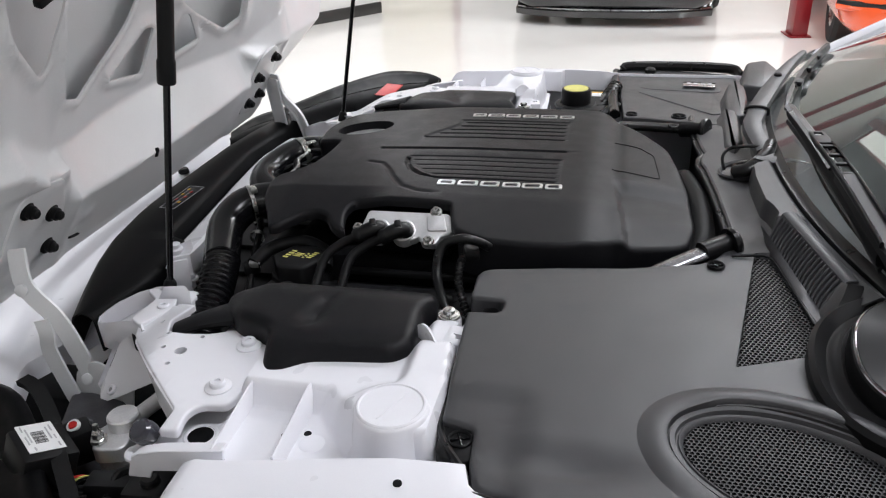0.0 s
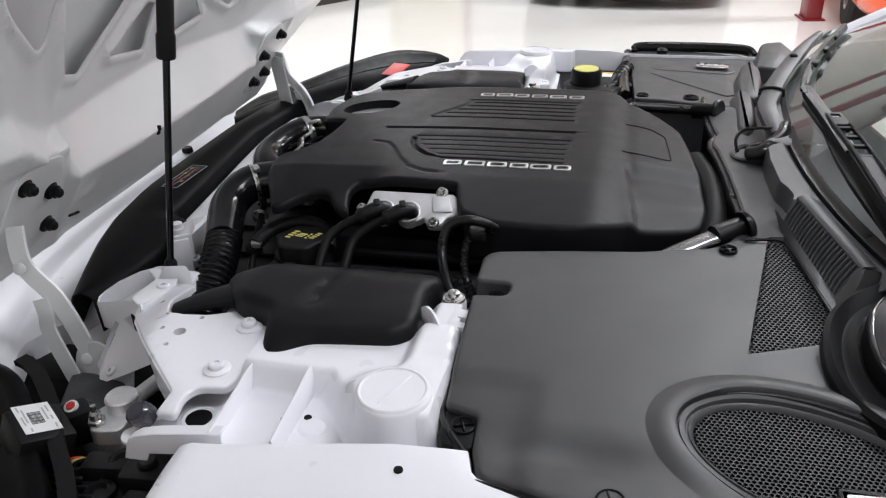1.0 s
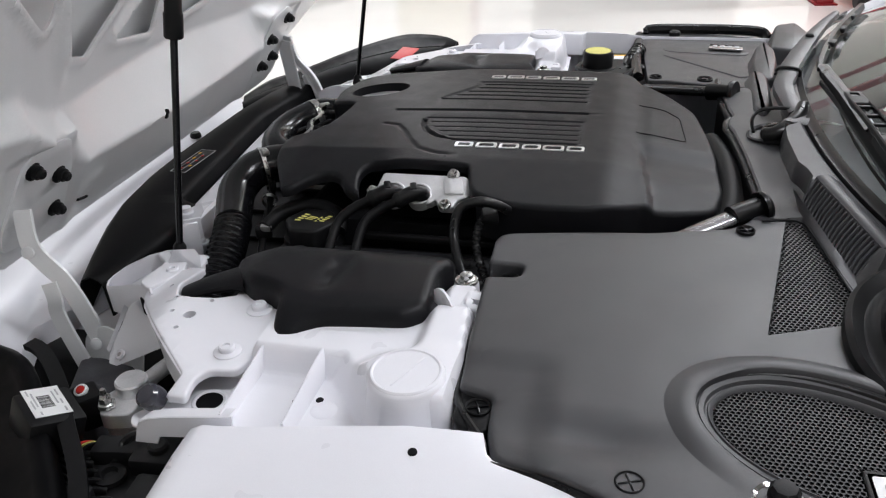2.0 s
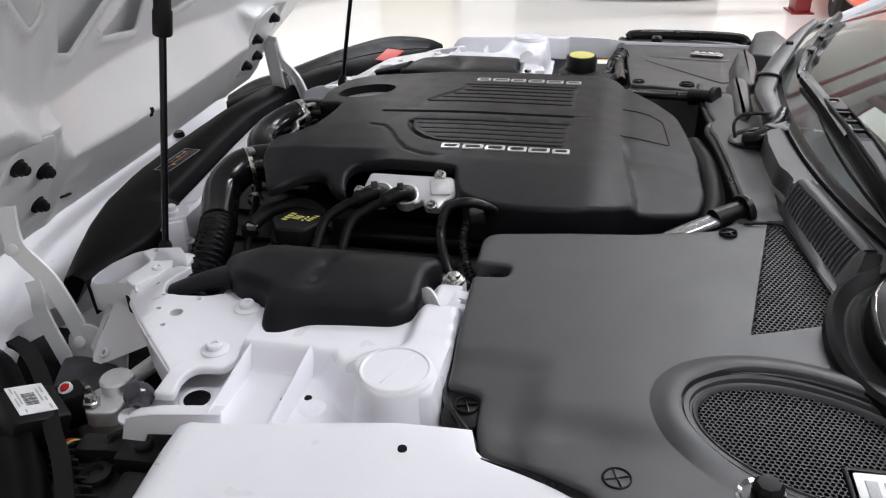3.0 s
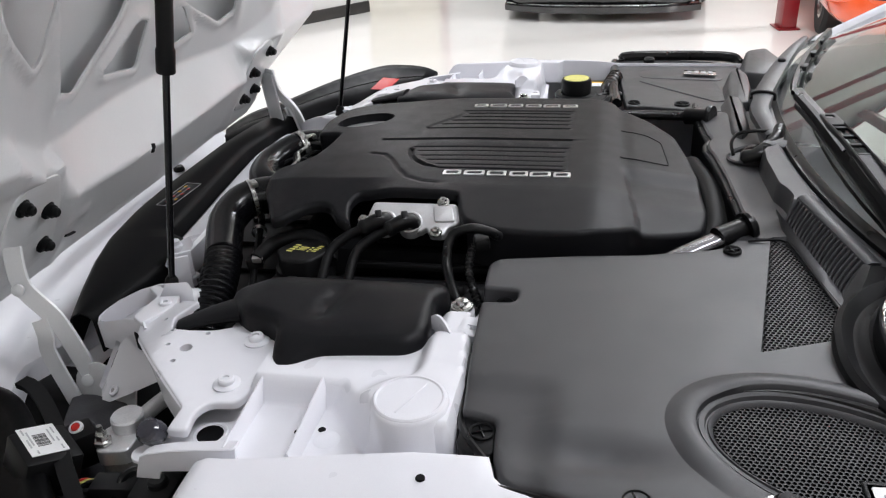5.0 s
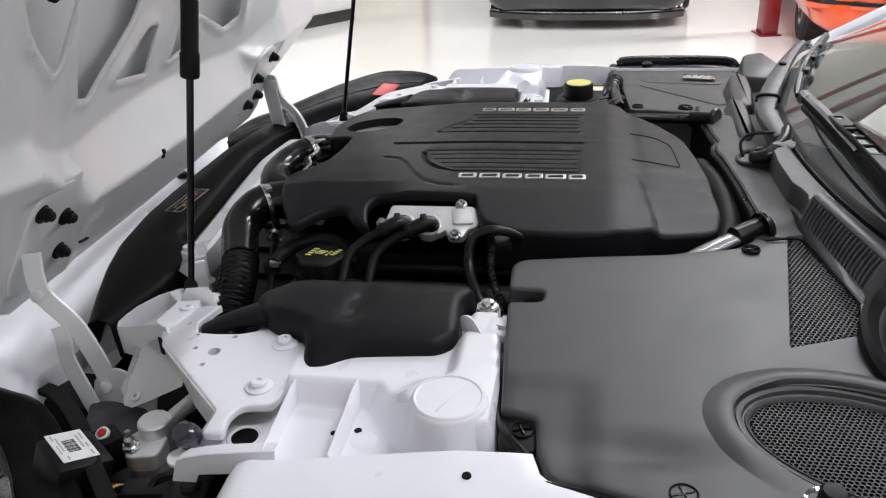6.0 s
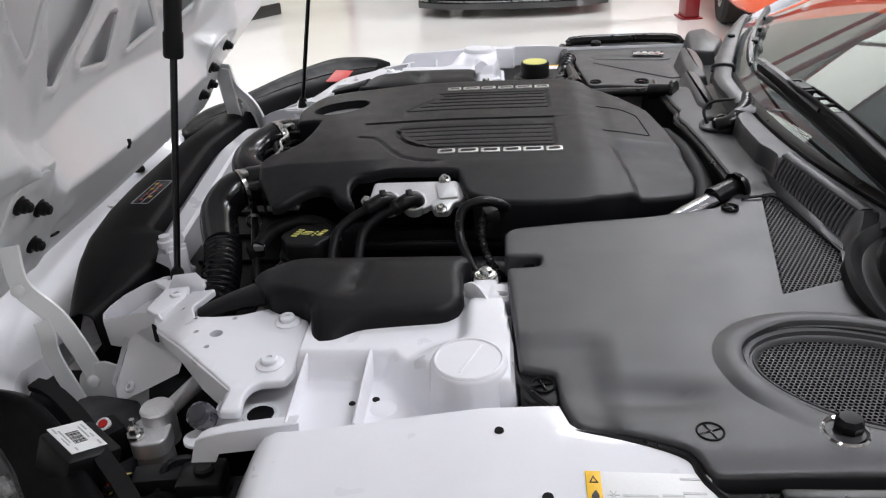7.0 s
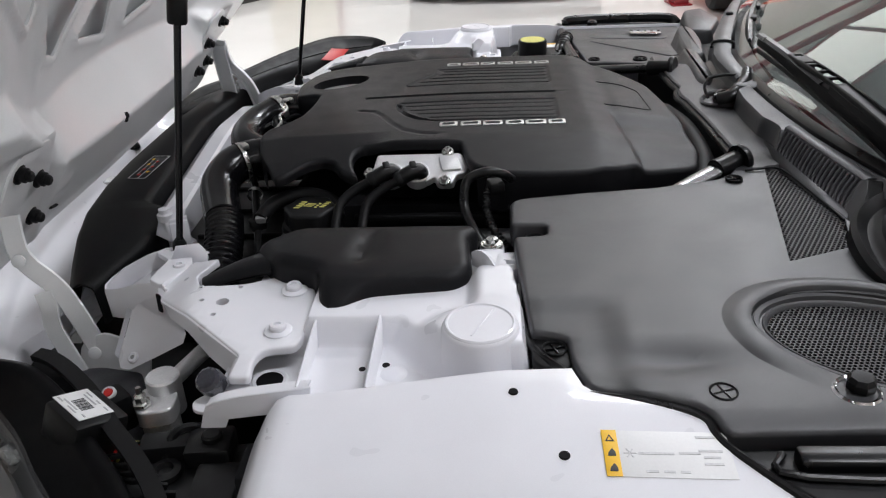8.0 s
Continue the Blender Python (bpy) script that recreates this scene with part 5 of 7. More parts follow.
def duct():
    """The black moulded air duct that lies over the inner wing."""
    t = thing("air_duct", "black moulded plastic air duct lying over the inner wing", "air duct", (0.3, -0.53, 0.87), "air ducts")
    out = [(0.140, -0.500, 0.01), (0.176, -0.553, 0.02), (0.236, -0.576, 0.015), (0.246, -0.632, 0.01), (0.252, -0.648, 0.008), (0.274, -0.646, 0.012), (0.298, -0.618, 0.015), (0.335, -0.612), (0.402, -0.604, 0.012), (0.423, -0.582, 0.012), (0.416, -0.500, 0.012), (0.428, -0.476, 0.006), (0.424, -0.446, 0.01), (0.395, -0.425, 0.012), (0.330, -0.424), (0.245, -0.432, 0.012), (0.150, -0.478, 0.012)]

    def form(x, y):
        h = 0.010 * smooth(-0.44, -0.50, y) * (1 - smooth(-0.56, -0.66, y)) - 0.012 * smooth(0.20, 0.14, x) - 0.014 * smooth(-0.60, -0.655, y)
        h -= 0.008 * math.exp(-((x - 0.288 - 0.12 * (y + 0.52)) / 0.013) ** 2) * smooth(-0.47, -0.50, y) * (1 - smooth(-0.55, -0.58, y))
        h -= 0.016 * smooth(-0.47, -0.42, y)
        return h

    top = 0.902 if SIDE > 0 else 0.888
    part("shell", panel(rounded(out, 0.012), 0.868, top, 0.014 if SIDE > 0 else 0.007, (), 4, steps(0.14, 0.43, 0.012), steps(-0.66, -0.42, 0.012), form), COVER, t, sharp=40)
    part("snorkel", tube([(0.165, -0.515, 0.884), (0.120, -0.522, 0.874), (0.075, -0.535, 0.862)], lambda f: 0.030 - 0.016 * f, 16, 6, (1.0, 0.42)), COVER, t)
    part("rim", block((0.05, 0.018, 0.012), pose(0.440, -0.468, 0.872, 0, 0, -20), 0.004), MATT, t)
    s = thing("stud", "bright steel stud and nut on the strut tower", "bolt", (0.446, -0.484, 0.866), "tower studs")
    part("base", lathe([(0.017, -0.026), (0.016, -0.006), (0.0145, -0.003), (0, -0.003)], 20, (0.446, -0.484, 0.888)), WHITE, s)
    part("nut", lathe([(0.0120, 0), (0.0120, 0.0020), (0.0080, 0.003), (0.0080, 0.008), (0.005, 0.0095), (0, 0.0095)], 12, (0.446, -0.484, 0.888)), STEEL, s)
    part("washer", lathe([(0.0145, -0.003), (0.0145, 0.0005), (0, 0.0005)], 20, (0.446, -0.484, 0.888)), STEEL, s)
    return t


for SIDE in (1, -1):
    MIRROR = FAR if SIDE < 0 else MIRROR
    duct()
SIDE, MIRROR = 1, Matrix.Diagonal((1, -1, 1, 1))


# ---------------------------------------------------------------- cowl and windscreen
def hex_grid(inside, pitch, z, web=0.30, thick=0.0022):
    """A perforated plate: a grid of six-sided openings wherever inside(x, y) holds."""
    bm = bmesh.new()
    x0, x1, y0, y1 = inside(None, None)
    a = pitch / math.sqrt(3)
    verts = {}

    def v(x, y, zz):
        key = (round(x, 5), round(y, 5), round(zz, 5))
        if key not in verts:
            verts[key] = bm.verts.new((x, y, zz))
        return verts[key]
    row = 0
    y = y0
    while y < y1:
        x = x0 + (pitch / 2 if row % 2 else 0)
        while x < x1:
            if inside(x, y):
                zz = z(x, y)
                ring = [(math.cos(math.pi / 6 + k * math.pi / 3), math.sin(math.pi / 6 + k * math.pi / 3)) for k in range(6)]
                for k in range(6):
                    c, d = ring[k], ring[(k + 1) % 6]
                    o1, o2 = v(x + a * c[0], y + a * c[1], z(x + a * c[0], y + a * c[1])), v(x + a * d[0], y + a * d[1], z(x + a * d[0], y + a * d[1]))
                    i1, i2 = v(x + a * (1 - web) * c[0], y + a * (1 - web) * c[1], zz), v(x + a * (1 - web) * d[0], y + a * (1 - web) * d[1], zz)
                    b1, b2 = v(x + a * (1 - web) * c[0], y + a * (1 - web) * c[1], zz - thick), v(x + a * (1 - web) * d[0], y + a * (1 - web) * d[1], zz - thick)
                    for q in ((o1, o2, i2, i1), (i1, i2, b2, b1)):
                        if len(set(q)) == 4 and not bm.faces.get(q):
                            bm.faces.new(q)
            x += pitch
        y += pitch * math.sqrt(3) / 2
        row += 1
    return bm


def inside_poly(poly):
    box = (min(p[0] for p in poly), max(p[0] for p in poly), min(p[1] for p in poly), max(p[1] for p in poly))

    def f(x, y):
        if x is None:
            return box
        hit = False
        for (ax, ay), (bx, by) in zip(poly, poly[1:] + poly[:1]):
            if (ay > y) != (by > y) and x < (bx - ax) * (y - ay) / (by - ay) + ax:
                hit = not hit
        return hit
    return f


OVAL, OVAL_TURN, OVAL_HALF = (0.835, -0.735), radians(-22), (0.115, 0.069)


def oval(grow, n=64):
    """The outline of the oval grille, grown by some metres."""
    c, q = math.cos(OVAL_TURN), math.sin(OVAL_TURN)
    out = []
    for k in range(n):
        a = 2 * math.pi * k / n
        u, v = (OVAL_HALF[0] + grow) * math.cos(a), (OVAL_HALF[1] + grow) * math.sin(a)
        out.append((OVAL[0] + u * c - v * q, OVAL[1] + u * q + v * c))
    return out


def in_oval(x, y):
    c, q = math.cos(OVAL_TURN), math.sin(OVAL_TURN)
    dx, dy = x - OVAL[0], y - OVAL[1]
    return ((dx * c + dy * q) / (OVAL_HALF[0] - 0.003)) ** 2 + ((-dx * q + dy * c) / (OVAL_HALF[1] - 0.003)) ** 2 < 1


def cowl_form(x, y):
    h = -0.008 * math.exp(-((x - 0.62) / 0.06) ** 2 - ((y + 0.765) / 0.02) ** 2)
    h += 0.010 * smooth(0.86, 0.93, x) * smooth(-0.60, -0.45, y)
    h -= 0.004 * smooth(-0.84, -0.87, y)
    # raised pad beside the fixing tab
    h -= 0.004 * smooth(-0.655, -0.675, y) * (1 - smooth(0.560, 0.580, x))
    return h


def cross_clip(x, y, z, r=0.017, m=None):
    c = thing("cover_clip", "round black fastener clip with a cross slot", "clip", (x, y, z), "cover clips")
    at = (x, y, z)
    part("rim", lathe([(r, -0.004), (r, 0.0008), (r * 0.92, 0.0015), (r * 0.84, 0.0004), (r * 0.76, -0.005), (0, -0.005)], 22, at), MATT, c)
    for a in (20, 110):
        part("cross_bar", block((r * 1.6, r * 0.16, 0.005), pose(x, y, z - 0.0015, 0, 0, a), 0.001), GLOSS, c)
    return c


def cowl_cover():
    t = thing("battery_cover", "grey grained plastic cover with a round perforated grille", "cover", (0.68, -0.6, 0.88))
    out = [(0.470, -0.392, 0.025), (0.580, -0.372), (0.672, -0.360), (0.770, -0.334, 0.01), (0.795, -0.310, 0.012), (0.815, -0.268, 0.01), (0.868, -0.256, 0.006), (0.882, -0.375), (0.895, -0.480, 0.008), (0.925, -0.540, 0.02), (0.945, -0.64), (0.935, -0.80), (0.925, -0.868, 0.01), (0.780, -0.866), (0.645, -0.870, 0.01), (0.634, -0.838, 0.015), (0.580, -0.818), (0.535, -0.808, 0.015), (0.524, -0.770), (0.521, -0.722, 0.008),
           (0.485, -0.712, 0.006), (0.478, -0.600), (0.474, -0.504, 0.006), (0.516, -0.500, 0.010), (0.518, -0.472, 0.010), (0.472, -0.470, 0.006)]
    ring = [p for p in oval(0.043)]
    tri = rounded([(0.846, -0.288), (0.866, -0.284), (0.890, -0.478), (0.872, -0.545), (0.790, -0.578)], 0.003, 2)
    shell = part("shell", panel(rounded(out, 0.008), 0.875, 0.909, 0.005, [ring, tri], 3, steps(0.46, 0.96, 0.013), steps(-0.88, -0.24, 0.013), cowl_form), COWL, t, sharp=40)
    # soft mound round the oval grille, highest on the side of the windscreen
    rows = []
    for grow, up, base in ((0.0432, 0.0, 0.909), (0.038, 0.0022, 0.909), (0.032, 0.0056, 0.909), (0.026, 0.0082, 0.9085), (0.020, 0.0094, 0.908), (0.0155, 0.0090, 0.9075), (0.0140, 0.0082, 0.907), (0.0132, 0.0005, 0.9050), (0.0115, 0.0, 0.9055), (0.0110, 0.0030, 0.9060), (0.0060, 0.0025, 0.9050), (0.0045, 0.0, 0.9030), (0.0030, 0.0, 0.9030), (0.0020, 0.0, 0.9045), (-0.001, 0.0, 0.9030), (-0.003, 0.0, 0.899)):
        ringrow = []
        for k, (x, y) in enumerate(oval(grow, 64)):
            a = 2 * math.pi * k / 64
            far = max(smooth(-0.45, 0.55, math.sin(a + 0.35)), 0.55 * smooth(0.2, 0.9, math.cos(a - math.pi)))
            edge = cowl_form(x, y) if grow > 0.043 else 0.0
            ringrow.append((x, y, base + up * far + edge))
        rows.append(ringrow)
    part("grille_mound", loft(rows, True), COWL, shell, sharp=45)
    # black crescent painting the shade under the mound's overhang
    gap = oval(0.0124, 64)
    part("shadow_gap", sweep(bmesh.new(), [Vector((gap[k % 64][0], gap[k % 64][1], 0.9085)) for k in range(-4, 26)], lambda f: 0.0038 * math.sin(math.pi * min(1.0, 0.05 + f * 0.95)) + 0.0008, 8), RUBBER, shell, "black crescent painting the shade in the gap round the grille")
    part("oval_grille", hex_grid(lambda x, y: (OVAL[0] - 0.13, OVAL[0] + 0.13, OVAL[1] - 0.10, OVAL[1] + 0.10) if x is None else in_oval(x, y) and not (x > 0.846 and y < -0.758), 0.0052, lambda x, y: 0.9000, 0.27), GRILLE, shell, "oval grille of small six-sided openings", sharp=20)
    win = thing("fuse_window", "pale plastic window set in the grille", "window", (0.87, -0.79, 0.89))
    part("frame", panel(rounded([(0.846, -0.758), (0.915, -0.755), (0.905, -0.815), (0.846, -0.812)], 0.004), 0.890, 0.902, 0.002, [rounded([(0.853, -0.765), (0.906, -0.762), (0.898, -0.806), (0.853, -0.803)], 0.003)]), MATT, win)
    part("plate", block((0.060, 0.050, 0.006), pose(0.878, -0.785, 0.899), 0.002), PAPER, win, "pale printed plate")
    for k in range(3):
        part("print_bar", block((0.010, 0.022, 0.001), pose(0.866 + 0.015 * k, -0.785, 0.9025), 0.0003), GREYINK, win)
    part("side_grille", hex_grid(inside_poly([tuple(p) for p in inset(ccw(tri), 0.0025)]), 0.0058, lambda x, y: 0.9072 + cowl_form(x, y), 0.27), GRILLE, shell, "slanted grille of small six-sided openings", sharp=20)
    # near-black sheet stands in for the shade under both grilles
    part("backing", panel([(0.70, -0.81), (0.90, -0.81), (0.91, -0.27), (0.80, -0.27), (0.70, -0.6)], 0.870, 0.878, 0.002), VOID, t, "near-black sheet painting the shade below the grilles")
    tab = panel(rounded([(0.486, -0.708), (0.522, -0.712), (0.527, -0.752), (0.520, -0.764), (0.494, -0.762), (0.485, -0.748)], 0.006), 0.878, 0.896, 0.003)
    part("tab", tab, MATT, t, "black fixing tab")
    cross_clip(0.508, -0.732, 0.8975, 0.013)
    cross_clip(0.654, -0.817, 0.9090, 0.0130)
    cross_clip(0.501, -0.485, 0.896, 0.012)
    cross_clip(0.789, -0.342, 0.912, 0.012)
    k = t
    part("knob_socket", lathe([(0.021, -0.012), (0.022, 0.0), (0.020, 0.0025), (0.017, 0.001), (0.016, -0.010), (0, -0.010)], 24, (0.772, -0.816, 0.9085)), CHROME, k, "bright metal socket")
    part("knob", lathe([(0.010, -0.008), (0.0115, 0.003), (0.0132, 0.007), (0.0132, 0.013), (0.010, 0.0175), (0, 0.019)], 8, (0.776, -0.812, 0.9040)), MATT, k)
    s = thing("cover_seal", "black rubber sealing strip along the cover", "seal", (0.8, -0.9, 0.88))
    part("channel", panel(rounded([(0.645, -0.876), (0.93, -0.874), (0.95, -0.935), (0.70, -0.935)], 0.006), 0.872, 0.894, 0.003), MATT, s)
    part("strip", block((0.21, 0.022, 0.016), pose(0.80, -0.893, 0.898), 0.005), RUBBER, s)
    part("lip", tube([(0.686, -0.885, 0.897), (0.698, -0.912, 0.897), (0.95, -0.918, 0.897)], 0.0035, 8, 4), RUBBER, s)
    rub = thing("edge_trim", "black rubber edging round the grey cover", "trim", (0.55, -0.8, 0.89))
    part("edging", tube([(0.478, -0.60, 0.893), (0.483, -0.712, 0.893), (0.520, -0.779, 0.898), (0.531, -0.809, 0.901), (0.580, -0.822, 0.902), (0.630, -0.842, 0.901), (0.643, -0.874, 0.896), (0.70, -0.940, 0.890)], 0.0042, 8, 6), RUBBER, rub)
    return t


cowl_cover()


def louvre_vent():
    t = thing("louvre_vent", "grey plastic louvred vent in front of the windscreen", "vent", (0.91, -0.35, 0.90))
    a, b = Vector((0.8645, -0.268, 0.924)), Vector((0.903, -0.446, 0.909))
    c, d = Vector((0.8830, -0.256, 0.953)), Vector((0.931, -0.424, 0.939))
    # near-black tray paints the shade between the louvres
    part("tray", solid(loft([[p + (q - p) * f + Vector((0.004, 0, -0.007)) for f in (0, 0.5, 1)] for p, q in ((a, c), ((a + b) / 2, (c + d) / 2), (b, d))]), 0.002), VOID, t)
    n = 21
    for k in range(n):
        f = (k + 0.5) / n
        p, q = a + (b - a) * f, c + (d - c) * f
        part("louvre", tube([p + Vector((0, -0.003, -0.001)), p + (q - p) * 0.25 + Vector((0, 0.001, 0.0015)), p + (q - p) * 0.7 + Vector((0, 0.002, 0.0015)), q], 0.0031, 6, 3, (0.8, 1.0)), COWL, t)
    rows = []
    for k in range(13):
        p = a + (b - a) * (-0.12 + 1.14 * k / 12)
        q = Vector((0.8635 + 0.0300 * k / 12, -0.292 - 0.184 * k / 12, 0.9090))
        rows.append([q + Vector((-0.001, 0, -0.004)), q + Vector((0.0005, 0, 0.0018)), q.lerp(p, 0.5) + Vector((0, 0, 0.0015)), p + Vector((-0.002, 0, 0.0005)), p + Vector((0.001, 0, -0.004))])
    part("front_strip", solid(loft(rows), -0.002), COWL, t, sharp=50)
    rows = []
    for k in range(15):
        p = c + (d - c) * (k / 14)
        rows.append([p + Vector((-0.002, 0, -0.003)), p + Vector((-0.001, 0, 0.001)), p + Vector((0.002, 0, 0.003)), p + Vector((0.012, 0.002, 0.003)), p + Vector((0.016, 0.002, 0.001)), p + Vector((0.017, 0.002, -0.012))])
    part("rear_edge", solid(loft(rows), -0.002), COWL, t, sharp=40)
    # end fin: a bright-edged web down to the cover
    part("end_fin", sheet([(0.896, -0.452, 0.907), (0.892, -0.492, 0.908), (0.902, -0.486, 0.916), (0.922, -0.452, 0.938), (0.931, -0.430, 0.944), (0.926, -0.422, 0.941)], 0.005, 0.001), COWL, t)
    part("end_wall", sheet([(0.931, -0.430, 0.944), (0.922, -0.452, 0.938), (0.903, -0.486, 0.916), (0.915, -0.505, 0.905), (0.955, -0.500, 0.920), (0.957, -0.432, 0.942)], 0.004), MATT, t)
    return t


def mound(pts, z0, z1, run):
    """A raised shoulder with slanting sides and rounded shoulders."""
    base = ccw(rounded(pts, 0.02, 6))
    top = z1 - z0
    return loft_cap([[(x, y, z0 + top * h) for x, y in inset(base, run * k)] for k, h in ((-0.5, 0.0), (-0.15, 0.35), (0.12, 0.70), (0.25, 0.86), (0.42, 0.96), (0.62, 1.0))])


def loft_cap(rows):
    bm = loft(rows, True)
    bm.verts.ensure_lookup_table()
    n = len(rows[0])
    bm.faces.new(bm.verts[-n:])
    bmesh.ops.recalc_face_normals(bm, faces=bm.faces)
    return bm


def cowl_panel():
    """The grey panel between the bay and the windscreen, across the car."""
    t = thing("cowl_panel", "grey plastic cowl panel below the windscreen", "cowl panel", (0.87, 0.1, 0.90))
    lip_line = [(-0.46, 0.8925), (-0.335, 0.8725), (-0.318, 0.868), (-0.309, 0.860), (-0.306, 0.822), (-0.22, 0.820), (-0.08, 0.813), (0.03, 0.803), (0.055, 0.797), (0.085, 0.799), (0.11, 0.808), (0.145, 0.803), (0.265, 0.796), (0.34, 0.802), (0.37, 0.850), (0.62, 0.945)]
    ridge_line = [(-0.46, 0.904), (-0.30, 0.872), (-0.272, 0.864), (-0.255, 0.872), (-0.236, 0.877), (-0.212, 0.873), (-0.190, 0.865), (-0.10, 0.862), (-0.045, 0.866), (-0.030, 0.884), (0.62, 1.03)]
    rows = []
    for k in range(109):
        y = -0.46 + 1.08 * k / 108
        lip, back = bend(lip_line, y), 0.900 + 0.19 * abs(y / 0.74) ** 2.2
        # inner flank of the wall in front of the glass: steep by the louvres, a soft slope beyond the wiper
        near = 1 - smooth(-0.040, 0.010, y)
        front = bend(ridge_line, y) * near + (back - 0.016) * (1 - near)
        top = 0.949 - 0.040 * smooth(-0.252, -0.272, y) - 0.034 * smooth(0.30, 0.50, y)
        rear = 0.945 - 0.040 * smooth(0.30, 0.48, y)
        bowl = 0.010 * math.exp(-((y - 0.002) / 0.040) ** 2)
        low = 0.911 + (0.9155 - 0.073 * (y + 0.105) - 0.911) * smooth(0.22, 0.37, y)     # down to the side cover beyond
        under = smooth(-0.300, -0.314, y)     # below the louvres the front edge dips under the battery cover
        low, lip = low - 0.022 * under, lip + (front - 0.032 - lip) * under
        rows.append([(lip, y, low - 0.012), (lip, y, low - 0.004), (lip + 0.003, y, low - 0.001), (lip + 0.020, y, low), ((lip + front) / 2, y, low + 0.002), (front - 0.006, y, low + 0.004 - bowl), (front - 0.001, y, low + 0.007 - bowl), (front + 0.002 + 0.006 * (1 - near), y, top - 0.004), (front + 0.004 + 0.010 * (1 - near), y, top), (max(front + 0.006, back - 0.006), y, max(top, rear)), (max(front + 0.010, back), y, rear - 0.001), (max(front + 0.012, back + 0.003), y, rear - 0.025)])
    part("panel", solid(loft(rows), -0.003), COWL, t, sharp=30)
    part("lip_seal", sweep(bmesh.new(), [Vector((bend(lip_line, -0.30 + 0.64 * k / 50) - 0.004, -0.30 + 0.64 * k / 50, 0.900)) for k in range(51)], 0.0055, 8), RUBBER, t, "black rubber seal along the edge")
    part("seam", tube([(0.813, -0.312, 0.9110), (0.845, -0.308, 0.9125), (0.858, -0.311, 0.9130), (0.868, -0.335, 0.9130), (0.889, -0.478, 0.9110)], 0.0015, 6, 6), VOID, t, "thin dark joint")
    # raised blocks in front of the glass
    for name, pts, z0, z1 in (("shoulder", [(0.862, 0.300), (0.902, 0.290), (0.922, 0.420), (0.928, 0.520), (0.908, 0.575), (0.884, 0.540), (0.868, 0.420)], 0.878, 0.921), ("shoulder", [(0.925, 0.600), (0.985, 0.580), (1.040, 0.720), (1.020, 0.850), (0.960, 0.820)], 0.855, 0.900), ("ledge", [(0.842, 0.120), (0.858, 0.085), (0.880, 0.140), (0.890, 0.330), (0.858, 0.350)], 0.898, 0.9225)):
        part(name, mound(pts, z0, z1, 0.016), COWL, t, sharp=50)
    # far cover
    out = [(0.660, 0.345, 0.012), (0.700, 0.345), (0.800, 0.320, 0.02), (0.870, 0.310), (0.930, 0.45), (0.950, 0.600), (0.940, 0.720, 0.03), (0.800, 0.750), (0.640, 0.745, 0.01), (0.650, 0.55)]
    tilt = Matrix(((1, 0, 0, 0), (0, 1.30, 0, -0.105), (0, -0.095, 1, 0.036), (0, 0, 0, 1)))     # it falls away towards the far wing
    f = thing("side_cover", "grey plastic side cover with a slotted plate", "cover", (0.8, 0.55, 0.88))
    part("shell", turned(panel(rounded(out, 0.01), 0.870, 0.893, 0.004, (), 3, steps(0.64, 0.95, 0.03), steps(0.31, 0.75, 0.03), lambda x, y: 0.003 * smooth(0.5, 0.6, y)), tilt), COWL, f)
    part("raised_plate", turned(panel(rounded([(0.690, 0.540), (0.868, 0.535), (0.868, 0.385), (0.846, 0.374)], 0.008), 0.892, 0.8955, 0.002), tilt), COWL, f)
    part("oval", turned(panel(rounded([(0.690, 0.565), (0.885, 0.540), (0.892, 0.600), (0.80, 0.652), (0.70, 0.640)], 0.04), 0.894, 0.8965, 0.002), tilt), COWL, f)
    part("slot_plate", turned(block((0.075, 0.035, 0.004), pose(0.838, 0.587, 0.902, 0, 0, -8), 0.001), tilt), CHROME, f, "bright plate with printed bars")
    for k in range(4):
        part("print_bar", turned(block((0.010, 0.016, 0.001), pose(0.814 + 0.016 * k, 0.590 - 0.002 * k, 0.9045, 0, 0, -8), 0.0002), tilt), GREYINK, f)
    part("rear_edge", turned(tube([(0.655, 0.738, 0.893), (0.668, 0.748, 0.9045), (0.80, 0.752, 0.9065), (0.93, 0.735, 0.9065), (0.955, 0.71, 0.895)], 0.012, 8, 5, (0.7, 1.2)), tilt), RUBBER, f, "black rubber rear edge")
    part("stop", turned(lathe([(0.014, 0), (0.014, 0.010), (0.010, 0.014), (0, 0.014)], 16, (0.726, 0.722, 0.896)), tilt), MATT, f)
    cross_clip(0.774, 0.354, 0.899, 0.016)
    cross_clip(0.676, 0.366, 0.897, 0.013)
    return t


louvre_vent()
cowl_panel()


def brace():
    t = thing("strut_brace", "satin metal strut brace running to the bulkhead", "brace", (0.75, -0.31, 0.87), "strut braces")
    d = 0.0 if SIDE > 0 else 0.050
    part("rod", tube([(0.655, -0.385 + d, 0.880), (0.715, -0.340 + d, 0.894), (0.792, -0.287 + d, 0.909)], 0.0115, 16, 4, (1.25, 0.8)), BRACEMETAL if SIDE > 0 else RUBBER, t, "bright metal rod" if SIDE > 0 else "dark rod")
    part("sleeve", tube([(0.775, -0.298 + d, 0.906), (0.795, -0.285 + d, 0.910), (0.818, -0.270 + d, 0.914)], lambda f: 0.0165 - 0.002 * f, 16, 4), RUBBER, t, "black rubber sleeve")
    part("collar", lathe([(0, 0), (0.023, 0.0), (0.024, 0.005), (0.022, 0.010), (0, 0.010)], 22, (0.812, -0.276 + d, 0.912), (0.85, 0.45, 0.1)), RUBBER, t)
    return t


for SIDE in (1, -1):
    brace()
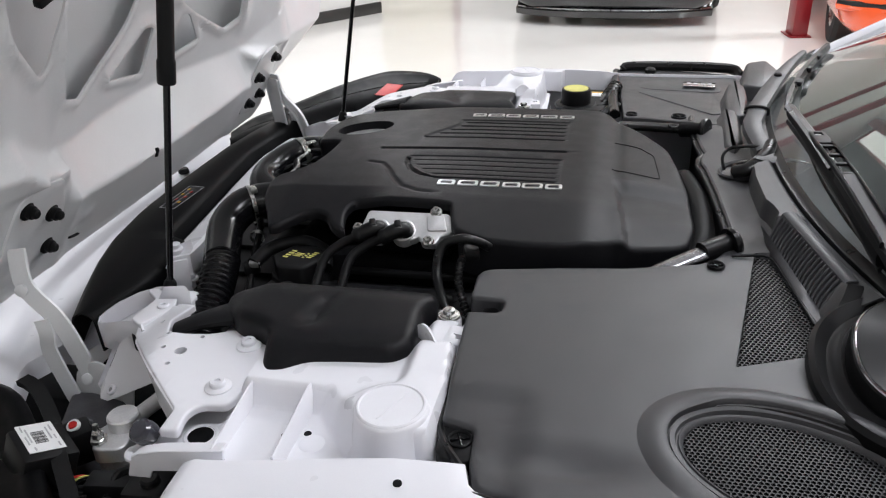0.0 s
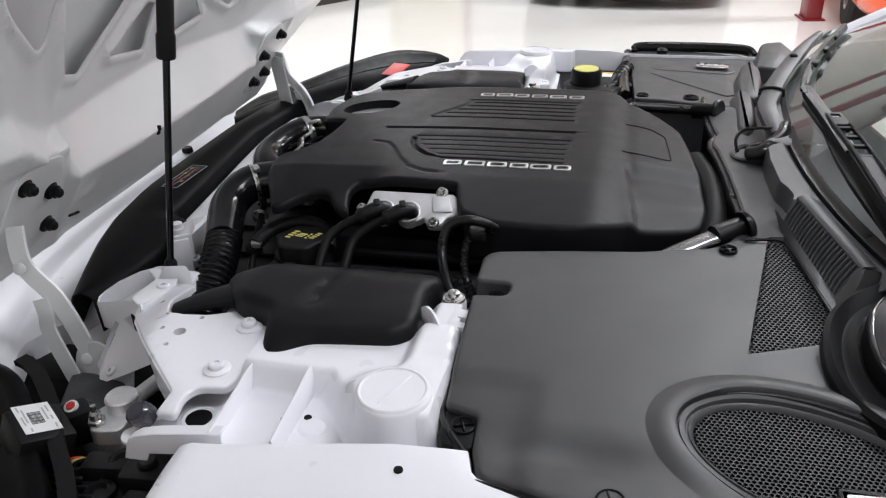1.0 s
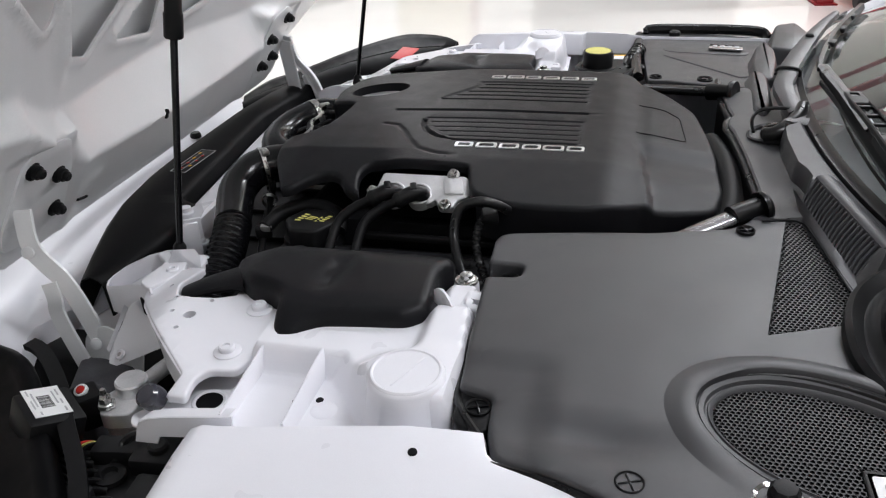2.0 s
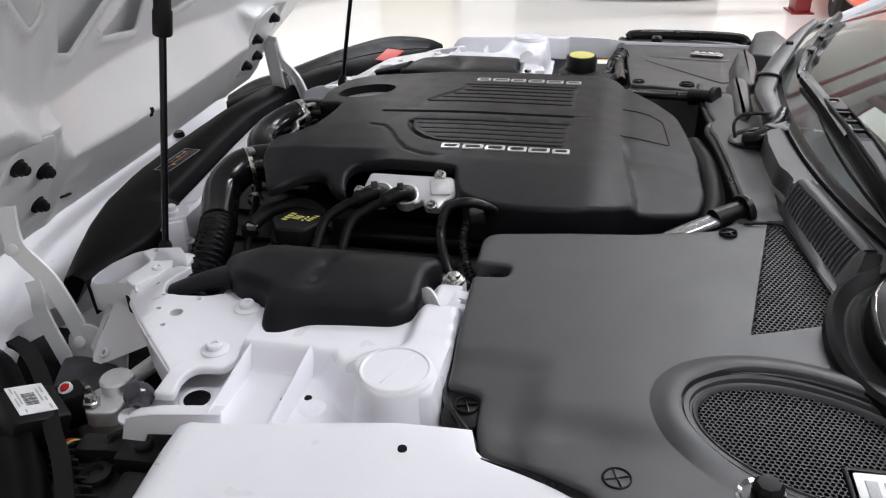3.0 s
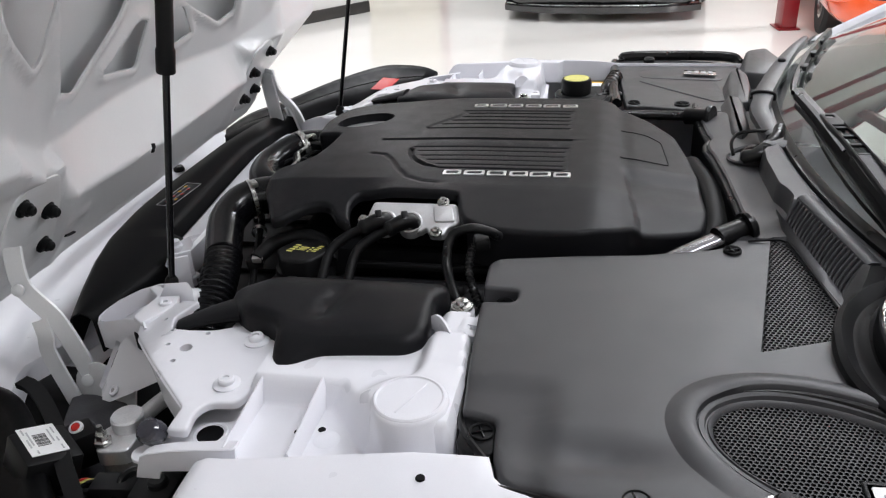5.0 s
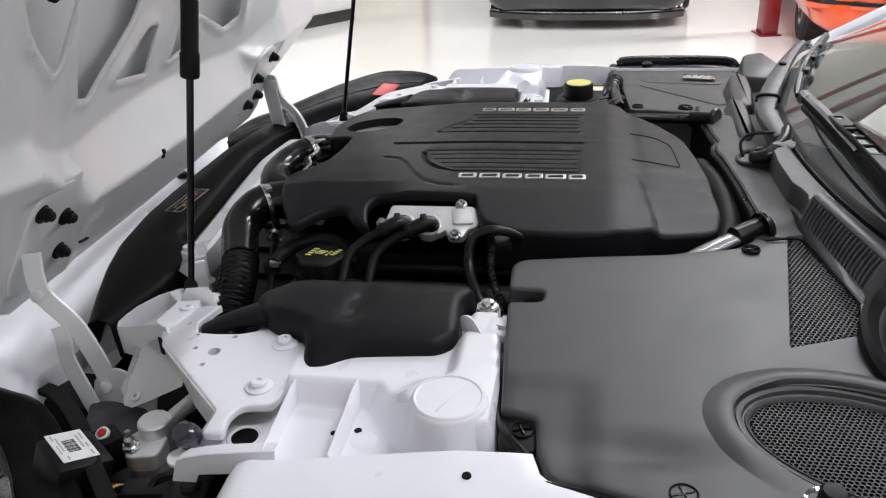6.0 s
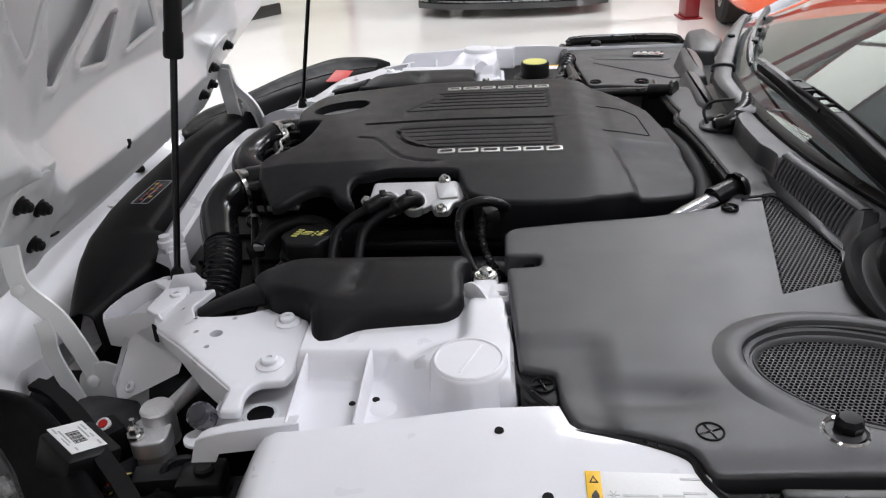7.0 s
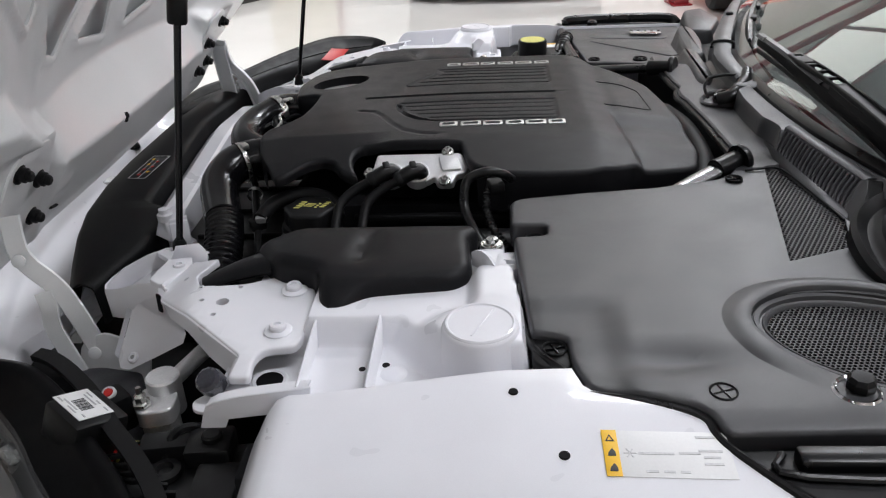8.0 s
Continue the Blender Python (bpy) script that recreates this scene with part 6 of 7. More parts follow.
SIDE = 1
bolt("tower_nut", "bright steel nut below the brace", (0.672, -0.345, 0.872), 0.010, mat=STEEL)


def windscreen():
    t = thing("windscreen", "laminated windscreen with a dark tinted edge", "windscreen", (1.0, 0, 0.95), kind="structure")
    rows, low = [], []
    for k in range(29):
        u = -1 + 2 * k / 28
        y = 0.74 * u
        x0 = 0.910 + 0.19 * abs(u) ** 2.2
        droop = 0.10 * max(0.0, abs(u) - 0.55) ** 2
        rows.append([(x0 + 0.64 * f, y * (1 - 0.16 * f), 0.946 + 0.35 * f - 0.025 * f * f - droop * smooth(0.0, 0.15, f)) for f in [i / 10 for i in range(11)]])
    g = part("pane", solid(loft(rows), 0.005), GLASS, t, sharp=60)
    g.visible_shadow = False
    rows = []
    for k in range(29):
        u = -1 + 2 * k / 28
        y = 0.74 * u
        x0 = 0.906 + 0.19 * abs(u) ** 2.2
        rows.append([(x0 - 0.004, y, 0.940), (x0 - 0.002, y, 0.9475), (x0 + 0.002, y, 0.9505), (x0 + 0.012, y, 0.9540)])
    part("seal", solid(loft(rows), 0.003), RUBBER, t, "black rubber windscreen seal")
    c = thing("cabin", "dark dashboard and seats behind the windscreen", "car interior", (1.4, 0, 0.6))
    rows = []
    for k in range(17):
        y = -0.68 + 1.36 * k / 16
        rows.append([(0.99 + 0.1 * abs(y / 0.68) ** 2, y, 0.90), (1.15, y, 0.93), (1.38, y, 0.95 + 0.03 * math.exp(-((y + 0.35) / 0.2) ** 2)), (1.50, y, 0.92), (1.52, y, 0.70)])
    part("dashboard", solid(loft(rows), -0.01), CABIN, c)
    for y in (-0.36, 0.36):
        seat = part("seat", block((0.5, 0.48, 0.16), pose(1.95, y, 0.48), 0.05, 3), CABIN, c)
        part("backrest", block((0.14, 0.46, 0.62), pose(2.22, y, 0.80, 0, 14, 0), 0.05, 3), CABIN, c)
    part("steering_wheel", lathe([(0.165, -0.012), (0.178, 0.0), (0.165, 0.012), (0.152, 0.0), (0.165, -0.012)], 32, (1.62, -0.36, 0.90), (0.85, 0, 0.45)), CABIN, c)
    part("tub", solid(loft([[(1.0, -0.75, 0.3), (1.0, 0.75, 0.3)], [(2.6, -0.75, 0.3), (2.6, 0.75, 0.3)]]), 0.02), CABIN, c)
    b = thing("car_body", "white sports car body with roof, doors and wheels", "car", (1.6, 0, 0))
    for s in (-1, 1):
        rows = []
        for x, w, top in ((1.12, 0.955, 0.90), (1.5, 0.96, 0.91), (2.0, 0.95, 0.92), (2.6, 0.96, 0.93), (3.0, 0.955, 0.90), (3.25, 0.86, 0.80)):
            rows.append([(x, s * w * 0.90, 0.16), (x, s * w, 0.28), (x, s * w, 0.55), (x, s * w * 0.97, 0.78), (x, s * w * 0.90, top), (x, s * w * 0.80, top + 0.01)])
        part("side_panel", solid(loft(rows), 0.01), WHITE, b)
        part("pillar", tube([(1.095, s * 0.735, 0.925), (1.40, s * 0.69, 1.10), (1.72, s * 0.62, 1.27)], 0.024, 12, 4, (1.2, 0.8)), WHITE, b)
        rows = []
        for x in (-0.62, -0.45, -0.25, -0.05, 0.10, 0.205):
            w = 0.62 + 0.33 * smooth(-0.62, 0.0, x)
            rows.append([(x, s * w * 0.93, 0.20), (x, s * w, 0.32), (x, s * w, 0.50), (x, s * (w - 0.01), 0.66)])
        part("front_corner", solid(loft(rows), 0.01), WHITE, b)
        for x in (-0.06, 2.56):
            wheel(b, x, s * 0.80, 0.34, 0.25, (0, s, 0))
    rows = []
    for k in range(13):
        y = -0.60 + 1.2 * k / 12
        rows.append([(1.56, y * 1.03, 1.272), (1.70, y, 1.295), (2.10, y * 0.98, 1.305), (2.5, y * 0.95, 1.20), (3.0, y * 1.1, 0.99), (3.25, y * 1.25, 0.92), (3.32, y * 1.25, 0.70), (3.30, y * 1.2, 0.3)])
    part("roof", solid(loft(rows), -0.02), WHITE, b)
    rows = []
    for k in range(13):
        y = -0.64 + 1.28 * k / 12
        d = 0.22 * abs(y / 0.64) ** 2.4
        rows.append([(-0.42 + d, y, 0.70), (-0.62 + d, y, 0.66), (-0.70 + d, y, 0.52), (-0.72 + d, y, 0.36), (-0.66 + d, y, 0.2)])
    part("nose", solid(loft(rows), 0.01), WHITE, b)
    return t


windscreen()


def wipers():
    # arm pointing to the far side
    t = thing("wiper", "black wiper arm and blade lying on the windscreen", "wiper", (0.857, 0.0, 0.92), "wipers")
    part("spindle", lathe([(0.020, -0.016), (0.022, 0.0), (0.019, 0.008), (0.012, 0.013), (0, 0.014)], 22, (0.862, -0.004, 0.922), (-0.2, 0, 1)), GLOSS, t, "glossy black spindle cap")
    rows = []
    for x, y, z, w, lean in ((0.893, 0.012, 0.950, 0.012, 0.0), (0.889, 0.045, 0.955, 0.015, 0.0), (0.885, 0.100, 0.960, 0.0165, 0.0), (0.887, 0.135, 0.963, 0.0165, 0.2), (0.898, 0.175, 0.966, 0.0165, 0.3), (0.908, 0.220, 0.968, 0.0165, 0.3), (0.940, 0.320, 0.971, 0.016, 0.3), (0.978, 0.430, 0.974, 0.014, 0.3), (1.020, 0.540, 0.975, 0.010, 0.3), (1.055, 0.620, 0.975, 0.008, 0.3)):
        rows.append([(x - w, y + lean * w, z - 0.010), (x - w * 0.92, y + lean * w, z), (x - w * 0.5, y, z + 0.0035), (x + w * 0.4, y, z + 0.0045), (x + w * 0.90, y - lean * w, z + 0.002), (x + w, y - lean * w, z - 0.010)])
    part("arm", solid(loft(rows), 0.0025), COWL, t, "dark grey pressed wiper arm", sharp=28)
    part("arm_ring", tube([(0.882, 0.196, 0.958), (0.884, 0.196, 0.969), (0.902, 0.192, 0.9735), (0.920, 0.188, 0.970), (0.922, 0.187, 0.958)], 0.0028, 8, 5), RUBBER, t, "black joint line across the arm")
    part("hook", tube([(0.828, -0.018, 0.926), (0.826, 0.004, 0.940), (0.838, 0.022, 0.949), (0.862, 0.026, 0.953), (0.890, 0.026, 0.953)], 0.0030, 8, 6), RUBBER, t, "black wire loop")
    part("link", tube([(0.846, -0.024, 0.924), (0.864, -0.030, 0.932), (0.884, -0.012, 0.942), (0.898, 0.008, 0.950), (0.906, 0.034, 0.958)], lambda f: 0.0155 - 0.006 * f, 14, 6, (1.0, 0.8)), RUBBER, t, "glossy black lever")
    part("bowl_rim", lathe([(0.040, -0.004), (0.042, 0.002), (0.039, 0.004), (0.035, 0.001), (0.034, -0.010), (0.0, -0.010)], 28, (0.862, 0.002, 0.9190), (-0.18, 0, 1)), COWL, t, "moulded bowl round the spindle")
    part("blade", tube([(0.952, 0.19, 0.972), (0.976, 0.28, 0.978), (1.010, 0.38, 0.986), (1.050, 0.48, 0.990), (1.100, 0.60, 0.990)], lambda f: 0.004 + 0.0055 * smooth(0.0, 0.12, f), 6, 6, (0.8, 1.3)), RUBBER, t, "black rubber blade")
    for f in (0.30, 0.55, 0.80):
        part("blade_clip", block((0.014, 0.030, 0.010), pose(0.952 + 0.135 * f, 0.20 + 0.37 * f, 0.984 + 0.014 * f, 0, 0, -20), 0.003), MATT, t)
    part("arm_button", lathe([(0.008, 0), (0.008, 0.004), (0.005, 0.006), (0, 0.006)], 14, (0.968, 0.400, 0.977)), MATT, t)
    t = thing("wiper", "black wiper blade with clips lying along the glass", "wiper", (0.95, 0.0, 0.96), "wipers")
    line = [(0.939, 0.086, 0.996), (0.948, -0.011, 0.993), (0.954, -0.082, 0.989), (0.960, -0.178, 0.984), (0.965, -0.307, 0.980), (0.968, -0.420, 0.976)]
    part("blade", tube(line, lambda f: 0.009 + 0.005 * smooth(0.0, 0.5, f), 8, 6, (0.7, 1.1)), DEEP, t, "black rubber blade")
    part("spoiler", tube([(x - 0.002, y, z + 0.011) for x, y, z in line[:4]], 0.0085, 6, 6, (1.1, 0.55)), RUBBER, t)
    part("lip", tube([(x - 0.002, y, z - 0.016) for x, y, z in line], 0.004, 6, 6, (0.6, 1.3)), RUBBER, t, "thin rubber wiping edge")
    along = Matrix.Rotation(math.radians(4), 4, "Z")
    part("joint", turned(panel(rounded([(-0.013, -0.030), (0.013, -0.030), (0.013, 0.026), (-0.011, 0.026)], 0.003), -0.008, 0.005, 0.002, [rounded([(-0.006, 0.004), (0.007, 0.004), (0.007, 0.017), (-0.006, 0.017)], 0.002)]), Matrix.Translation((0.956, -0.072, 1.004)) @ along), MATT, t, "black blade joint with a square opening")
    part("joint_latch", turned(block((0.011, 0.011, 0.003), pose(0.0005, 0.0105, 0.001), 0.001), Matrix.Translation((0.956, -0.072, 1.004)) @ along), DULL, t, "grey latch")
    # arm: two rails tied by cross bars, closing into a channel towards its root
    for d, w in ((-0.010, 0.0032), (0.013, 0.0026)):
        part("arm_rail", tube([(0.955 + d, -0.098, 1.007), (0.958 + d, -0.160, 1.008), (0.961 + d, -0.225, 1.007), (0.964 + d, -0.315, 1.005), (0.968 + d, -0.430, 0.998)], w, 8, 5, (0.9, 1.5)), MATT if d < 0 else GLOSS, t)
    for y in (-0.112, -0.150, -0.186, -0.224):
        part("cross_bar", block((0.024, 0.007, 0.005), pose(0.958 + 0.06 * (-0.112 - y), y, 1.006, 0, 0, 4), 0.0015), MATT, t)
    rows = []
    for k in range(9):
        f = k / 8
        x, y, z, w = 0.9615 + 0.016 * f, -0.222 - 0.26 * f, 1.0065 - 0.014 * f, 0.014 + 0.003 * f
        rows.append([(x - w, y, z - 0.012), (x - w, y, z - 0.001), (x - w * 0.8, y, z + 0.0015), (x + w * 0.8, y, z + 0.0015), (x + w, y, z - 0.001), (x + w, y, z - 0.012)])
    part("arm", solid(loft(rows), 0.002), MATT, t, "black pressed channel arm", sharp=30)


wipers()


def corner_piece():
    t = thing("pillar_trim", "black corner trim and rubber bumper at the pillar foot", "trim", (0.98, -0.6, 0.88))
    rim = spline([(1.02, -0.425, 0), (0.955, -0.440, 0), (0.905, -0.480, 0), (0.874, -0.535, 0), (0.866, -0.598, 0), (0.878, -0.650, 0), (0.906, -0.690, 0), (0.950, -0.716, 0), (1.02, -0.73, 0)], 6)
    mid = Vector((1.02, -0.585, 0))

    def ring(steps_):
        return [[p + (mid - p) * k + Vector((0, 0, z + 0.016 * smooth(-0.66, -0.50, p.y))) for k, z in steps_] for p in rim]
    part("lip", solid(loft(ring([(0.0, 0.895), (0.0, 0.914), (0.02, 0.9165), (0.05, 0.913), (0.10, 0.906), (0.16, 0.908), (0.20, 0.914), (0.22, 0.913), (0.235, 0.900)])), -0.003), MATT, t, "dark grey hollowed lip", sharp=50)
    edge = ring([(0.262, 0.9375)])
    part("bright_edge", sweep(bmesh.new(), [r[0] for r in edge[4:]], 0.0022, 8), CHROME, t, "thin bright edge")
    part("body", solid(loft(ring([(0.24, 0.895), (0.245, 0.928), (0.255, 0.934), (0.28, 0.937), (0.56, 0.939), (0.585, 0.936), (0.60, 0.930), (0.61, 0.89)])), -0.003), MATT, t, "black moulded body with a flat top", sharp=30)
    part("core", solid(loft(ring([(0.62, 0.89), (0.66, 0.915), (0.74, 0.925), (0.97, 0.93)])), -0.003), MATT, t, sharp=60)
    part("bumper", lathe([(0.014, 0), (0.016, 0.008), (0.012, 0.020), (0, 0.022)], 16, (0.938, -0.690, 0.920), (-0.3, -0.5, 0.8)), RUBBER, t)


corner_piece()


# ---------------------------------------------------------------- front corner: headlamp and small parts
def front_corner():
    h = thing("headlamp", "headlamp with a clear lens and a black housing", "headlamp", (-0.06, -0.78, 0.6))
    rim = spline([(-0.230, -0.588, 0.795), (-0.178, -0.606, 0.800), (-0.122, -0.626, 0.802), (-0.050, -0.688, 0.803), (0.005, -0.752, 0.804), (0.053, -0.803, 0.804), (0.090, -0.850, 0.804), (0.125, -0.905, 0.802)], 4)
    away = Vector((-0.66, -0.75, 0))

    def band(steps_):
        return [[p + away * d + Vector((0, 0, dz)) for d, dz in steps_] for p in rim]

    part("housing_rim", solid(loft(band([(-0.006, -0.09), (-0.004, -0.010), (0.0, -0.002), (0.010, 0.001), (0.022, -0.003), (0.030, -0.012), (0.058, -0.014), (0.066, -0.020)])), 0.003), BLACKLAMP, h, "black housing rim", sharp=60)
    part("lens", solid(loft(band([(0.062, -0.012), (0.08, -0.014), (0.105, -0.024), (0.14, -0.046), (0.17, -0.085), (0.19, -0.15)])), 0.003), LENS, h, "clear plastic lens", sharp=60).visible_shadow = False
    part("reflector", solid(loft(band([(0.060, -0.030), (0.066, -0.060), (0.08, -0.075), (0.085, -0.060), (0.12, -0.085), (0.16, -0.15)])), 0.003), LAMPGREY, h, "grey inner reflector", sharp=40)
    part("turn_lamp", block((0.04, 0.012, 0.03), pose(-0.185, -0.690, 0.760, 0, 0, -40), 0.004), AMBERL, h, "amber marker")
    for x, y in ((-0.110, -0.720), (-0.160, -0.700)):
        part("lamp_cell", block((0.032, 0.032, 0.020), pose(x, y, 0.740, 0, 20, -40), 0.004), STEEL, h)
    part("inner_strap", sweep(bmesh.new(), [p + Vector((0.018, 0.014, -0.002)) for p in rim[6:]], 0.011, 4, (1.2, 0.5)), MATT, h, "black strap behind the rim")
    box = part("box", block((0.066, 0.066, 0.055), pose(-0.0155, -0.727, 0.788, -20, 8, -36), 0.006), MATT, h, "black lamp module")
    lab = part("label", block((0.054, 0.042, 0.001), pose(-0.013, -0.719, 0.8160, -20, 8, -36), 0.0002), PAPER, box, "white printed label")
    s = thing("label_print", "rows of plain dark bars printed on the lamp label", "label", (-0.012, -0.712, 0.814))
    m = pose(-0.013, -0.719, 0.8168, -20, 8, -36)
    for k, w in enumerate((1.0, 0.5, 1.4, 0.6, 0.5, 1.2, 0.8, 0.5, 1.4, 0.6, 1.0)):
        part("code_bar", turned(block((0.0011 * w, 0.015, 0.0004), pose(-0.010 + 0.0021 * k, -0.001, 0), 0), m), INK, s)
    for k, (dx, dy, w) in enumerate(((-0.014, 0.016, 0.012), (0.004, 0.016, 0.008), (0.019, 0.016, 0.008), (-0.005, 0.011, 0.024), (-0.005, -0.012, 0.026), (0.004, -0.016, 0.016), (-0.019, -0.016, 0.010), (0.021, -0.012, 0.006))):
        part("print_bar", turned(block((w, 0.0018, 0.0004), pose(dx, dy, 0), 0), m), GREYINK, s)
    # tie-rod cylinder with nut
    c = thing("latch_cylinder", "bare aluminium link with a nut and a rod", "bracket", (0.06, -0.65, 0.75))
    part("head", lathe([(0.0205, -0.052), (0.0205, -0.003), (0.0185, -0.0005), (0.0, 0.0)], 28, (0.044, -0.640, 0.797)), ALLOY, c)
    part("flange", panel(rounded([(0.012, -0.654), (0.030, -0.628), (0.064, -0.646), (0.068, -0.684), (0.028, -0.694)], 0.012), 0.758, 0.779, 0.003), ALLOY, c)
    part("clamp_block", panel(rounded([(0.015, -0.656), (0.032, -0.632), (0.062, -0.648), (0.066, -0.682), (0.030, -0.691)], 0.011), 0.715, 0.7565, 0.003), DULL, c, "duller lower clamp half")
    part("rod", tube([(0.044, -0.636, 0.776), (0.062, -0.604, 0.784), (0.092, -0.552, 0.796)], 0.0105, 14, 3), ALLOY, c)
    part("nut", lathe([(0.011, 0), (0.011, 0.005), (0.0075, 0.006), (0.0075, 0.014), (0.004, 0.018), (0.0035, 0.026), (0, 0.026)], 6, (0.030, -0.676, 0.780)), STEEL, c)
    k = thing("rubber_buffer", "round dark rubber buffer on a white tab", "buffer", (0.146, -0.74, 0.84))
    part("buffer", lathe([(0.009, -0.016), (0.0142, -0.012), (0.0150, -0.002), (0.0142, 0.006), (0.0105, 0.0095), (0.006, 0.0100), (0, 0.0085)], 12, (0.146, -0.738, 0.862), (-0.15, -0.55, 0.8)), SMOKED, k)
    part("tab", panel(rounded([(0.126, -0.748), (0.152, -0.722), (0.176, -0.742), (0.158, -0.768), (0.132, -0.764)], 0.008), 0.840, 0.844, 0.0015), WHITE, k)
    p = thing("sensor_plug", "black connector with a red and white ring", "connector", (0.01, -0.67, 0.78))
    part("body", block((0.040, 0.034, 0.05), pose(-0.014, -0.658, 0.758, 0, 0, -42), 0.006), MATT, p)
    part("ring", lathe([(0.0088, 0), (0.0088, 0.004), (0.0062, 0.005), (0.0058, 0.003)], 18, (-0.016, -0.660, 0.7835), (0, -0.4, 0.9)), PAPER, p, "white plastic ring")
    part("dot", lathe([(0.0060, 0.003), (0.005, 0.0058), (0, 0.006)], 14, (-0.016, -0.660, 0.7835), (0, -0.4, 0.9)), REDPART, p, "red centre")
    v = thing("lamp_carrier", "black ribbed plastic carrier behind the headlamp", "carrier", (0.12, -0.78, 0.74))
    part("tray", panel(rounded([(-0.015, -0.735), (0.185, -0.705), (0.200, -0.86), (0.085, -0.87)], 0.012), 0.725, 0.752, 0.004), CARRIER, v)
    for k in range(5):
        x, y, w = -0.004 + 0.0095 * k, -0.757 - 0.0115 * k, 0.058 + 0.004 * k
        part("rib", tube([(x, y - 0.001, 0.7575), (x + w * 0.22, y + 0.004, 0.7600), (x + w * 0.45, y + 0.001, 0.7605), (x + w * 0.62, y - 0.001, 0.7605), (x + w * 0.85, y + 0.004, 0.7605), (x + w, y + 0.007, 0.7580)], 0.0034, 8, 5, (0.8, 1.5)), CARRIER, v)
    part("front_edge", tube([(-0.012, -0.747, 0.758), (0.037, -0.740, 0.762), (0.088, -0.734, 0.762)], 0.0038, 8, 5), CARRIER, v)
    part("eyelet", lathe([(0.018, 0), (0.018, 0.006), (0.010, 0.008), (0.008, 0.002), (0, 0.002)], 18, (0.084, -0.762, 0.754)), CARRIER, v)
    part("connector", block((0.056, 0.030, 0.030), pose(0.074, -0.727, 0.758, 0, 0, 8), 0.004), CARRIER, v)
    part("connector", block((0.052, 0.046, 0.036), pose(0.126, -0.728, 0.757, 0, 0, 5), 0.005), CARRIER, v)
    part("connector_cap", lathe([(0.012, 0), (0.012, 0.006), (0.009, 0.008), (0, 0.008)], 14, (0.130, -0.728, 0.775)), CARRIER, v)
    part("connector", block((0.040, 0.020, 0.020), pose(0.064, -0.800, 0.757, 0, 0, 8), 0.003), CARRIER, v)
    part("connector", block((0.050, 0.060, 0.030), pose(0.150, -0.790, 0.757, 0, 0, 4), 0.006), CARRIER, v)
    for dx, mat in ((0.0, REDPART), (0.007, YELLOW), (0.013, RUBBER), (0.030, RUBBER), (0.036, YELLOW)):
        part("wire", tube([(0.012 + dx, -0.742, 0.750), (0.020 + dx, -0.732, 0.764), (0.030 + dx, -0.720, 0.762), (0.036 + dx, -0.705, 0.742)], 0.0018, 6, 5), mat, v, "thin coloured wire")
    # solid near-black block painting the shade under the rail
    part("shade_block", block((0.060, 0.050, 0.060), pose(0.228, -0.828, 0.805), 0.004), VOID, v, "near-black block painting the shade under the wing rail")
    part("tab", block((0.06, 0.022, 0.02), pose(0.115, -0.846, 0.758, 0, 0, 5), 0.004), CARRIER, v)
    part("cable", tube([(0.075, -0.745, 0.75), (0.085, -0.720, 0.775), (0.110, -0.705, 0.770), (0.135, -0.70, 0.74)], 0.006, 8, 6), RUBBER, v)
    part("cable", tube([(0.050, -0.740, 0.75), (0.070, -0.712, 0.765), (0.100, -0.695, 0.755), (0.12, -0.68, 0.72)], 0.004, 8, 6), RUBBER, v)
    part("red_tag", block((0.014, 0.006, 0.008), pose(0.002, -0.722, 0.762, 0, 0, -30), 0.002), REDPART, v, "red locking tag")


front_corner()


def far_corner():
    h = thing("far_headlamp", "dark glossy headlamp unit with a red label", "headlamp", (-0.05, 0.7, 0.7))
    ridge = spline([(-0.335, 0.490, 0.768), (-0.305, 0.590, 0.782), (-0.235, 0.650, 0.795), (-0.120, 0.760, 0.825), (-0.017, 0.856, 0.840), (0.060, 0.850, 0.845), (0.120, 0.830, 0.842), (0.158, 0.800, 0.835)], 5)
    base = spline([(-0.285, 0.370, 0.768), (-0.245, 0.420, 0.772), (-0.20, 0.47, 0.778), (-0.10, 0.59, 0.785), (0.0, 0.64, 0.795), (0.07, 0.69, 0.800), (0.12, 0.73, 0.805), (0.15, 0.76, 0.810)], 5)
    rows = []
    for r, q in zip(ridge, base):
        rows.append([q + Vector((0.01, -0.01, -0.09)), q] + [q + (r - q) * k + Vector((0, 0, up)) for k, up in ((0.15, 0.014), (0.40, 0.016), (0.50, 0.009), (0.75, 0.013), (0.92, 0.009))] + [r, r + Vector((-0.015, 0.035, -0.012)), r + Vector((-0.03, 0.07, -0.07))])
    part("housing", solid(loft(rows), -0.004), BLACKLAMP, h, sharp=45)
    part("ridge", sweep(bmesh.new(), [q + (r - q) * 0.46 + Vector((0, 0, 0.012)) for r, q in zip(ridge, base)], 0.006, 8), GLOSS, h)
    part("label", block((0.050, 0.070, 0.002), pose(0.034, 0.708, 0.836, 10, 0, -14), 0.0004), REDPART, h, "red warning label")


far_corner()


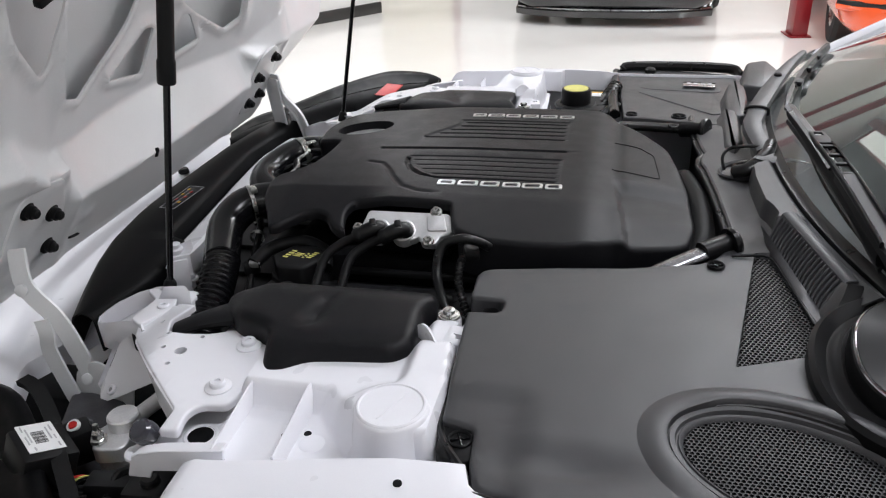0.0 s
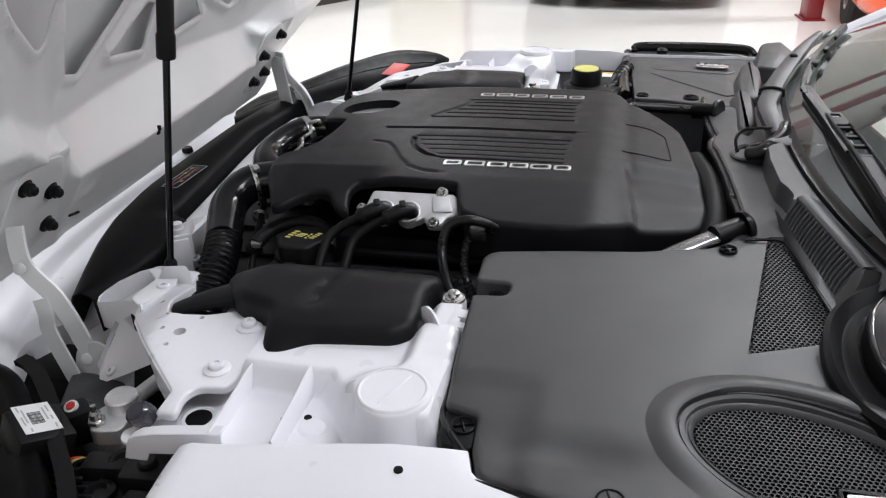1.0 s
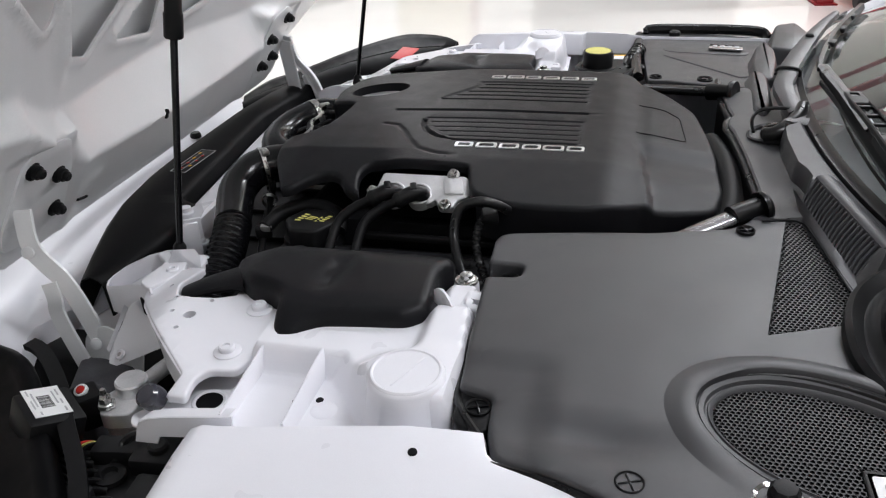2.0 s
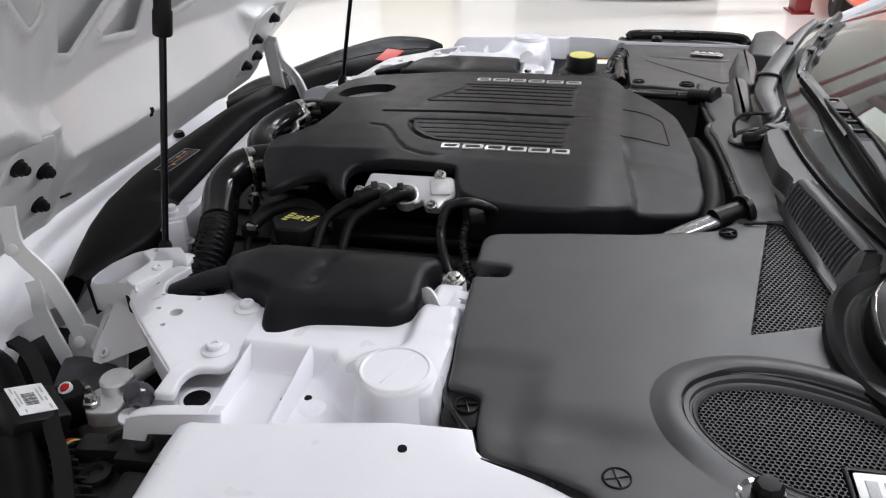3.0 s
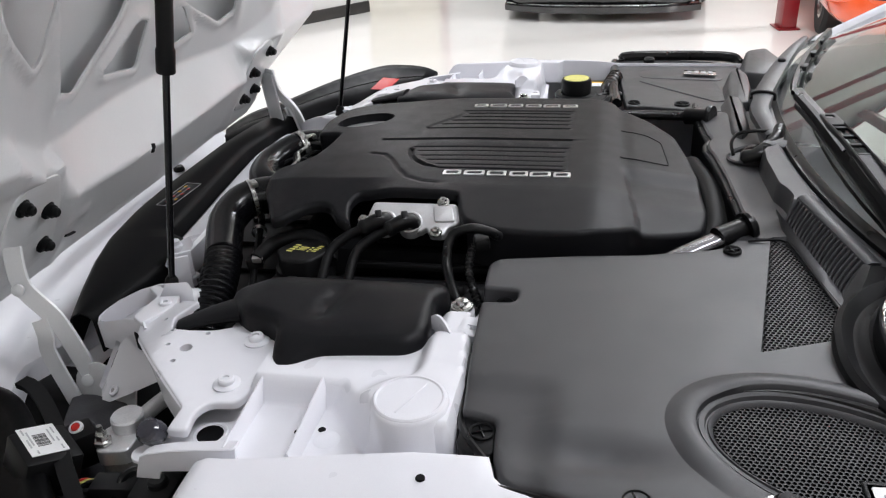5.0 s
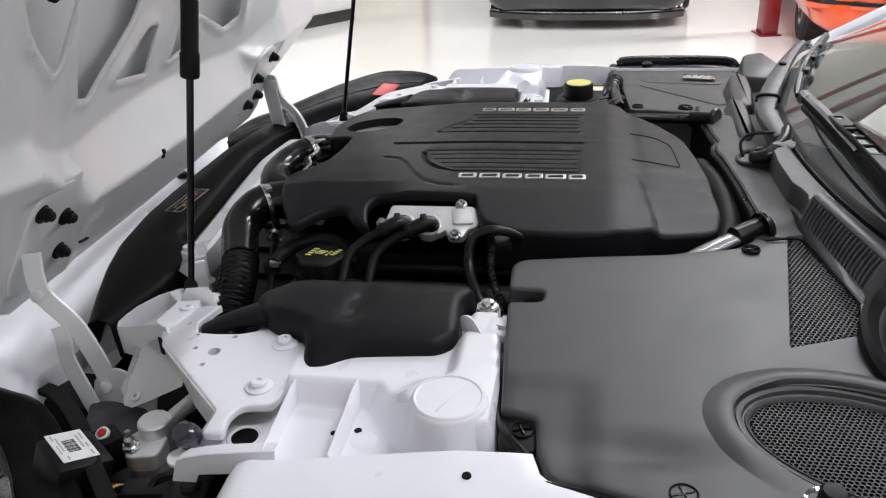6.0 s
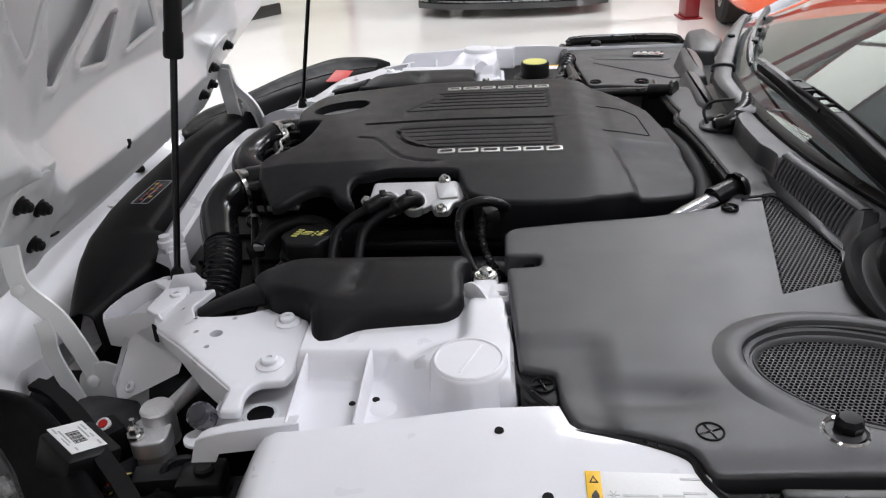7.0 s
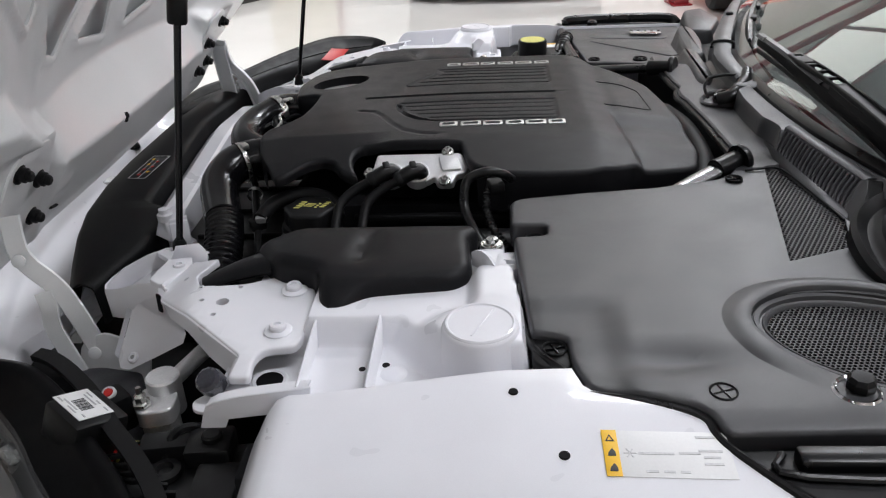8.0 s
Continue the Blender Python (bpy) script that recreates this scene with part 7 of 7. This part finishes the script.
def coolant_tank():
    t = thing("coolant_tank", "black coolant tank with a yellow screw cap", "tank", (0.57, 0.53, 0.80))
    part("tank", panel(rounded([(0.505, 0.455), (0.625, 0.445), (0.640, 0.62), (0.520, 0.625)], 0.02), 0.77, 0.872, 0.02), MATT, t)
    for k in range(4):
        part("rib", tube([(0.600 + 0.010 * k, 0.50 + 0.03 * k, 0.868), (0.618 + 0.006 * k, 0.52 + 0.03 * k, 0.868), (0.632, 0.54 + 0.03 * k, 0.850)], 0.006, 8, 4), MATT, t)
    part("collar", lathe([(0.048, -0.012), (0.050, -0.004), (0.046, 0.0), (0.036, 0.0)], 28, (0.548, 0.515, 0.874)), MATT, t)
    cap = part("cap", lathe([(0.034, 0.0), (0.034, 0.030), (0.032, 0.034), (0.027, 0.034)], 30, (0.548, 0.520, 0.872)), MATT, t, "black screw cap")
    part("cap_disc", lathe([(0.0285, 0.0335), (0.0285, 0.0350), (0, 0.0352)], 28, (0.548, 0.520, 0.872)), YELLOW, cap, "yellow warning disc")
    part("sticker", block((0.035, 0.035, 0.001), pose(0.600, 0.590, 0.8728), 0.0003), PAPER, t, "small pale sticker with an orange edge")
    part("sticker_edge", block((0.035, 0.008, 0.0012), pose(0.600, 0.604, 0.8732), 0.0003), AMBERL, t)
    for k in range(5):
        part("tube_rib", lathe([(0.016, -0.003), (0.018, 0.0), (0.016, 0.003)], 16, (0.622 + 0.004 * k, 0.565 + 0.016 * k, 0.872 + 0.002 * k), (0.25, 1.0, 0.1)), RUBBER, t)
    part("ribbed_tube", tube([(0.615, 0.545, 0.862), (0.622, 0.565, 0.872), (0.638, 0.630, 0.880), (0.640, 0.66, 0.872)], 0.015, 12, 5), RUBBER, t)
    part("port", lathe([(0.014, -0.02), (0.014, 0.008), (0.010, 0.012), (0, 0.012)], 14, (0.640, 0.475, 0.876)), MATT, t)
    part("pipe", tube([(0.640, 0.470, 0.880), (0.625, 0.430, 0.882), (0.60, 0.40, 0.86)], 0.010, 10, 5), RUBBER, t)
    single("far_seal", tube([(0.640, 0.40, 0.884), (0.634, 0.52, 0.880), (0.636, 0.68, 0.869), (0.638, 0.86, 0.856)], 0.011, 10, 5), RUBBER, "black rubber seal beside the side cover", "seal")


coolant_tank()


def wing_label():
    t = thing("wing_label", "white and yellow warning label on the wing rail", "label", (0.59, -0.885, 0.895))
    z = 0.8974
    m = pose(0.592, -0.886, z, 6.85, 1.7, 0)
    part("sheet", turned(block((0.106, 0.050, 0.0006), pose(0, 0, 0), 0.0002), m), PAPER, t)
    part("yellow_band", turned(block((0.013, 0.050, 0.0006), pose(-0.0475, 0, 0.0006), 0.0002), m), AMBERL, t, "yellow band with three hazard signs")
    for k in range(3):
        y = 0.016 - 0.016 * k
        if k == 0:
            part("hazard_sign", turned(panel([(-0.0515, y - 0.004), (-0.0435, y - 0.004), (-0.0475, y + 0.004)], 0.0008, 0.0013, 0.0002, [[(-0.0498, y - 0.003), (-0.0452, y - 0.003), (-0.0475, y + 0.0018)]]), m), INK, t)
        else:
            part("hazard_sign", turned(panel(rounded([(-0.051, y - 0.004), (-0.044, y - 0.004), (-0.044, y), (-0.0465, y + 0.0045), (-0.050, y)], 0.001), 0.0008, 0.0013, 0.0002), m), INK, t)
    for k in range(6):
        a = math.pi * k / 3
        part("flake_arm", turned(block((0.0045, 0.0010, 0.0004), pose(-0.032 + 0.003 * math.cos(a), 0.003 * math.sin(a), 0.0006, 0, 0, math.degrees(a)), 0), m), PALEINK, t)
    for x, y, w in ((-0.010, 0.0, 0.030), (0.018, 0.001, 0.018), (-0.016, -0.019, 0.010), (-0.002, -0.019, 0.009), (0.011, -0.019, 0.008), (0.036, 0.019, 0.020), (0.036, 0.004, 0.020), (0.036, -0.003, 0.014), (0.036, -0.010, 0.016)):
        part("print_bar", turned(block((w, 0.0022, 0.0004), pose(x, y, 0.0006), 0), m), PALEINK, t)


wing_label()
